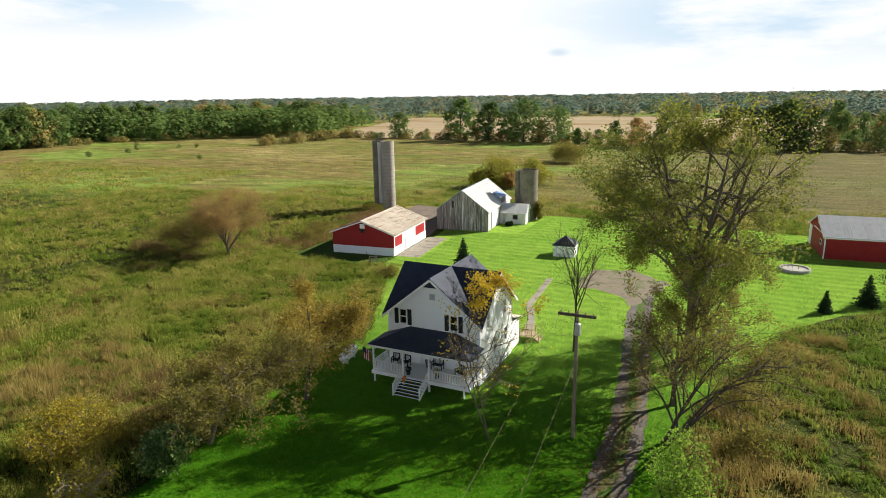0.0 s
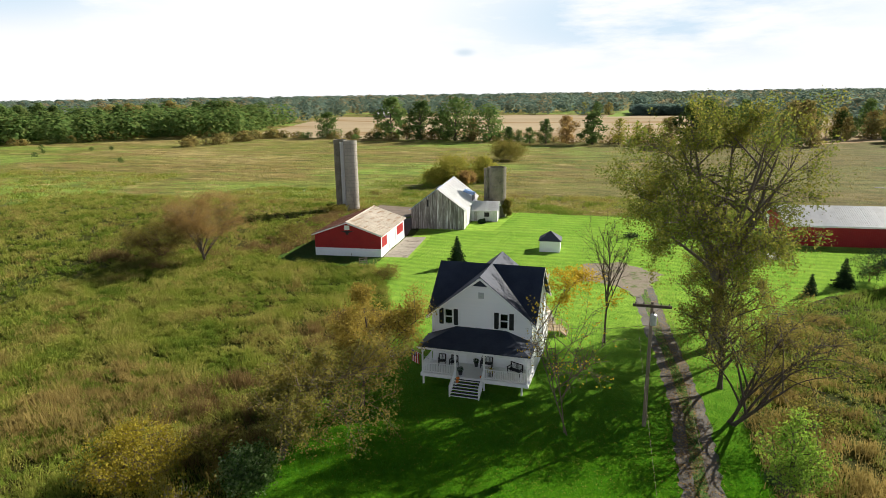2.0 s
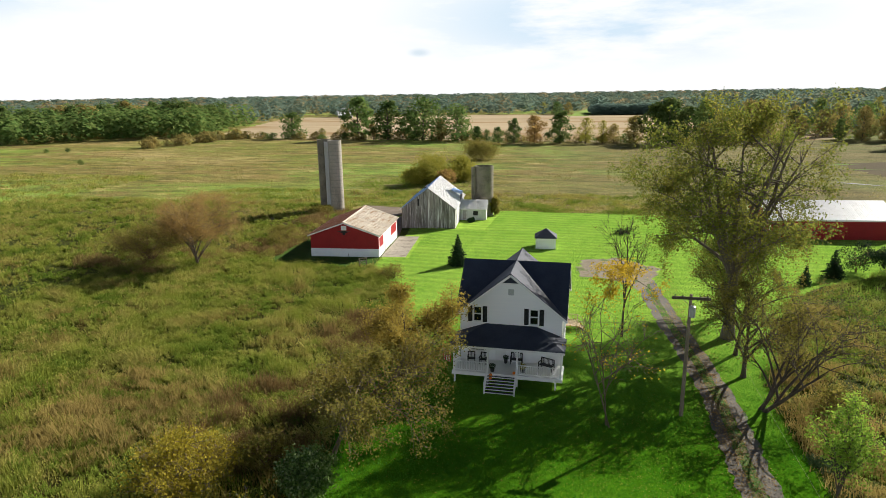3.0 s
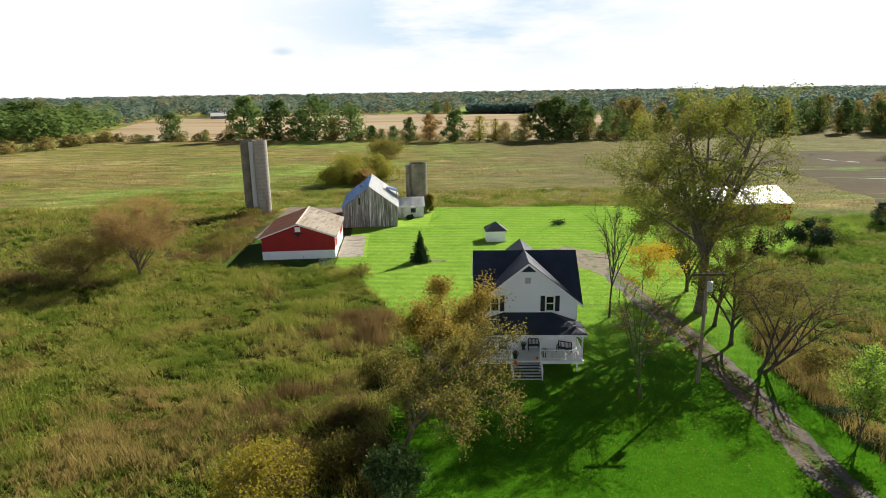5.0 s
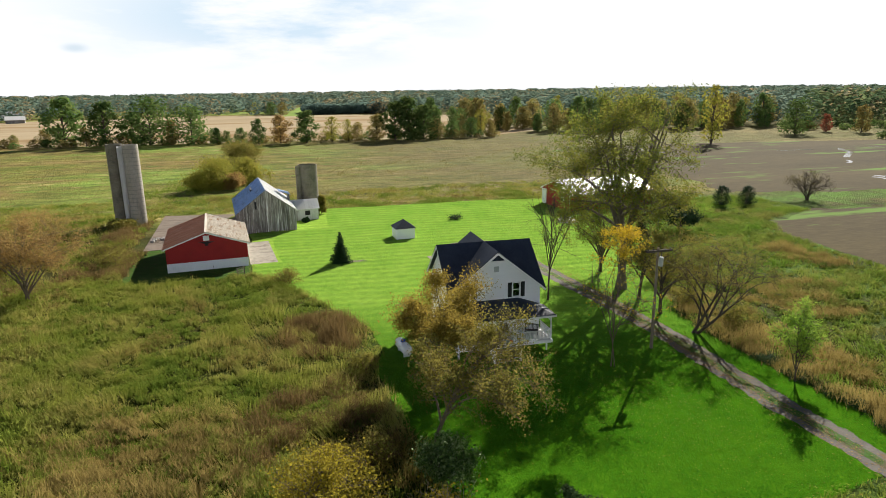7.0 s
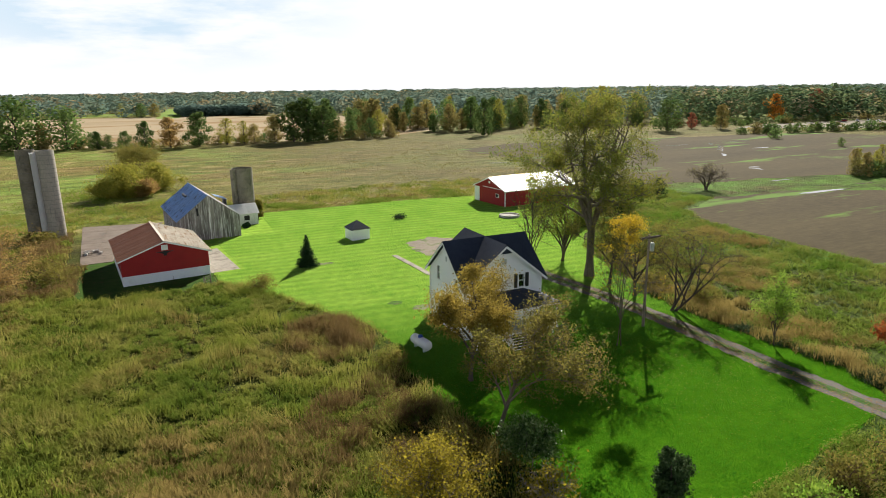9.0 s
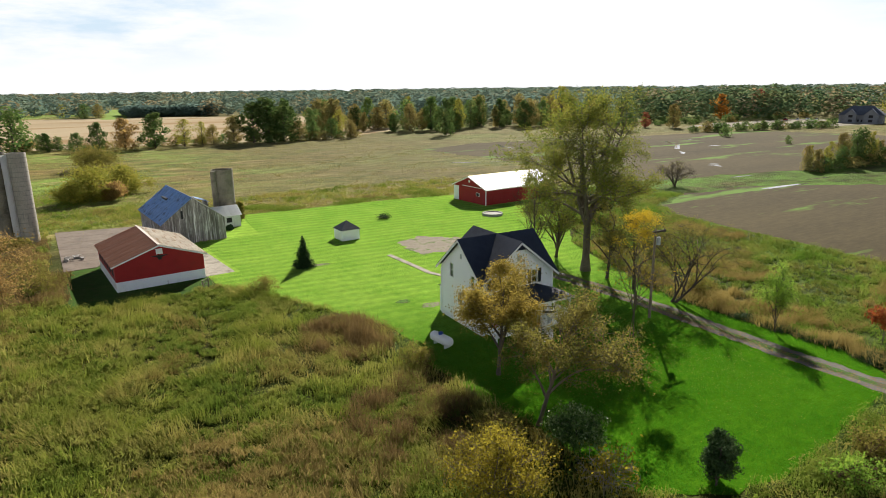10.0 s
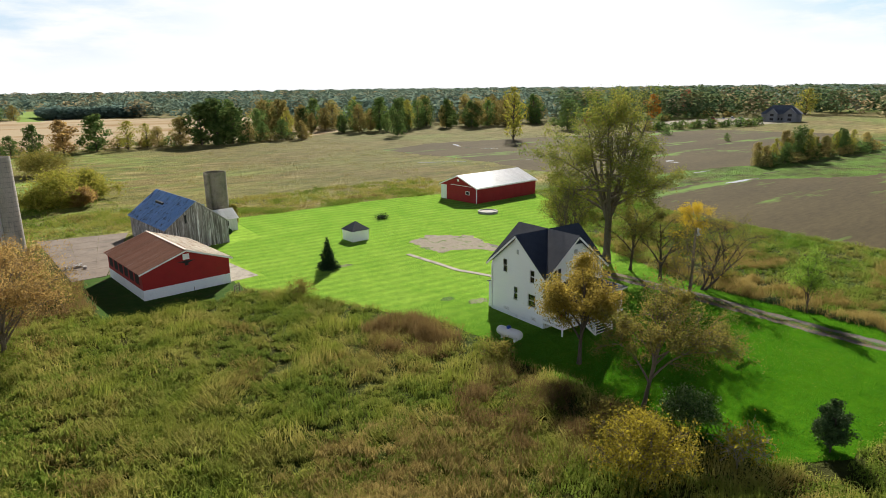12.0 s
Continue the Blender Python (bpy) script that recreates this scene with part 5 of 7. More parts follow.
# ---- propane tank ----
tank = thing("propane_tank", pose(-31.9, 47.7, 0, 0, 0, 8), "white horizontal propane tank with a blue dome lid on the lawn", "tank")
tb = bmesh.new()
prof = [(-1.55, 0.02), (-1.52, 0.2), (-1.42, 0.36), (-1.25, 0.47), (-1.05, 0.5), (1.05, 0.5), (1.25, 0.47), (1.42, 0.36), (1.52, 0.2), (1.55, 0.02)]
tr_ = [[tb.verts.new((r * math.cos(2 * math.pi * i / 24), y, 0.78 + r * math.sin(2 * math.pi * i / 24))) for i in range(24)] for y, r in prof]
for p, q in zip(tr_, tr_[1:]):
    for i in range(24):
        tb.faces.new((p[i], p[(i + 1) % 24], q[(i + 1) % 24], q[i]))
tb.faces.new(tr_[0])
tb.faces.new(tr_[-1])
bmesh.ops.recalc_face_normals(tb, faces=tb.faces[:])
shell = part("shell", tb, M_TANK, tank)
for p in shell.data.polygons:
    p.use_smooth = True
dome = tube((0, 0.1, 1.22), (0, 0.1, 1.42), 0.24, 0.24, 16)
tube((0, 0.1, 1.42), (0, 0.1, 1.5), 0.24, 0.12, 16, dome)
part("dome", dome, M_BLUE, tank, "blue valve dome")
for y in (-0.8, 0.8):
    part("foot", box(-0.3, 0.3, y - 0.08, y + 0.08, 0, 0.36), M_BLOCK, tank)

# ---- utility poles and wires ----
def utility_pole(x, y, rz, transformer=True):
    root = thing("utility_pole", pose(x, y, 0, 0, 0, rz), "weathered wooden utility pole with crossarm and grey transformer", "utility pole")
    part("shaft", tube((0, 0, 0), (0, 0, 10.0), 0.16, 0.11, 12), M_POLE, root)
    part("crossarm", box(-1.35, 1.35, -0.26, -0.1, 9.64, 9.84), M_BARK, root, "dark heavy crossarm")
    for s in (-1, 1):
        part("brace", beam((s * 0.65, -0.13, 9.68), (0, -0.13, 9.1), 0.04, 0.02), M_HOOP, root)
        for u in (1.15, 0.6):
            part("insulator", tube((s * u, -0.16, 9.82), (s * u, -0.16, 9.98), 0.05, 0.035, 8), M_TERRA, root)
    if transformer:
        can = tube((0.12, -0.36, 8.35), (0.12, -0.36, 9.15), 0.22, 0.22, 16)
        tube((0.12, -0.36, 9.15), (0.12, -0.36, 9.22), 0.22, 0.12, 16, can)
        part("transformer", can, M_METAL, root, "light grey transformer can")
        part("bushing", tube((0.12, -0.36, 9.2), (0.12, -0.36, 9.42), 0.04, 0.03, 8), M_TERRA, root)
    return root


utility_pole(-8.75, 42.1, 0)
utility_pole(-6.6, -16.0, 0, False)


def wire(name, p, q, sag, r=0.014, label="slack bare power line between wooden poles"):
    root = thing(name, pose(0, 0, 0), label, "wire", "power lines")
    cu = bpy.data.curves.new(name, "CURVE")
    cu.dimensions, cu.bevel_depth, cu.bevel_resolution = "3D", r, 1
    sp = cu.splines.new("POLY")
    sp.points.add(24)
    for i in range(25):
        u = i / 24
        v = Vector(p).lerp(Vector(q), u)
        sp.points[i].co = (v.x, v.y, v.z - 4 * sag * u * (1 - u), 1)
    cu.materials.append(M_POLE)
    ob = new("strand", cu)
    ob.parent = root
    return root


wire("power_line", (-9.9, 41.95, 9.95), (-7.7, -16.1, 9.95), 2.0, 0.005)
wire("power_line", (-7.6, 41.95, 9.95), (-5.5, -16.1, 9.95), 2.0, 0.005)
wire("service_line", (-8.75, 42.2, 8.2), (-18.1, 48.5, 5.0), 0.35, 0.012, "service cable from the pole to the house")


# ---- trees ----
def tube_np(V, F, pts, radii, sides):
    """Adds a tapered tube along the points to the lists."""
    base = len(V)
    n = len(pts)
    for i in range(n):
        d = pts[min(i + 1, n - 1)] - pts[max(i - 1, 0)]
        d = d / (np.linalg.norm(d) + 1e-9)
        ref = np.array([1.0, 0, 0]) if abs(d[0]) < 0.8 else np.array([0, 1.0, 0])
        a = np.cross(d, ref)
        a /= np.linalg.norm(a)
        b = np.cross(d, a)
        for k in range(sides):
            t = 2 * math.pi * k / sides
            V.append(pts[i] + radii[i] * (math.cos(t) * a + math.sin(t) * b))
    for i in range(n - 1):
        for k in range(sides):
            j = (k + 1) % sides
            F.append((base + i * sides + k, base + i * sides + j, base + (i + 1) * sides + j, base + (i + 1) * sides + k))


def curve_pts(r, p, q, n, bow, rise):
    """A wandering line from p to q."""
    u = np.linspace(0, 1, n)[:, None]
    out = p * (1 - u) + q * u
    L = np.linalg.norm(q - p)
    out[:, 2:3] += rise * L * (u * (1 - u)) * 1.6
    wob = r.normal(0, bow * L, (n, 3)) * np.sin(np.pi * u) ** 0.5
    wob = np.cumsum(wob, 0) * 0.4
    return out + wob * np.linspace(0, 1, n)[:, None] * (1 - 0.3 * u)


def leaf_quads(r, pos, size, flat=0.0, aspect=0.7, out=None, wild=0.3):
    """Small four-cornered leaves, each turned its own way, or lying roughly across the given outward ways."""
    n = len(pos)
    a = r.normal(size=(n, 3))
    if out is not None:
        out = out + r.normal(0, wild, (n, 3))
        out /= np.linalg.norm(out, axis=1, keepdims=True)
        a = np.cross(out, a)
    a[:, 2] *= 1 - flat
    a /= np.linalg.norm(a, axis=1, keepdims=True)
    b = np.cross(a, r.normal(size=(n, 3)) if out is None else out)
    b /= np.linalg.norm(b, axis=1, keepdims=True)
    s = size * r.uniform(0.6, 1.35, (n, 1))
    V = np.stack([pos - a * s, pos - b * s * aspect + a * s * 0.1, pos + a * s, pos + b * s * aspect + a * s * 0.1], 1).reshape(-1, 3)
    F = np.arange(4 * n).reshape(n, 4)
    return V, F


def grow_tree(name, x, y, h, crown_r, label, bark, leaves, n_leaves, leaf, seed=0, fork=0.3, r0=0.2, limbs=7, subs=7, twigs=4, centre=(0, 0), base=0.28,
              rise=0.25, stems=1, keep=None, category="tree", jitter=0.25, rz=0.0, sides=8, crown_name="crown", steep=0.9, vase=0.0, droop=-0.35, flare=0.5):
    """A tapered trunk with limbs, branches and twigs that fill a crown, and single leaves along them."""
    r = np.random.RandomState(seed)
    V, F, spots = [], [], []
    cz, rz_ = h * (1 + base) / 2, h * (1 - base) / 2
    for s in range(stems):
        foot = np.array([r.normal(0, 0.25) if stems > 1 else 0, r.normal(0, 0.25) if stems > 1 else 0, -0.1])
        top = np.array([centre[0] * 0.75 + r.normal(0, 0.12 + 0.25 * (stems > 1)) * crown_r, centre[1] * 0.75 + r.normal(0, 0.12 + 0.25 * (stems > 1)) * crown_r, h * (0.8 if stems == 1 else r.uniform(0.6, 0.95))])
        trunk = curve_pts(r, foot, top, 12, 0.02, 0.0)
        rad = r0 * (1 - np.linspace(0, 1, 12)) ** 0.8 * 0.92 + r0 * 0.07
        if vase:
            # the stems share one bole and part above it like the ribs of a vase
            az_ = 2 * math.pi * (s + 0.3 * r.rand()) / stems
            foot = np.array([0.0, 0.0, -0.1])
            split = np.array([0.12 * math.cos(az_), 0.12 * math.sin(az_), h * vase * r.uniform(0.9, 1.15)])
            top = np.array([centre[0] + crown_r * flare * math.cos(az_) * r.uniform(0.6, 1.2), centre[1] + crown_r * flare * math.sin(az_) * r.uniform(0.6, 1.2), h * r.uniform(0.8, 0.97)])
            upper = curve_pts(r, split, top, 9, 0.03, -0.12)
            trunk = np.concatenate([np.linspace(foot, split, 4)[:3], upper])
            rad = np.concatenate([[r0 * 1.3, r0, r0 * 0.92], r0 * 0.74 * (1 - np.linspace(0, 1, 9)) ** 0.8 + 0.02])
        rad[0] *= 1.35
        tube_np(V, F, trunk, rad, sides)
        for k in range(limbs):
            u = fork + (0.92 - fork) * ((k + r.uniform(0, 0.8)) / limbs) ** 1.1
            i = min(10, int(u * 11))
            p = trunk[i] * (1 - (u * 11 - i)) + trunk[i + 1] * (u * 11 - i)
            az = 2.4 * k + r.uniform(-0.5, 0.5) + s * 1.3
            ph = r.uniform(droop, steep) * (0.5 + 0.5 * u) if k < limbs - 1 else 1.3
            rr = r.uniform(0.75, 1.0)
            q = np.array([centre[0] + crown_r * rr * math.cos(az) * math.cos(ph), centre[1] + crown_r * rr * math.sin(az) * math.cos(ph), cz + rz_ * rr * math.sin(ph)])
            q[2] = max(q[2], p[2] * 0.75)
            limb = curve_pts(r, p, q, 9, 0.045, rise)
            limb[:, 2] = np.minimum(limb[:, 2], h)
            ri = max(0.02, rad[i] * 0.62)
            lr = ri * (1 - np.linspace(0, 1, 9)) ** 0.9 + 0.012
            tube_np(V, F, limb, lr, 6)
            L = np.linalg.norm(q - p)
            for m in range(subs):
                v = r.uniform(0.25, 0.98)
                j = min(7, int(v * 8))
                a = limb[j] * (1 - (v * 8 - j)) + limb[j + 1] * (v * 8 - j)
                out = (q - p) / L + r.normal(0, 0.75, 3)
                out[2] += 0.25
                out /= np.linalg.norm(out)
                b = a + out * L * r.uniform(0.2, 0.42)
                b[2] = min(max(b[2], 0.4), h)
                br = curve_pts(r, a, b, 6, 0.06, 0.05)
                bw = max(0.014, lr[j] * 0.5)
                tube_np(V, F, br, bw * (1 - np.linspace(0, 1, 6)) + 0.008, 4)
                spots.extend(br[2:])
                for w in range(twigs):
                    c = br[r.randint(2, 6)]
                    o2 = out * 0.7 + r.normal(0, 0.7, 3)
                    o2 /= np.linalg.norm(o2)
                    d = c + o2 * L * r.uniform(0.1, 0.22)
                    d[2] = min(d[2], h * 1.01)
                    tw = curve_pts(r, c, d, 4, 0.06, 0.0)
                    tube_np(V, F, tw, np.array([0.012, 0.01, 0.008, 0.004]) * max(1.0, r0 * 4), 3)
                    spots.extend(tw[1:])
    root = thing(name, pose(x, y, 0, 0, 0, rz), label, category)
    tr = part_np("trunk", V, F, bark, root, "trunk, limbs and twigs")
    if n_leaves:
        spots = np.array(spots)
        if keep is not None:
            prob = np.clip(keep(spots), 0.0, 1)
            idx = r.choice(len(spots), n_leaves, p=prob / prob.sum())
        else:
            idx = r.randint(0, len(spots), n_leaves)
        pos = spots[idx] + r.normal(0, jitter, (n_leaves, 3))
        pos[:, 2] = np.maximum(pos[:, 2], 0.1)
        lv, lf = leaf_quads(r, pos, leaf)
        part_np(crown_name, lv, lf, leaves, root)
    return root


ss = lambda a, lo, hi: np.clip((a - lo) / (hi - lo), 0, 1)
# the great tree by the driveway
grow_tree("elm_tree", -1.8, 59.5, 24.0, 9.5, "tall old elm with sparse olive leaves beside the driveway", M_BARK_ELM, L_ELM, 43000, 0.105, 5, steep=1.25, fork=0.36, r0=0.45, limbs=8, subs=8, twigs=5,
          centre=(-0.6, 0.3), base=0.16, rise=0.12, jitter=0.34, sides=10, stems=5, vase=0.27, droop=-0.95, flare=0.45,
          keep=lambda p: (0.12 + ss(((p[:, 0] + 0.6) ** 2 + p[:, 1] ** 2 + 0.7 * (p[:, 2] - 13) ** 2) ** 0.5, 3.5, 8.0)) * (0.5 + 0.4 * ss(-p[:, 0], -4, 6) + 0.4 * ss(10 - p[:, 2], 0, 5)))
# the thin gold-leaved tree before the house
grow_tree("yellowing_tree", -14.3, 39.0, 12.6, 3.4, "slender half-bare tree with golden leaves at its top", M_BARK_TAN, L_GOLD, 3000, 0.075, 8, fork=0.25, r0=0.06, limbs=9, subs=6, twigs=4, base=0.15,
          rise=0.1, jitter=0.2, stems=2, keep=lambda p: 0.02 + ss(p[:, 2], 9.4, 11.5) * 1.3 + 0.6 * ss(p[:, 0], 0.8, 2.2) * ss(6 - p[:, 2], 0, 3))
grow_tree("bare_tree", -12.3, 58.1, 13.6, 2.5, "slender leafless tree behind the house", M_BARK, L_OLIVE, 160, 0.08, 9, fork=0.3, r0=0.12, limbs=14, subs=7, twigs=4, base=0.32, rise=0.0, steep=1.2)
# dark trees along the driveway
grow_tree("spreading_tree", -2.4, 44.2, 8.4, 6.3, "dark wide-spreading tree, nearly bare, by the driveway", M_BARK, L_OLIVE, 5600, 0.07, 12, fork=0.14, r0=0.17, limbs=7, subs=9, twigs=7, centre=(3.2, 0.5), base=0.25, rise=0.5, stems=2)
grow_tree("spreading_tree", -2.4, 50.2, 9.0, 5.0, "dark wide-spreading tree with few leaves by the driveway", M_BARK, L_OLIVE, 7000, 0.08, 13, fork=0.2, r0=0.22, limbs=10, subs=8, twigs=5, centre=(0.6, 0), base=0.25, rise=0.3)
grow_tree("spreading_tree", -2.0, 55.2, 10.5, 4.6, "dark spreading tree with olive leaves by the driveway", M_BARK, L_OLIVE, 5000, 0.08, 14, fork=0.2, r0=0.2, limbs=10, subs=7, twigs=5, base=0.25, rise=0.3)
grow_tree("spreading_tree", -0.5, 66.9, 10.0, 4.4, "dark forked tree with olive leaves on the lawn", M_BARK, L_ELM, 9000, 0.09, 15, fork=0.15, r0=0.22, limbs=10, subs=7, twigs=5, base=0.25, rise=0.25, stems=2)
# trees left of the porch
grow_tree("autumn_tree", -30.9, 39.5, 9.9, 3.8, "amber-leaved tree in front of the porch", M_BARK, L_AMBER, 24000, 0.085, 21, fork=0.25, r0=0.2, limbs=13, subs=10, twigs=6, centre=(1.0, 0.6), base=0.16, rise=0.25, jitter=0.3, droop=-0.8)
grow_tree("leaning_tree", -33.4, 30.9, 8.8, 5.2, "leaning half-bare tree with thin olive leaves at the lawn's edge", M_BARK_TAN, L_OLIVE, 19000, 0.075, 23, fork=0.22, r0=0.19, limbs=14, subs=12, twigs=9, centre=(3.4, 0.4), base=0.16, rise=0.45, jitter=0.2)
grow_tree("yellow_bush", -41.0, 25.4, 4.0, 3.0, "bushy yellow-leaved thicket in the weeds", M_BARK_TAN, L_YELLOWGREEN, 10000, 0.075, 25, fork=0.05, r0=0.06, limbs=6, subs=7, twigs=4, base=0.1, stems=5, category="bush", crown_name="foliage", droop=-1.0, jitter=0.35)
grow_tree("glossy_bush", -33.3, 27.0, 2.7, 1.8, "round glossy dark-green bush at the lawn's edge", M_BARK, L_SILVER, 7000, 0.1, 26, fork=0.05, r0=0.05, limbs=6, subs=6, twigs=4, base=0.1, stems=4, category="bush", crown_name="foliage")
grow_tree("yellow_bush", -35.0, 22.2, 3.0, 1.8, "thin olive bush with a few yellow leaves", M_BARK_PALE, L_YELLOWGREEN, 1300, 0.09, 27, fork=0.05, r0=0.05, limbs=6, subs=6, twigs=4, base=0.1, stems=4, category="bush", crown_name="foliage")
grow_tree("sapling", -1.2, 32.4, 7.2, 1.6, "young tree with fresh light-green leaves on the verge", M_BARK, L_LIME, 5200, 0.075, 28, fork=0.1, r0=0.06, limbs=16, subs=6, twigs=3, base=0.08, centre=(0.3, 0.4), steep=1.2, rise=0.0)
grow_tree("red_shrub", 4.3, 24.9, 3.6, 1.5, "small scarlet-leaved maple by the ditch", M_BARK, L_RED, 1700, 0.1, 29, fork=0.2, r0=0.05, limbs=7, subs=5, twigs=3, base=0.3)
grow_tree("brown_tree", -72.6, 75.8, 10.4, 6.4, "round red-brown twiggy tree standing in the weeds", M_BARK_TAN, L_RUSSET, 26000, 0.08, 31, centre=(0.4, 0.0), fork=0.12, r0=0.17, limbs=14, subs=8, twigs=5, base=0.2, stems=2, rise=0.3, jitter=0.35)
grow_tree("thicket", -81.0, 76.0, 5.6, 6.2, "low olive thicket beside the brown tree", M_BARK_RED, L_OLIVE, 12000, 0.09, 32, fork=0.05, r0=0.06, limbs=7, subs=7, twigs=4, base=0.05, stems=6, category="bush", crown_name="foliage", jitter=0.4)
for k, (bx, by, bh, br, lm, lab) in enumerate([
        (-37.4, 30.0, 2.2, 2.0, L_OLIVE, "tangled scrub under the leaning tree"), (-36.2, 44.5, 1.9, 1.8, L_OLIVE, "green-brown scrub at the lawn's edge"),
        (-42.0, 74.5, 1.6, 1.8, L_OLIVE, "low brush below the garage"), (-66.0, 88.5, 2.2, 2.2, L_OLIVE, "green-brown brush beside the garage"),
        (-67.5, 93.5, 2.6, 2.4, L_OLIVE, "green-brown brush beside the concrete yard"), (-70.5, 117.0, 1.3, 2.0, L_OLIVE, "olive brush at the foot of the silos"),
        
        (-33.9, 121.0, 3.6, 0.8, L_OLIVE, "olive vine bush climbing the squat silo"), (-37.6, 113.7, 0.6, 0.5, L_PINE, "low brush before the milk house"),
        (20.5, 87.5, 4.2, 2.6, L_PINE, "dark green bush near the pole barn"), (33.6, 97.0, 2.6, 1.8, L_PINE, "dark round bush at the field edge"), (30.0, 92.0, 2.6, 2.2, L_OLIVE, "olive bush at the lawn's edge"), (34.0, 92.5, 2.8, 2.6, L_LIME, "light green bush at the lawn's edge"),
        (2.4, 52.0, 2.0, 2.2, L_OLIVE, "low brown brush along the ditch"), (3.4, 45.0, 1.8, 2.2, L_OLIVE, "low brown brush along the ditch"), (4.5, 60.0, 2.0, 2.4, L_OLIVE, "low brush along the ditch"),
        (-12.0, 14.8, 2.4, 2.0, L_OLIVE, "brown-green bush at the lawn's edge"), (-16.4, 15.6, 1.6, 1.8, L_OLIVE, "olive bush at the lawn's edge"), (-21.0, 14.8, 1.5, 1.8, L_LIME, "light green weeds at the lawn's edge"),
        (-57.0, 165.0, 6.6, 6.2, L_OLIVEGOLD, "yellow-green bush in the pasture behind the barn"), (-50.0, 172.0, 6.0, 5.0, L_OLIVEGOLD, "olive bush in the pasture behind the barn"), (-53.0, 162.0, 3.4, 2.6, L_RUSSET, "low brown bush before the yellow-green one"), (-60.5, 161.0, 3.6, 4.2, L_OLIVEGOLD, "low olive bush in the pasture behind the barn"), (-54.0, 229.0, 5.6, 7.0, L_OLIVE, "broad brown-olive bush far out in the pasture")]):
    grow_tree("bush", bx, by, bh, br, lab, M_BARK_RED, lm, int(900 * br) if by < 110 else 8000, 0.085 if by < 110 else 0.2, 50 + k, fork=0.05, r0=0.04, limbs=5, subs=4, twigs=2, base=0.05,
              stems=3, category="bush", crown_name="foliage", jitter=0.3 if by < 110 else 0.17 * br, droop=-1.2)
grow_tree("bare_shrub", 68.6, 102.3, 6.4, 4.6, "leafless many-stemmed shrub beside the ploughed field", M_BARK, L_OLIVE, 500, 0.1, 90, fork=0.08, r0=0.1, limbs=6, subs=8, twigs=5, base=0.1, stems=6, rise=0.1)
gr = grow_tree("flower_bed", -9.6, 107.2, 0.55, 1.3, "low dark plants in a small bed on the lawn", M_BARK, L_PINE, 700, 0.09, 91, fork=0.05, r0=0.03, limbs=4, subs=4, twigs=2, base=0.05, stems=4, category="plants", crown_name="foliage")


def conifer(x, y, h, r0, label, seed, tiers=15, name="fir_tree"):
    """A trunk with whorls of needled boughs."""
    r = np.random.RandomState(seed)
    root = thing(name, pose(x, y, 0), label, "tree")
    V, F = [], []
    tube_np(V, F, np.array([[0, 0, -0.05], [0.01, 0, h * 0.5], [0, 0, h * 0.98]]), [0.08 + 0.01 * h, 0.05 + 0.006 * h, 0.008], 7)
    pos, dirs = [], []
    for t in range(tiers):
        u = t / (tiers - 1)
        z = h * (0.04 + 0.93 * u)
        L = r0 * (1 - u) ** 0.85 + 0.06
        nb = max(4, int(13 * (1 - u) + 4))
        for b in range(nb):
            az = 2 * math.pi * (b + r.uniform(0, 0.8)) / nb + t
            l2 = L * r.uniform(0.62, 1.2)
            d = np.array([math.cos(az), math.sin(az), 0.0])
            q = np.array([0, 0, z]) + d * l2 + np.array([0, 0, -0.12 * l2 + 0.1 * u])
            tube_np(V, F, np.array([[0, 0, z], q]), [0.015, 0.005], 3)
            k = int(10 + 46 * l2)
            s = r.uniform(0.15, 1, k)[:, None]
            pos.append(np.array([0, 0, z]) * (1 - s) + q * s + r.normal(0, 0.09, (k, 3)) * (1.1 - 0.5 * s))
    part_np("trunk", V, F, M_BARK, root)
    lv, lf = leaf_quads(r, np.concatenate(pos), 0.09 + 0.008 * h, 0.2, 0.35)
    part_np("needles", lv, lf, L_PINE, root)
    return root


conifer(-34.2, 82.3, 4.6, 1.6, "young dark green fir standing alone on the lawn", 1)
conifer(16.4, 84.2, 3.8, 1.5, "young dark pine on the lawn", 5, 11, "pine_tree")
conifer(11.6, 79.9, 2.6, 0.9, "little pine on the lawn", 6, 9, "pine_tree")
grow_tree("pine_tree", 24.0, 84.5, 5.2, 3.0, "broad dark pine at the lawn's edge", M_BARK, L_PINE, 7000, 0.12, 7, fork=0.08, r0=0.1, limbs=10, subs=6, twigs=3, base=0.04, jitter=0.28, crown_name="needles")


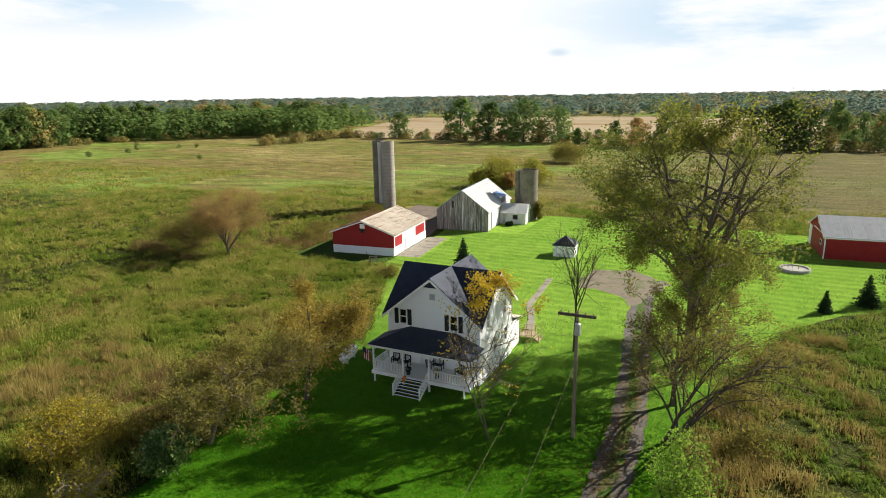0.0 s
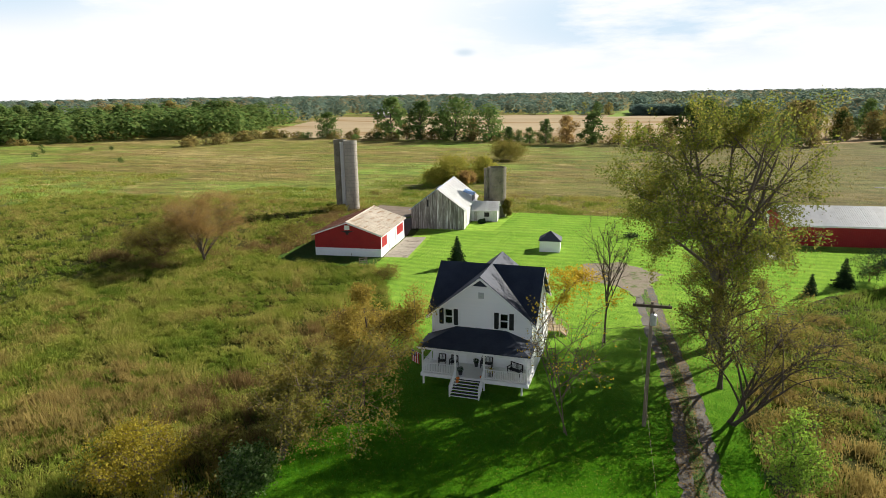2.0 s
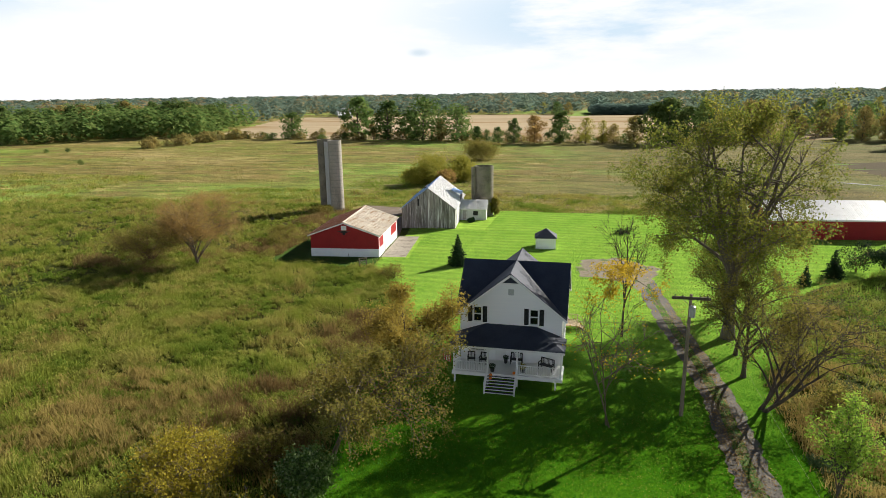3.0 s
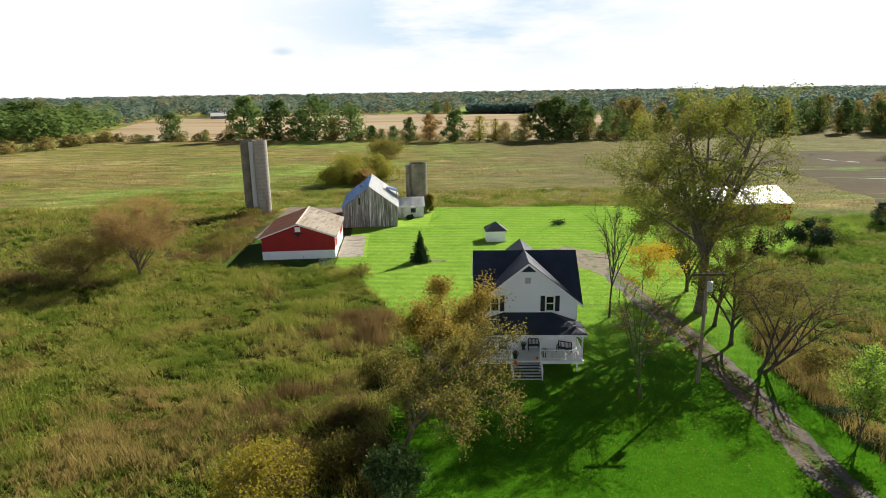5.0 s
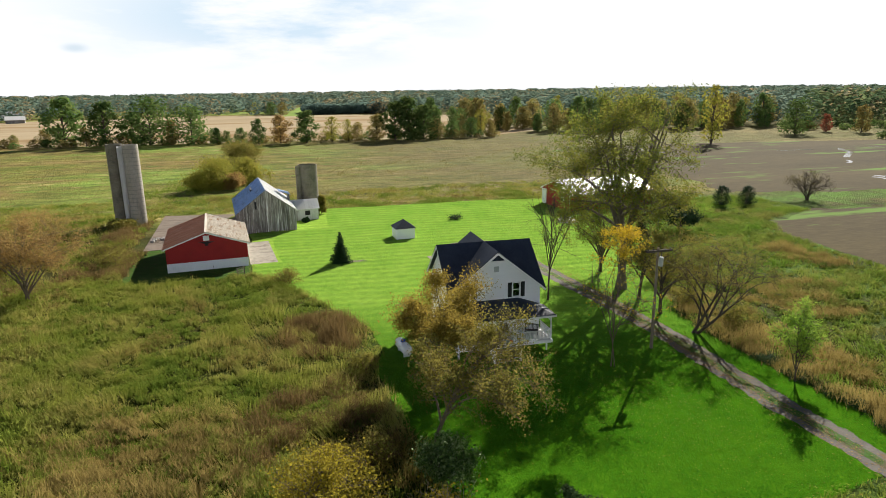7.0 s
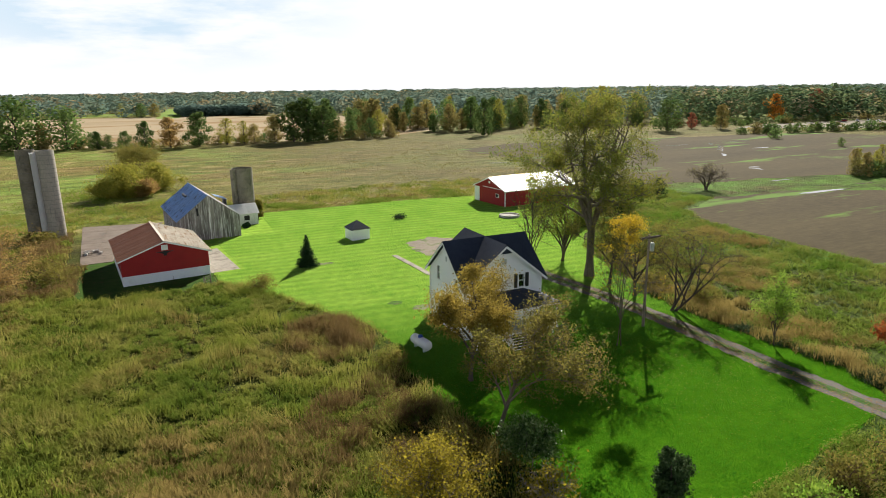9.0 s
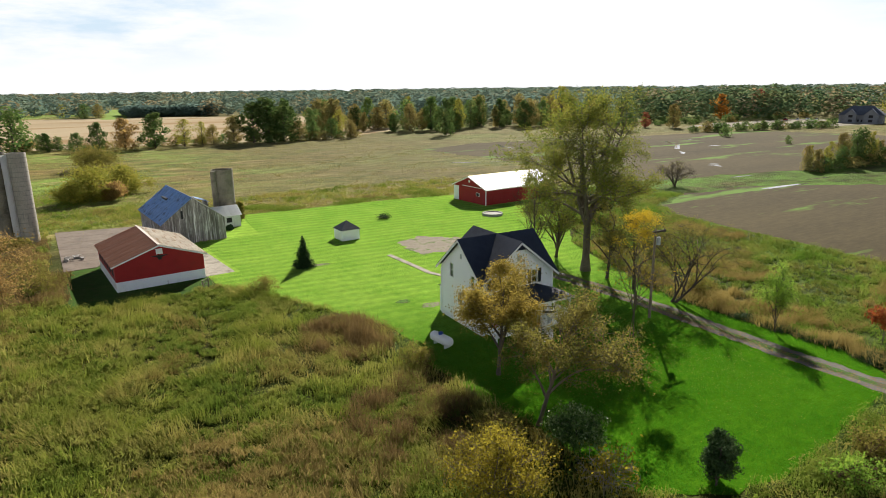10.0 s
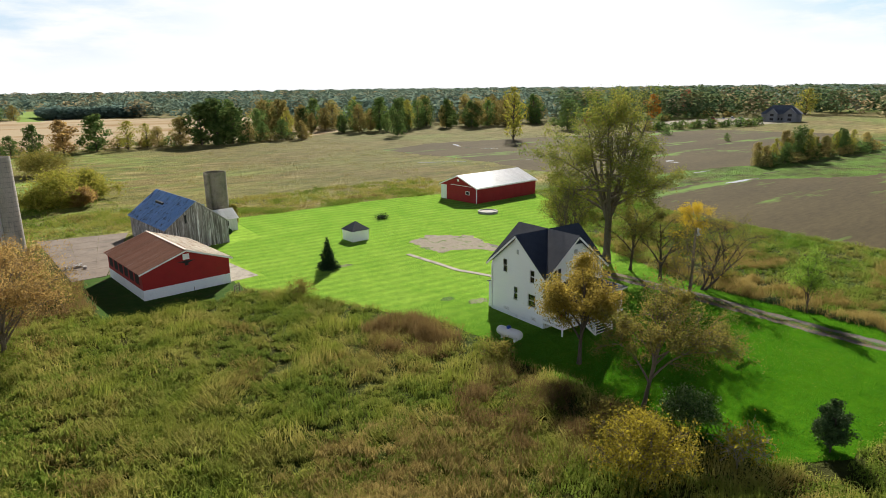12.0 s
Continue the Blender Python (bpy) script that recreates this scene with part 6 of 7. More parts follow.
# ---- hedgerow and far trees ----
def far_tree_model(seed, h, w, leaves, quads=1600, low=0.08, size=0.46, name="tree", n_c=16):
    """A tree for the distance: trunk with limbs, and a crown of clumped leaf sprays."""
    r = np.random.RandomState(seed)
    root = thing(name, pose(0, 0, 0), "", "tree")
    V, F = [], []
    tube_np(V, F, np.array([[0, 0, 0], [0.1, 0, h * 0.35], [0, 0.1, h * 0.85]]), [0.035 * h * 0.6, 0.02 * h * 0.6, 0.05], 6)
    cl = []
    for k in range(n_c):
        u = (k + 0.5) / n_c
        z = h * (low + (0.96 - low) * u)
        prof = math.sin(math.pi * min(1.0, 0.18 + 0.8 * u)) ** 0.7
        az = 2.4 * k + r.uniform(-0.6, 0.6)
        rad = w * prof * r.uniform(0.25, 0.78)
        c = np.array([rad * math.cos(az), rad * math.sin(az), z])
        cl.append((c, w * r.uniform(0.33, 0.52) * (0.6 + 0.5 * prof) * (16 / n_c) ** 0.5))
        tube_np(V, F, np.array([[0, 0, max(0.3, z - 0.25 * h)], c]), [0.012 * h, 0.03], 4)
    pos, outs = [], []
    per = quads // n_c
    for c, cr in cl:
        d = r.normal(size=(per, 3))
        d /= np.linalg.norm(d, axis=1, keepdims=True)
        p = c + d * cr * r.uniform(0.5, 1.1, (per, 1)) * np.array([1, 1, 0.85])
        pos.append(p)
        outs.append(d + np.array([0, 0, 0.25]))
    pos = np.concatenate(pos)
    pos[:, 2] = np.maximum(pos[:, 2], 0.4)
    lv, lf = leaf_quads(r, pos, size, 0.0, 0.75, np.concatenate(outs), 0.2)
    part_np("trunk", V, F, M_BARK, root)
    part_np("crown", lv, lf, leaves, root)
    return root


def round_conifer(name, x, y, h, w, label, seed, quads=2600):
    ob = far_tree_model(seed, h, w, L_PINE, quads, 0.03, 0.1, name, 40)
    ob.matrix_basis = pose(x, y, 0)
    tagged(ob, label, "tree")


grow_tree("juniper", -28.5, 19.2, 4.0, 1.0, "small ragged dark juniper at the lawn's edge", M_BARK, L_JUNIPER, 7500, 0.075, 2, fork=0.06, r0=0.07, limbs=13, subs=6, twigs=4, base=0.04, rise=-0.15, jitter=0.12, steep=0.9, centre=(0.15, 0.0), crown_name="needles")
grow_tree("juniper", -27.6, 19.8, 2.9, 0.95, "low ragged dark juniper at the lawn's edge", M_BARK, L_JUNIPER, 5200, 0.075, 12, fork=0.06, r0=0.06, limbs=11, subs=6, twigs=4, base=0.04, rise=-0.1, jitter=0.12, steep=0.8, crown_name="needles")
round_conifer("pine_tree", 46.8, 102.6, 4.3, 2.6, "round dark pine at the field's edge", 3)
round_conifer("pine_tree", 52.4, 101.9, 4.1, 2.5, "round dark pine at the field's edge", 4)


frnd = random.Random(77)
models = {}
for key, leaves in (("green", L_WOOD), ("brown", L_WOOD_BROWN)):
    for k in range(3):
        models[key, k] = far_tree_model(100 + k + (10 if key == "brown" else 0), 16, 6.0 + k, leaves)
brush_models = {(key, k): far_tree_model(150 + k + (10 if key == "brown" else 0), 5, 3.6, leaves, 220, 0.06, 0.42, "brush")
                for key, leaves in (("green", L_WOOD), ("brown", L_WOOD_BROWN)) for k in range(2)}
gold_model = far_tree_model(130, 16, 5.2, L_OLIVEGOLD, 1100, 0.12, 0.34)
russet_model = far_tree_model(132, 16, 6.5, L_RUSSET)
orange_model = far_tree_model(133, 16, 6.0, L_ORANGE)
red_model = far_tree_model(131, 16, 6.0, L_MAPLE)
labels = {"green": "full green tree of the far hedgerow", "brown": "autumn-brown tree of the far hedgerow"}
used = set()


def plant(key, x, y, h, wide=1.0, label="", group="hedgerow trees"):
    low = "brush" in group
    src = brush_models[key, frnd.randrange(2)] if low else {"gold": gold_model, "red": red_model, "russet": russet_model, "orange": orange_model}.get(key) or models[key, frnd.randrange(3)]
    s = h / (5 if low else 16)
    m = pose(x, y, 0, 0, 0, frnd.uniform(0, 360))
    if src.name in used:
        ob = copy_thing(src, m)
    else:
        ob = src
        used.add(src.name)
        ob.matrix_basis = m
    ob.scale = (s * wide, s * wide, s)
    tagged(ob, label or labels.get(key, "autumn-coloured tree in the distance"), "bush" if low else "tree", group)


HEDGE = [(-179, 334, 15, "green"), (-137, 327, 23, "green"), (-119, 324, 21, "green"), (-99, 322, 22, "green"), (-108, 330, 15, "green"), (-80, 319, 18, "green"), (-89, 321, 12, "brown"), (-68, 312, 8, "green"), (-57, 306, 8, "green"), (-49, 305, 12, "green"), (-39, 304, 13.5, "russet"),
         (-27, 304, 15.5, "green"), (-15, 303, 12.5, "gold"), (-7, 304, 11, "gold"), (-2, 306, 9, "brown"), (7, 304, 13, "brown"), (16, 303, 19, "green"), (23, 301, 21, "green"), (30, 301, 17, "green"), (37, 300, 10, "brown"), (-64, 316, 6, "green"), (-70, 318, 7, "green"),
         (-128, 326, 9, "brown"), (-147, 331, 8, "brown"), (-160, 332, 6, "brown"), (46, 305, 9, "green"), (55, 303, 10, "green"), (64, 300, 9, "brown")]
for x, y, h, key in HEDGE:
    plant(key, x, y, h, 1.3 if h > 16 else 1.3 if h > 12 else 1.05)
# low brush knitting the hedgerow together
for k in range(70):
    u = k / 69
    x = -235 + 300 * u + frnd.uniform(-3, 3)
    y = 337 - 0.115 * (x + 235) + frnd.uniform(-3, 3)
    plant(frnd.choice(["green", "brown", "brown"]), x, y, frnd.uniform(2.0, 4.5), 1.6, "low brush of the far hedgerow", "hedgerow brush")
# trees beyond the brown fields
for k in range(84):
    x = 46 + k * 2.5 + frnd.uniform(-6, 6)
    y = 318 - 0.1 * (x - 60) + frnd.uniform(0, 70)
    plant(frnd.choice(["green", "brown", "brown", "green", "green", "brown", "gold"]), x, y, frnd.uniform(9, 20), frnd.uniform(0.75, 1.05), "", "trees beyond the fields")
plant("green", 113, 287, 19, 0.7, "narrow green tree at the far field's edge", "trees beyond the fields")
plant("gold", 139, 226, 25, 0.9, "tall yellow tree standing in the far field", "trees beyond the fields")
plant("green", 210, 255, 17, 1.1, "round green tree at the far field's edge", "trees beyond the fields")
plant("red", 236, 262, 9, 1.0, "small red maple at the far field's edge", "trees beyond the fields")
plant("brown", 246, 250, 14, 1.0, "", "trees beyond the fields")
# tall brown hedge towards the east
for k in range(30):
    u = k / 29
    plant(frnd.choice(["brown", "brown", "gold", "green"]) if k else "brown", 123 + 82 * u + frnd.uniform(-2, 2), 99.5 - 1.5 * u + frnd.uniform(-1.5, 2), frnd.uniform(6, 7.5) if k < 3 else frnd.uniform(5.5, 13.5) * (1 - 0.55 * u * u), frnd.uniform(0.6, 0.95), "brown tree of the hedge along the field boundary", "boundary trees")
for k in range(16):
    u = k / 15
    plant(frnd.choice(["brown", "green"]), 122 + 84 * u, 97.5 - 1.5 * u + frnd.uniform(-1, 1), frnd.uniform(2.5, 4), 1.5, "low brush under the field boundary hedge", "field brush")
# dark brush before the slate house
for k in range(26):
    u = k / 25
    plant(frnd.choice(["green", "green", "brown"]), 222 + 92 * u + frnd.uniform(-3, 3), 218 - 22 * u + frnd.uniform(-3, 3), frnd.uniform(2.5, 5.5), 1.3, "low dark brush beyond the field", "field brush")
plant("green", 213, 191.5, 5.0, 1.0, "single dark bush at the far field's edge", "field brush")
plant("green", 200, 152.5, 3.4, 0.8, "single dark bush in the far field", "field brush")
plant("orange", 350, 294, 18, 1.1, "flaming orange maple at the edge of the eastern wood", "trees beyond the fields")
plant("red", 402, 300, 20, 1.0, "dull red maple at the edge of the eastern wood", "trees beyond the fields")
plant("gold", 466, 234, 21, 1.4, "broad yellow tree beside the slate house", "trees beyond the fields")
plant("gold", -60, 737, 13, 1.2, "yellow tree at the edge of the far tan field", "trees beyond the fields")
plant("green", -43, 672, 13, 1.1, "round dark tree at the edge of the far tan field", "trees beyond the fields")
plant("brown", -31, 674, 13, 1.1, "olive tree at the edge of the far tan field", "trees beyond the fields")
for k in range(34):
    plant(frnd.choice(["brown", "green", "green"]), frnd.uniform(235, 420), frnd.uniform(262, 300), frnd.uniform(2.5, 5), 1.6, "low brush beyond the field", "field brush")
# wood to the west: a front row along its edge, the depth behind it
WOOD_EDGE = [(-352, 120), (-343, 180), (-341, 214), (-342, 248), (-350, 297), (-332, 335), (-328, 382), (-301, 400), (-264, 421)]
for k in range(84):
    u = frnd.uniform(0, len(WOOD_EDGE) - 1.001)
    (ax, ay), (bx, by) = WOOD_EDGE[int(u)], WOOD_EDGE[int(u) + 1]
    x, y = ax + (bx - ax) * (u % 1), ay + (by - ay) * (u % 1)
    away = 1 + (0.02 * frnd.random() if k < 42 else frnd.uniform(0.04, 0.24))
    plant(frnd.choice(["green", "green", "green", "green", "brown"]), x * away, y * away, frnd.uniform(16.5, 22.5), frnd.uniform(1.0, 1.35), "", "western wood")
for k in range(40):
    u = frnd.random()
    plant(frnd.choice(["brown", "brown", "green"]), -322 + 60 * u * u - 16 * (1 - u), 215 + 170 * u + frnd.uniform(-8, 3), frnd.uniform(2.5, 5), 1.5, "low brush at the edge of the western wood", "hedgerow brush")
for k in range(26):
    u = frnd.random()
    plant("brown", -224 + 10 * u + frnd.uniform(-5, 5), 262 + 78 * u + frnd.uniform(-5, 5), frnd.uniform(2.5, 5.5), 1.2, "bare brown brush where the pasture meets the hedgerow", "hedgerow brush")
for bx, by, bh in ((-259, 191, 2.6), (-260, 212, 2.2), (-292, 244, 2.4), (-258, 241, 2.0), (-251, 246, 2.0), (-201, 198, 1.8), (-272, 227, 1.8), (-206, 203, 1.5)):
    plant("green", bx, by, bh, 1.1, "small dark bush out in the pasture", "pasture brush")
for key, src in list(models.items()):
    if src.name not in used:
        plant(key[0], 300 + 10 * key[1], 330, 14)
def far_woods(name, n, r0, r1, az0, az1, seed, material, h0, h1, label, skip=None):
    """Endless woods towards the horizon: clumps of leaf sprays, larger with distance."""
    r = np.random.RandomState(seed)
    d = r0 * (r1 / r0) ** r.rand(n)
    az = r.uniform(az0, az1, n)
    x, y = -30 + d * np.sin(az), d * np.cos(az)
    if skip is not None:
        ok = ~skip(x, y)
        x, y, d = x[ok], y[ok], d[ok]
    n = len(x)
    h = r.uniform(h0, h1, n) * (0.9 + 0.25 * smooth_noise(x, y, 0.01, seed))
    w = 4.8 + d * 0.0045
    per = 84
    a = r.normal(size=(n, per, 3))
    a /= np.linalg.norm(a, axis=2, keepdims=True)
    pos = np.empty((n, per, 3))
    pos[..., 0] = x[:, None] + a[..., 0] * w[:, None]
    pos[..., 1] = y[:, None] + a[..., 1] * w[:, None]
    pos[..., 2] = np.maximum(0.3, h[:, None] * (0.55 + 0.45 * a[..., 2]))
    size = np.repeat(0.95 + d * 0.0011, per)[:, None]
    level = a * np.array([0.45, 0.45, 0.3]) + np.array([0, 0, 0.85])
    lv, lf = leaf_quads(r, pos.reshape(-1, 3), size * 0.9, 0.0, 0.8, level.reshape(-1, 3), 0.25)
    root = part_np(name, lv, lf, material)
    return tagged(root, label, "woods", kind="stuff")


open_land = lambda x, y: (inside(TANFIELD, x, y) | inside([(300, 180), (480, 120), (480, 240), (280, 300)], x, y) | inside(GREENFIELD, x, y))
far_woods("distant_woods", 2300, 560, 4200, radians(-62), radians(14), 5, L_FAR_HAZED, 10, 17, "endless woods out to the horizon, haze mixed into their leaf colour", open_land)
far_woods("distant_woods", 1500, 420, 4200, radians(14), radians(44), 16, L_FAR_HAZED, 11, 19, "endless woods out to the horizon, haze mixed into their leaf colour", open_land)
far_woods("distant_woods", 1200, 690, 4200, radians(44), radians(92), 6, L_FAR_HAZED, 11, 19, "endless woods out to the horizon, haze mixed into their leaf colour", open_land)
far_woods("distant_woods", 620, 500, 3200, radians(-62), radians(92), 26, L_FARTURN_HAZED, 11, 19, "autumn-tinted trees among the distant woods, paled for haze", open_land)
far_woods("pine_plantation", 420, 664, 735, radians(2.2), radians(8.6), 7, L_FARPINE_HAZED, 9, 11, "dark even-topped pine plantation far off, its needles paled for haze")

far_woods("western_woods", 420, 400, 560, radians(-66), radians(-28), 8, L_WOOD, 13, 19, "deep green wood behind the western hedgerow", open_land)
far_woods("eastern_woods", 420, 430, 700, radians(44), radians(80), 19, L_EASTWOOD, 15, 23, "green wood beyond the eastern fields", open_land)
far_woods("eastern_woods", 80, 430, 700, radians(44), radians(80), 9, L_FARTURN_HAZED, 15, 22, "autumn wood beyond the eastern fields, its leaves paled for haze", open_land)
# ---- weeds of the pasture ----
YARDS = [[(-66, 97), (-59, 97), (-48, 100), (-50, 127), (-66, 131)], [(-59, 83.5), (-46, 84.5), (-42.6, 85.2), (-44, 101), (-60, 99)], [(-50, 106), (-34, 107), (-33, 124), (-51.5, 125)],
         strip(DRIVE_C, -2.0, 2.0), VERGE]


def weeds(name, x0, x1, y0, y1, clumps, blades, hmin, hmax, width, seed, material, label, leafy=0.5, spread=0.2, patch=None, ragged=True):
    r = np.random.RandomState(seed)
    x, y = r.uniform(x0, x1, clumps), r.uniform(y0, y1, clumps)
    jx, jy = x + r.normal(0, 0.3, clumps), y + r.normal(0, 0.3, clumps)
    bad = inside(LAWN, jx, jy) | inside(FIELD_NEAR, x, y) | inside(FIELD_FAR, x, y)
    for o in YARDS:
        bad |= inside(o, x, y)
    nz = smooth_noise(x, y, 0.12, seed + 1) * 0.35 + smooth_noise(x, y * 1.3, 0.42, seed + 2) * 0.65
    ok = ~bad & (r.rand(clumps) < (nz - 0.26) * 2.7)
    if patch is not None:
        ok &= patch(x, y, r)
    x, y, nz = x[ok], y[ok], nz[ok]
    n = len(x)
    ch = hmin + (hmax - hmin) * np.clip(nz * 2.0 - 0.5, 0, 1) ** 1.2 * r.uniform(0.6, 1.2, n)
    k = blades
    bx = np.repeat(x, k) + r.normal(0, spread, n * k)
    by = np.repeat(y, k) + r.normal(0, spread, n * k)
    bh = np.repeat(ch, k) * r.uniform(0.55, 1.1, n * k)
    az = r.uniform(0, 2 * np.pi, n * k)
    drift = 6.3 * smooth_noise(x, y, 0.4, seed + 5)
    lodged = np.clip(smooth_noise(x, y, 0.16, seed + 6) * 2.4 - 0.95, 0, 0.55)
    over = np.stack([np.cos(drift) * lodged, np.sin(drift) * lodged], 1)
    lean = (r.normal(0, 0.2, (n * k, 2)) + np.repeat(over, k, 0)) * bh[:, None]
    bh = bh * (1 - 0.35 * np.repeat(lodged, k))
    w = width * r.uniform(0.5, 1.2, n * k)
    V = np.zeros((n * k, 3, 3))
    V[:, 0] = np.stack([bx - np.cos(az) * w, by - np.sin(az) * w, np.zeros(n * k)], 1)
    V[:, 1] = np.stack([bx + np.cos(az) * w, by + np.sin(az) * w, np.zeros(n * k)], 1)
    V[:, 2] = np.stack([bx + lean[:, 0], by + lean[:, 1], bh], 1)
    verts = V.reshape(-1, 3)
    faces = np.arange(len(verts)).reshape(-1, 3)
    m = int(n * k * leafy)
    pick = r.randint(0, n * k, m)
    own = pick // k
    rad = 2.2 * spread * np.sqrt(r.rand(m))
    an = r.uniform(0, 2 * np.pi, m)
    tall = ch[own] * (1.0 - 0.75 * (rad / (2.2 * spread)) ** 2) * r.uniform(0.7, 1.05, m)
    pos = np.stack([x[own] + rad * np.cos(an), y[own] + rad * np.sin(an), tall], 1)
    up = np.stack([np.cos(an) * rad, np.sin(an) * rad, np.full(m, 1.2 * spread)], 1)
    lv, lf = leaf_quads(r, pos, width * 1.5, 0.2, 0.5, up / np.linalg.norm(up, axis=1, keepdims=True))
    tri_ = np.concatenate([lf[:, :3], lf[:, [0, 2, 3]]])
    verts = np.concatenate([verts, lv])
    faces = np.concatenate([faces, tri_ + n * k * 3])
    ob = part_np(name, verts, faces, material)
    return tagged(ob, label, "weeds", kind="stuff")


weeds("tall_weeds", -84, -32, 10, 84, 24000, 5, 0.12, 1.45, 0.045, 1, L_WEED, "dense waist-high autumn weeds, olive, straw and brown", 2.0, 0.24)
weeds("tall_weeds", -150, -60, 30, 130, 14000, 5, 0.12, 1.3, 0.075, 2, L_WEED, "autumn weeds across the western pasture", 1.4, 0.38)
weeds("tall_weeds", -270, -148, 60, 170, 9000, 3, 0.15, 1.2, 0.14, 21, L_WEED, "autumn weeds across the far western pasture", 1.4, 0.7)
weeds("green_weeds", -84, -33, 20, 84, 9000, 6, 0.15, 0.7, 0.05, 3, L_WEED_GREEN, "patches of low green weeds", 1.4, 0.26, patch=lambda x, y, r: smooth_noise(x, y, 0.09, 9) > 0.58)
weeds("straw_weeds", -1.0, 34, 8, 72, 24000, 6, 0.25, 1.3, 0.045, 4, L_STRAW, "tall straw-coloured weeds beyond the ditch", 1.3, 0.27, patch=lambda x, y, r: ((x < 5 + 9 * smooth_noise(x, y, 0.1, 19)) & (y > 22 + 8 * smooth_noise(x, y, 0.15, 22))) | (smooth_noise(x, y, 0.13, 20) > 0.72))
weeds("tall_weeds", -0.4, 60, 8, 112, 20000, 5, 0.2, 1.1, 0.055, 24, L_WEED_MIX, "mixed weeds between the ditch and the ploughed field", 1.6, 0.3)
weeds("green_weeds", -1.0, 56, 12, 112, 12000, 3, 0.2, 0.8, 0.06, 5, L_WEED_GREEN, "green weeds beyond the ditch", 3.0, 0.3, patch=lambda x, y, r: smooth_noise(x, y, 0.1, 19) + 0.016 * (x - 12) + 0.004 * (y - 58) + 0.4 * (y < 36) > 0.5)
weeds("tall_weeds", -60, -1, 4, 22, 6000, 3, 0.3, 1.0, 0.05, 6, L_WEED, "tall weeds along the front of the lawn", 3.2, 0.24)
weeds("green_weeds", -40, 2, 8, 20, 7000, 3, 0.3, 0.9, 0.055, 7, L_WEED_GREEN, "green weeds along the front of the lawn", 3.2, 0.26)
# needle-dark colour gives this weed row the shadow line along the ditch
weeds("ditch_weeds", -1.4, 0.9, 14, 52, 2600, 5, 0.25, 0.7, 0.05, 10, L_JUNIPER, "row of weeds along the ditch, coloured dark for its shadow line", 1.8, 0.2)
weeds("tall_weeds", -240, 70, 122, 310, 10000, 3, 0.1, 0.6, 0.12, 8, L_FARWEED, "pasture weeds stretching to the hedgerow", 0.5, 0.9)
weeds("green_weeds", -86, -44, 128, 200, 5000, 3, 0.2, 0.8, 0.1, 25, L_WEED_GREEN, "bright green weeds round the bushes behind the barn", 1.8, 0.5, patch=lambda x, y, r: ((x + 64) / 18) ** 2 + ((y - 156) / 30) ** 2 < r.uniform(0.2, 1.1, len(x)))
weeds("tall_weeds", -110, 30, 124, 150, 8000, 3, 0.2, 0.9, 0.09, 9, L_WEED, "weeds along the far edge of the lawn", 1.9, 0.4)
weeds("green_weeds", -33, 14, 124, 137, 4000, 3, 0.2, 0.7, 0.08, 17, L_WEED_GREEN, "bright green weeds just past the lawn", 2.4, 0.4, patch=lambda x, y, r: smooth_noise(x, y, 0.15, 29) + r.uniform(-0.1, 0.1, len(x)) > 0.5 + (y - 128) * 0.03)


def tufts(name, x0, x1, y0, y1, mounds, blades, hmin, hmax, width, seed, material, label, patch=None):
    """Rounded tussocks of long grass: each blade rises from the middle, bends over and hangs outward, most of them downwind."""
    r = np.random.RandomState(seed)
    x, y = r.uniform(x0, x1, mounds), r.uniform(y0, y1, mounds)
    bad = inside(LAWN, x, y) | inside(FIELD_NEAR, x, y) | inside(FIELD_FAR, x, y)
    for o in YARDS:
        bad |= inside(o, x, y)
    ok = ~bad & (r.rand(mounds) < 0.25 + smooth_noise(x, y, 0.2, seed + 1))
    if patch is not None:
        ok &= patch(x, y, r)
    x, y = x[ok], y[ok]
    n, k = len(x), blades
    ch = np.repeat(r.uniform(hmin, hmax, n) * (0.55 + 0.8 * smooth_noise(x, y, 0.3, seed + 2)), k) * r.uniform(0.65, 1.1, n * k)
    az = np.repeat(6.3 * smooth_noise(x, y, 0.12, seed + 3), k) + r.normal(0, 1.5, n * k)
    reach = ch * r.uniform(0.7, 1.5, n * k)
    d = np.stack([np.cos(az), np.sin(az)], 1)
    side = np.stack([-d[:, 1], d[:, 0]], 1) * (width * r.uniform(0.6, 1.3, n * k))[:, None]
    foot = np.stack([np.repeat(x, k), np.repeat(y, k)], 1) + r.normal(0, 0.16, (n * k, 2))
    mid, tip = foot + d * (0.45 * reach)[:, None], foot + d * reach[:, None]
    V = np.zeros((n * k, 5, 3))
    V[:, 0, :2], V[:, 1, :2] = foot - side, foot + side
    V[:, 2, :2], V[:, 3, :2], V[:, 4, :2] = mid + side * 0.9, mid - side * 0.9, tip
    V[:, 2, 2] = V[:, 3, 2] = ch
    V[:, 4, 2] = ch * r.uniform(0.25, 0.75, n * k)
    base = 5 * np.arange(n * k)[:, None]
    F = np.concatenate([base + np.array([0, 1, 2]), base + np.array([0, 2, 3]), base + np.array([3, 2, 4])])
    return tagged(part_np(name, V.reshape(-1, 3), F, material), label, "grass", kind="stuff")


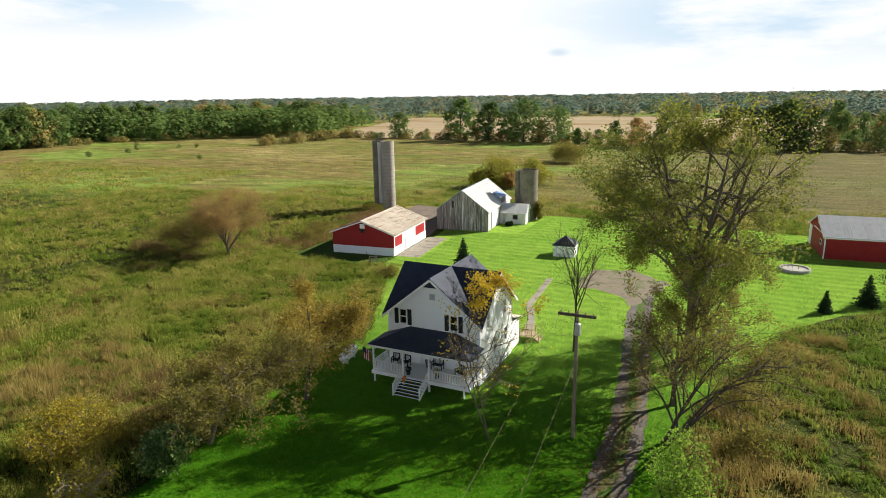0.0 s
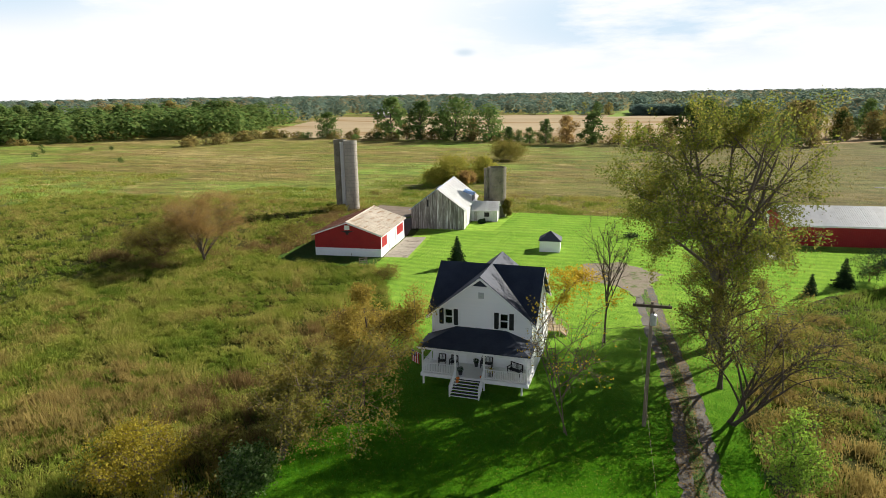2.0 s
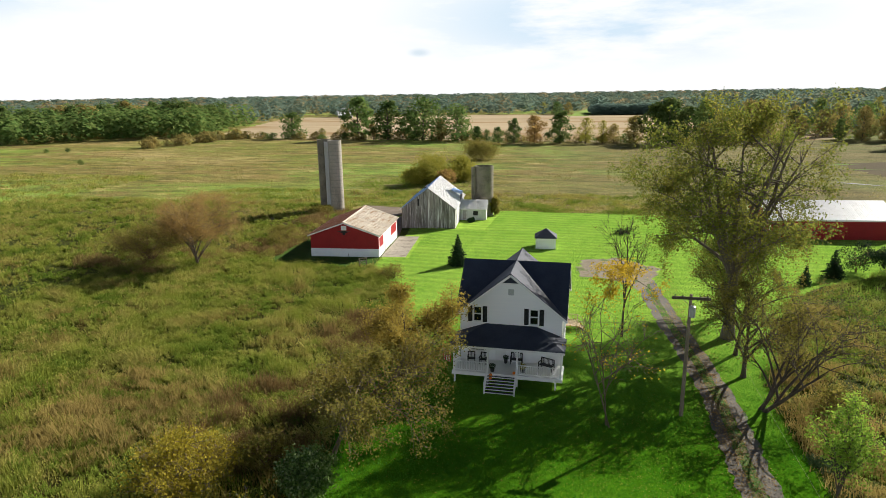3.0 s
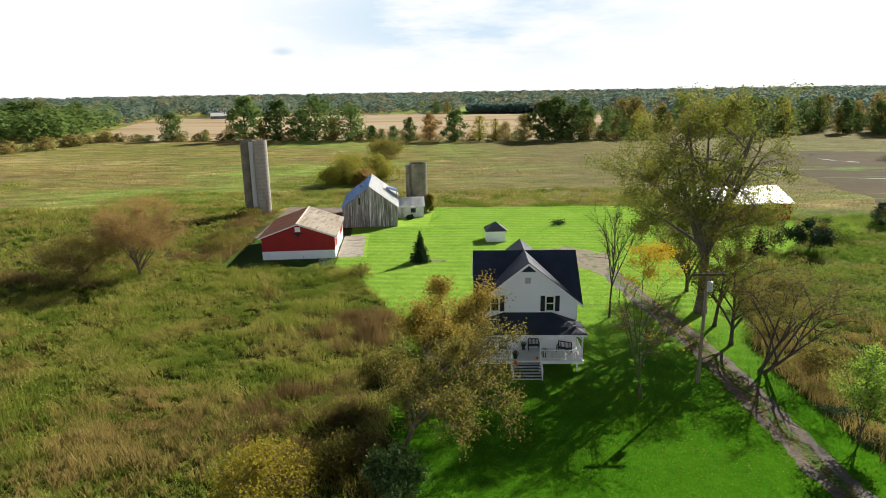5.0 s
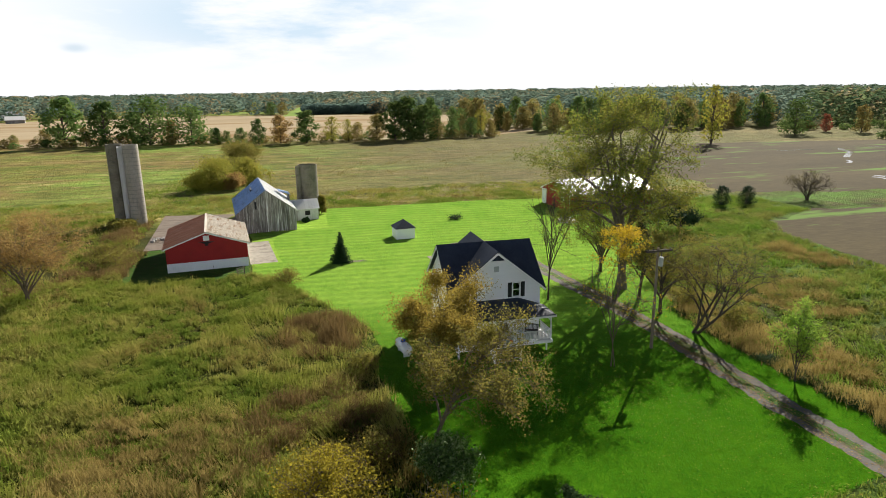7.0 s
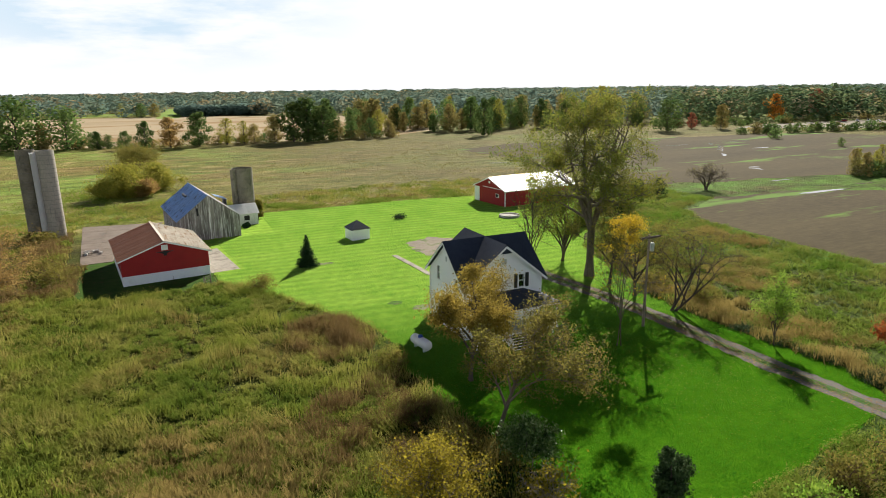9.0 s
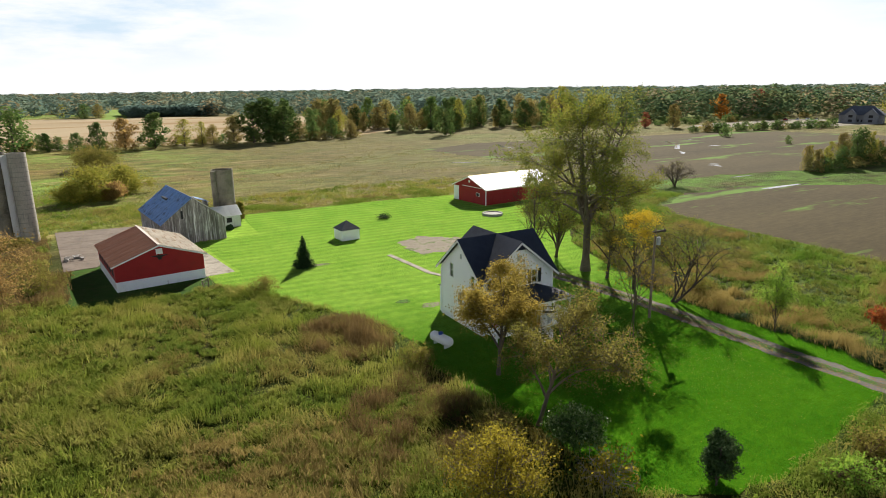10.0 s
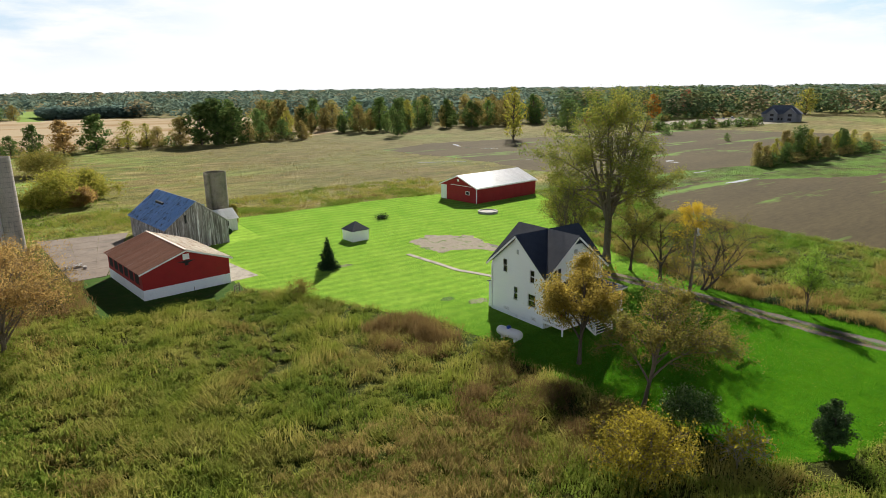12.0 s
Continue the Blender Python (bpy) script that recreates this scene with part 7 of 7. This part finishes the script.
tufts("grass_tussocks", -84, -36, 16, 82, 7600, 34, 0.28, 0.62, 0.02, 41, L_TUFT, "matted tussocks of long yellow-green grass", patch=lambda x, y, r: smooth_noise(x, y, 0.07, 44) + 0.012 * (-56 - x) > 0.36)
tufts("grass_tussocks", -150, -60, 40, 128, 7000, 16, 0.3, 0.75, 0.05, 42, L_TUFT, "matted tussocks of long grass across the western pasture")
tufts("grass_tussocks", 2, 44, 14, 100, 4600, 20, 0.25, 0.55, 0.026, 43, L_TUFT, "tussocks of long grass beyond the ditch", patch=lambda x, y, r: x > 6)
tufts("straw_tussocks", -66, -40, 24, 44, 2200, 26, 0.5, 1.0, 0.018, 45, L_STRAW, "tall tan grass gone to seed", patch=lambda x, y, r: ((x + 53) / 10) ** 2 + ((y - 34) / 8) ** 2 < r.uniform(0.3, 1.1, len(x)))


blob = lambda cx, cy, rx, ry: (lambda x, y, r: ((x - cx) / rx) ** 2 + ((y - cy) / ry) ** 2 < r.uniform(0.5, 1.1, len(x)))
weeds("tall_stalks", -43.5, -35, 47, 63, 2600, 9, 0.5, 2.0, 0.03, 11, L_SCRUB, "tall red-brown dry stalks at the lawn's edge", 1.0, 0.3, patch=blob(-39.3, 54.6, 4.2, 6.5))
weeds("brown_scrub", -49, -34.5, 26, 45, 6000, 6, 0.5, 1.9, 0.035, 12, L_SCRUB, "dark brown tangled scrub under the leaning tree", 2.0, 0.3, patch=blob(-40.2, 35.5, 6.0, 8.0))
weeds("green_weeds", -52, -37, 60, 83, 5000, 3, 0.2, 0.8, 0.055, 13, L_WEED_GREEN, "bright green leafy weeds below the garage", 3.2, 0.26, patch=blob(-45.5, 72.5, 6.0, 8.5))
weeds("brown_scrub", -96, -70, 66, 90, 4500, 5, 0.4, 1.6, 0.05, 14, L_SCRUB, "brown scrub round the twiggy tree", 1.6, 0.35, patch=blob(-82, 77, 12, 8))
weeds("brown_scrub", -72, -58, 82, 122, 3500, 5, 0.3, 1.5, 0.06, 15, L_SCRUB, "brown scrub beside the concrete yard", 1.6, 0.35)
weeds("green_weeds", 30, 60, 60, 110, 5000, 3, 0.2, 0.6, 0.07, 16, L_WEED_GREEN, "green fringe of weeds along the ploughed field", 2.6, 0.35, patch=lambda x, y, r: x > 28 + (y - 40) * 0.33)


def mown_blades(name, n, keep, h, w, seed, label):
    """Short upright grass blades of the lawn."""
    r = np.random.RandomState(seed)
    x, y = r.uniform(-49, 35, n), r.uniform(17, 127, n)
    ok = inside(LAWN, x, y) & keep(x, y)
    for o in YARDS[:3] + [PATCH, strip(DRIVE_C, -1.35, -0.35), strip(DRIVE_C, 0.35, 1.35), [(-27.3, 44.5), (-18, 44.5), (-18, 56), (-27.3, 56)], strip(WALKWAY, -0.6, 0.6)]:
        ok &= ~inside(o, x, y)
    x, y = x[ok], y[ok]
    n = len(x)
    az = r.uniform(0, 2 * np.pi, n)
    ww, hh = w * r.uniform(0.6, 1.4, n), h * r.uniform(0.5, 1.3, n) * (0.6 + 0.8 * smooth_noise(x, y, 0.5, seed))
    lean = r.normal(0, 0.35, (n, 2)) * hh[:, None]
    V = np.zeros((n, 3, 3))
    V[:, 0] = np.stack([x - np.cos(az) * ww, y - np.sin(az) * ww, np.full(n, 0.03)], 1)
    V[:, 1] = np.stack([x + np.cos(az) * ww, y + np.sin(az) * ww, np.full(n, 0.03)], 1)
    V[:, 2] = np.stack([x + lean[:, 0], y + lean[:, 1], 0.03 + hh], 1)
    ob = part_np(name, V.reshape(-1, 3), np.arange(3 * n).reshape(-1, 3), L_BLADE)
    return tagged(ob, label, "grass", kind="stuff")


mown_blades("grass_blades", 1150000, lambda x, y: y < 62, 0.09, 0.024, 31, "short bright green blades of the mown lawn")
mown_blades("grass_blades", 520000, lambda x, y: y >= 62, 0.09, 0.035, 32, "short bright green blades of the mown lawn")


# ---- things on and round the porch ----
HM = house.matrix_basis


def on_house(x, y, z, rz=0):
    return HM @ pose(x, y, z, 0, 0, rz)


def slat_chair(name, m, w, label, category, group=""):
    """A black slatted porch seat, w metres wide."""
    root = thing(name, m, label, category, group)
    for sx in (-1, 1):
        for y in (-0.25, 0.25):
            part("leg", box(sx * w / 2 - 0.03, sx * w / 2 + 0.03, y - 0.03, y + 0.03, 0, 0.62 if y < 0 else 0.95), M_BLACK, root)
        part("armrest", box(sx * w / 2 - 0.04, sx * w / 2 + 0.04, -0.32, 0.28, 0.62, 0.66), M_BLACK, root)
    for k in range(5):
        part("seat_slat", box(-w / 2, w / 2, -0.26 + k * 0.105, -0.175 + k * 0.105, 0.4, 0.43), M_BLACK, root)
    part("top_rail", box(-w / 2, w / 2, 0.24, 0.28, 0.9, 0.98), M_BLACK, root)
    n = max(5, int(w / 0.12))
    for k in range(n):
        x = -w / 2 + 0.06 + (w - 0.12) * k / (n - 1)
        part("back_slat", box(x - 0.02, x + 0.02, 0.25, 0.275, 0.43, 0.9), M_BLACK, root)
    return root


slat_chair("porch_bench", on_house(3.3, -5.2, PZ, -25), 1.25, "black slatted metal bench on the porch", "bench")
slat_chair("porch_chair", on_house(-3.4, -5.0, PZ, 8), 0.62, "black slatted rocking chair before the porch window", "chair", "porch chairs")
slat_chair("porch_chair", on_house(-2.3, -5.0, PZ, -8), 0.62, "black slatted rocking chair before the porch window", "chair", "porch chairs")
slat_chair("porch_bench", on_house(0.6, -4.5, PZ), 1.0, "low dark bench against the front wall", "bench")


def pumpkin(m, r):
    root = thing("pumpkin", m, "ripe orange pumpkin sitting on the porch steps", "pumpkin", "pumpkins")
    bm = bmesh.new()
    bmesh.ops.create_uvsphere(bm, u_segments=20, v_segments=10, radius=r)
    for v in bm.verts:
        a = math.atan2(v.co.y, v.co.x)
        g = 1 - 0.08 * abs(math.sin(5 * a))
        v.co = Vector((v.co.x * g, v.co.y * g, v.co.z * 0.8 + r * 0.78))
    part("body", bm, M_ORANGE, root)
    part("stem", tube((0, 0, r * 1.45), (0.02, 0, r * 1.8), 0.03, 0.02, 6), M_BARK, root)
    return root


step_z = lambda k: PZ - (k + 1) * PZ / (NST + 1)
step_y = lambda k: PF - 0.04 - (k + 1) * 0.27 + 0.13
pumpkin(on_house(-1.3, step_y(0), step_z(0)), 0.16)
pumpkin(on_house(-1.28, step_y(1), step_z(1)), 0.15)
pumpkin(on_house(0.66, step_y(0) + 0.45, PZ), 0.15)


def potted(name, m, r, h, leaves, seed, label):
    root = thing(name, m, label, "potted plant")
    part("pot", tube((0, 0, 0), (0, 0, h), r * 0.75, r, 14), M_TERRA, root)
    rr = np.random.RandomState(seed)
    d = rr.normal(size=(420, 3))
    d /= np.linalg.norm(d, axis=1, keepdims=True)
    pos = d * np.array([r * 1.5, r * 1.5, r * 1.3]) * rr.uniform(0.5, 1.05, (420, 1)) + np.array([0, 0, h + r * 0.9])
    lv, lf = leaf_quads(rr, pos, 0.035)
    part_np("foliage", lv, lf, leaves, root)
    return root


potted("potted_plant", on_house(-1.25, -6.55, PZ), 0.2, 0.34, L_PINE, 1, "dark green plant in a black pot on the porch")
potted("potted_plant", on_house(1.35, -6.2, PZ), 0.24, 0.34, L_YELLOWGREEN, 2, "yellow chrysanthemum in a black pot on the porch")
potted("potted_plant", on_house(-0.35, -4.55, PZ), 0.18, 0.4, L_PINE, 3, "dark plant in a tall pot by the front door")

# flag on a short pole at the porch corner
flag = thing("flag", pose(-27.0, 45.0, 0, 0, 0, 0), "red and white striped flag hanging from a slanted porch pole", "flag")
part("flagpole", beam((0.35, -0.6, 2.6), (-1.35, -0.35, 3.3), 0.03, 0.03), M_METAL, flag)
M_FLAGRED = mat("red_cloth", (0.42, 0.02, 0.03), (0.5, 0.03, 0.04), 3, 20, 0.9, bump=0)
M_FLAGWHITE = mat("white_cloth", (0.7, 0.7, 0.7), (0.76, 0.76, 0.75), 3, 20, 0.9, bump=0)
M_FLAGBLUE = mat("blue_cloth", (0.03, 0.04, 0.14), (0.04, 0.05, 0.18), 3, 20, 0.9, bump=0)
for k in range(7):
    u0, u1 = k / 7, (k + 1) / 7
    bm = bmesh.new()
    cols = 6
    grid = [[bm.verts.new((-1.3 + 0.75 * (uu), -0.36 - 0.1 * uu + 0.06 * math.sin(4 * j / cols + 3 * uu), 3.26 - 0.3 * uu - 1.05 * j / cols)) for j in range(cols + 1)] for uu in (u0, u1)]
    for j in range(cols):
        bm.faces.new((grid[0][j], grid[0][j + 1], grid[1][j + 1], grid[1][j]))
    bmesh.ops.solidify(bm, geom=bm.faces[:], thickness=0.008)
    part("stripe", bm, M_FLAGRED if k % 2 == 0 else M_FLAGWHITE, flag)
cb = bmesh.new()
cg = [cb.verts.new(p) for p in ((-1.31, -0.4, 3.27), (-0.9, -0.45, 3.1), (-0.9, -0.43, 2.6), (-1.31, -0.38, 2.77))]
cb.faces.new(cg)
bmesh.ops.solidify(cb, geom=cb.faces[:], thickness=0.008)
part("canton", cb, M_FLAGBLUE, flag)

# ---- yard oddments ----
gate = thing("wooden_gate", pose(-48.5, 79.6, 0, 0, 0, 40), "short weathered rail fence below the garage", "fence")
for x in (0, 1.1):
    part("post", box(x - 0.06, x + 0.06, -0.06, 0.06, 0, 1.2), M_BARK_PALE, gate)
for z in (0.35, 0.7, 1.05):
    part("rail", box(-0.1, 1.2, 0.06, 0.1, z, z + 0.1), M_BARK_PALE, gate)
part("brace", beam((0, 0.12, 0.35), (1.1, 0.12, 1.1), 0.03, 0.08), M_BARK_PALE, gate)
pile = thing("scrap_pile", pose(-62.4, 105.6, 0.048), "small heap of stones and boards on the concrete yard", "scrap pile")
prn = random.Random(5)
for k in range(9):
    s_ = prn.uniform(0.18, 0.4)
    ob = part("stone", box(-s_, s_, -s_ * 0.7, s_ * 0.7, 0, s_, bevel=0.05), M_BARNWOOD, pile)
    ob.matrix_basis = pose(prn.uniform(-1.3, 1.3), prn.uniform(-0.8, 0.8), 0, 0, 0, prn.uniform(0, 180))
for k in range(4):
    part("board", beam((prn.uniform(-1.4, 0), prn.uniform(-0.8, 0.8), 0.42), (prn.uniform(0, 1.6), prn.uniform(-0.8, 0.8), 0.5), 0.14, 0.04), M_BARNWOOD, pile)

# fallen leaves along the driveway and under the trees
def litter(name, n, centre, spread, size, seed, material, label):
    r = np.random.RandomState(seed)
    pos = np.stack([r.normal(centre[0], spread[0], n), r.normal(centre[1], spread[1], n), np.full(n, 0.075)], 1)
    lv, lf = leaf_quads(r, pos, size, 0.9, 0.7)
    lv[:, 2] = np.maximum(0.055, 0.08 + (lv[:, 2] - 0.075) * 0.35)
    return tagged(part_np(name, lv, lf, material), label, "fallen leaves", kind="stuff")


litter("fallen_leaves", 5200, (-5.6, 48), (0.8, 16), 0.07, 3, L_RUSSET, "brown fallen leaves strewn along the driveway")
litter("fallen_leaves", 5200, (-13.5, 34.0), (5.0, 6.5), 0.042, 4, L_OLIVEGOLD, "yellow fallen leaves on the lawn")
litter("fallen_leaves", 1800, (-27.5, 37.0), (4.0, 4.0), 0.042, 5, L_AMBER, "amber fallen leaves on the lawn")

# ---- buildings far off ----
def far_house(name, m, w, d, h, wall_mat, roof_mat, label, openings=3):
    root = thing(name, m, label, "house")
    part("wall", wall(-w / 2, w / 2, 0, lambda u: h, [], "x", 0, 0.3), wall_mat, root)
    part("wall", wall(-w / 2, w / 2, 0, lambda u: h, [], "x", d - 0.3, 0.3), wall_mat, root)
    pk = h + d * 0.32
    for s_ in (-1, 1):
        part("wall", wall(0.3, d - 0.3, 0, lambda v: pk - 0.1 - abs(v - d / 2) * 0.64, [], "y", s_ * w / 2 - (0.3 if s_ > 0 else 0), 0.3, breaks=(d / 2,)), wall_mat, root)
    part("roof_slope", slab([(-w / 2 - 0.5, d / 2, pk), (w / 2 + 0.5, d / 2, pk), (w / 2 + 0.5, -0.6, h - 0.3), (-w / 2 - 0.5, -0.6, h - 0.3)], 0.2), roof_mat, root)
    part("roof_slope", slab([(-w / 2 - 0.5, d / 2, pk), (w / 2 + 0.5, d / 2, pk), (w / 2 + 0.5, d + 0.6, h - 0.3), (-w / 2 - 0.5, d + 0.6, h - 0.3)], 0.2), roof_mat, root)
    for k in range(openings):
        x = -w / 2 + w * (k + 0.5) / openings
        part("window", box(x - 0.6, x + 0.6, -0.06, -0.01, h * 0.35, h * 0.75), M_DARK, root)
    return root


M_SLATE = mat("slate_blue_siding", (0.075, 0.09, 0.12), (0.11, 0.125, 0.16), 0.5, 4, 0.8, bump=0.1)
M_TAUPE = mat("grey_taupe_siding", (0.16, 0.165, 0.18), (0.22, 0.225, 0.24), 0.5, 4, 0.8, bump=0.1)


def slate_house(m, w, d, h, peak):
    """A broad house with a hipped slate roof and two forward gables."""
    root = thing("far_house", m, "large grey house with a slate hipped roof beyond the fields", "house")
    part("wall", box(-w / 2, w / 2, 0, d, 0, h), M_TAUPE, root)
    e, r = 0.7, d / 2
    c = [(-w / 2 - e, -e, h - 0.2), (w / 2 + e, -e, h - 0.2), (w / 2 + e, d + e, h - 0.2), (-w / 2 - e, d + e, h - 0.2)]
    a, b = (-w / 2 + r, d / 2, peak), (w / 2 - r, d / 2, peak)
    for q in ([c[0], c[1], b, a], [c[2], c[3], a, b], [c[1], c[2], b], [c[3], c[0], a]):
        part("roof_slope", slab(q, 0.2), M_SLATE, root)
    for gx, gw, gz in ((-w * 0.22, 3.2, 3.0), (w * 0.24, 3.8, 3.4)):
        gable = part("gable", wall(gx - gw, gx + gw, 0, lambda u: h + gz - abs(u - gx) * gz / gw, [], "x", -2.0, 2.2, breaks=(gx,)), M_TAUPE, root)
        for sx in (-1, 1):
            part("gable_roof", slab([(gx, -2.5, h + gz + 0.15), (gx, d * 0.45, h + gz + 0.15), (gx + sx * (gw + 0.5), d * 0.2, h - 0.35), (gx + sx * (gw + 0.5), -2.5, h - 0.35)], 0.15), M_SLATE, root)
        for wz in (0.9, 3.6):
            part("window", box(gx - 1.1, gx + 1.1, -2.06, -2.01, wz, wz + 1.5), M_DARK, root)
    for k in range(3):
        part("window", box(-1.6 + k * 1.9, -0.6 + k * 1.9, -0.06, -0.01, 1.0, 2.4), M_DARK, root)


slate_house(pose(362, 205, 0, 0, 0, -71), 23, 12, 5.4, 10.6)
flat_sheet("drive", [(255, 250), (290, 232), (326, 203), (356, 192), (372, 232), (392, 240), (384, 258), (340, 262), (300, 264)], 0.03, M_PATCH, "pale gravel drive before the slate house", "drive", 1.5, 5, 90)


def parked_car(x, y, rz, paint, label):
    root = thing("parked_car", pose(x, y, 0, 0, 0, rz), label, "car", "parked cars")
    part("body", box(-2.2, 2.2, -0.9, 0.9, 0.35, 0.95, bevel=0.12), paint, root)
    part("cabin", box(-1.4, 1.0, -0.78, 0.78, 0.95, 1.5, bevel=0.2), M_BLACK, root, "dark glazed cabin")
    part("roof_panel", box(-1.0, 0.6, -0.62, 0.62, 1.5, 1.54), paint, root)
    for wx in (-1.35, 1.35):
        for wy in (-0.88, 0.88):
            part("wheel", tube((wx, wy - 0.1, 0.33), (wx, wy + 0.1, 0.33), 0.33, 0.33, 12), M_BLACK, root)


parked_car(378, 246.5, 20, M_TANK, "white car parked on the gravel drive")
parked_car(377.5, 240, 15, M_TANK, "white car parked on the gravel drive")
parked_car(371, 249.5, 30, M_METAL, "silver car parked on the gravel drive")
parked_car(364, 253.5, 10, M_RED, "dark red car parked on the gravel drive")
far_house("far_barn", pose(-256, 620, 0, 0, 0, 15), 14, 9, 3.2, M_BARNWOOD, M_WHITESHEET, "small dark barn with a white roof far off", 0)
far_house("far_barn", pose(-285, 700, 0, 0, 0, 15), 22, 12, 4.5, M_STEEL, M_STEEL, "pale metal shed far off among the fields", 0)
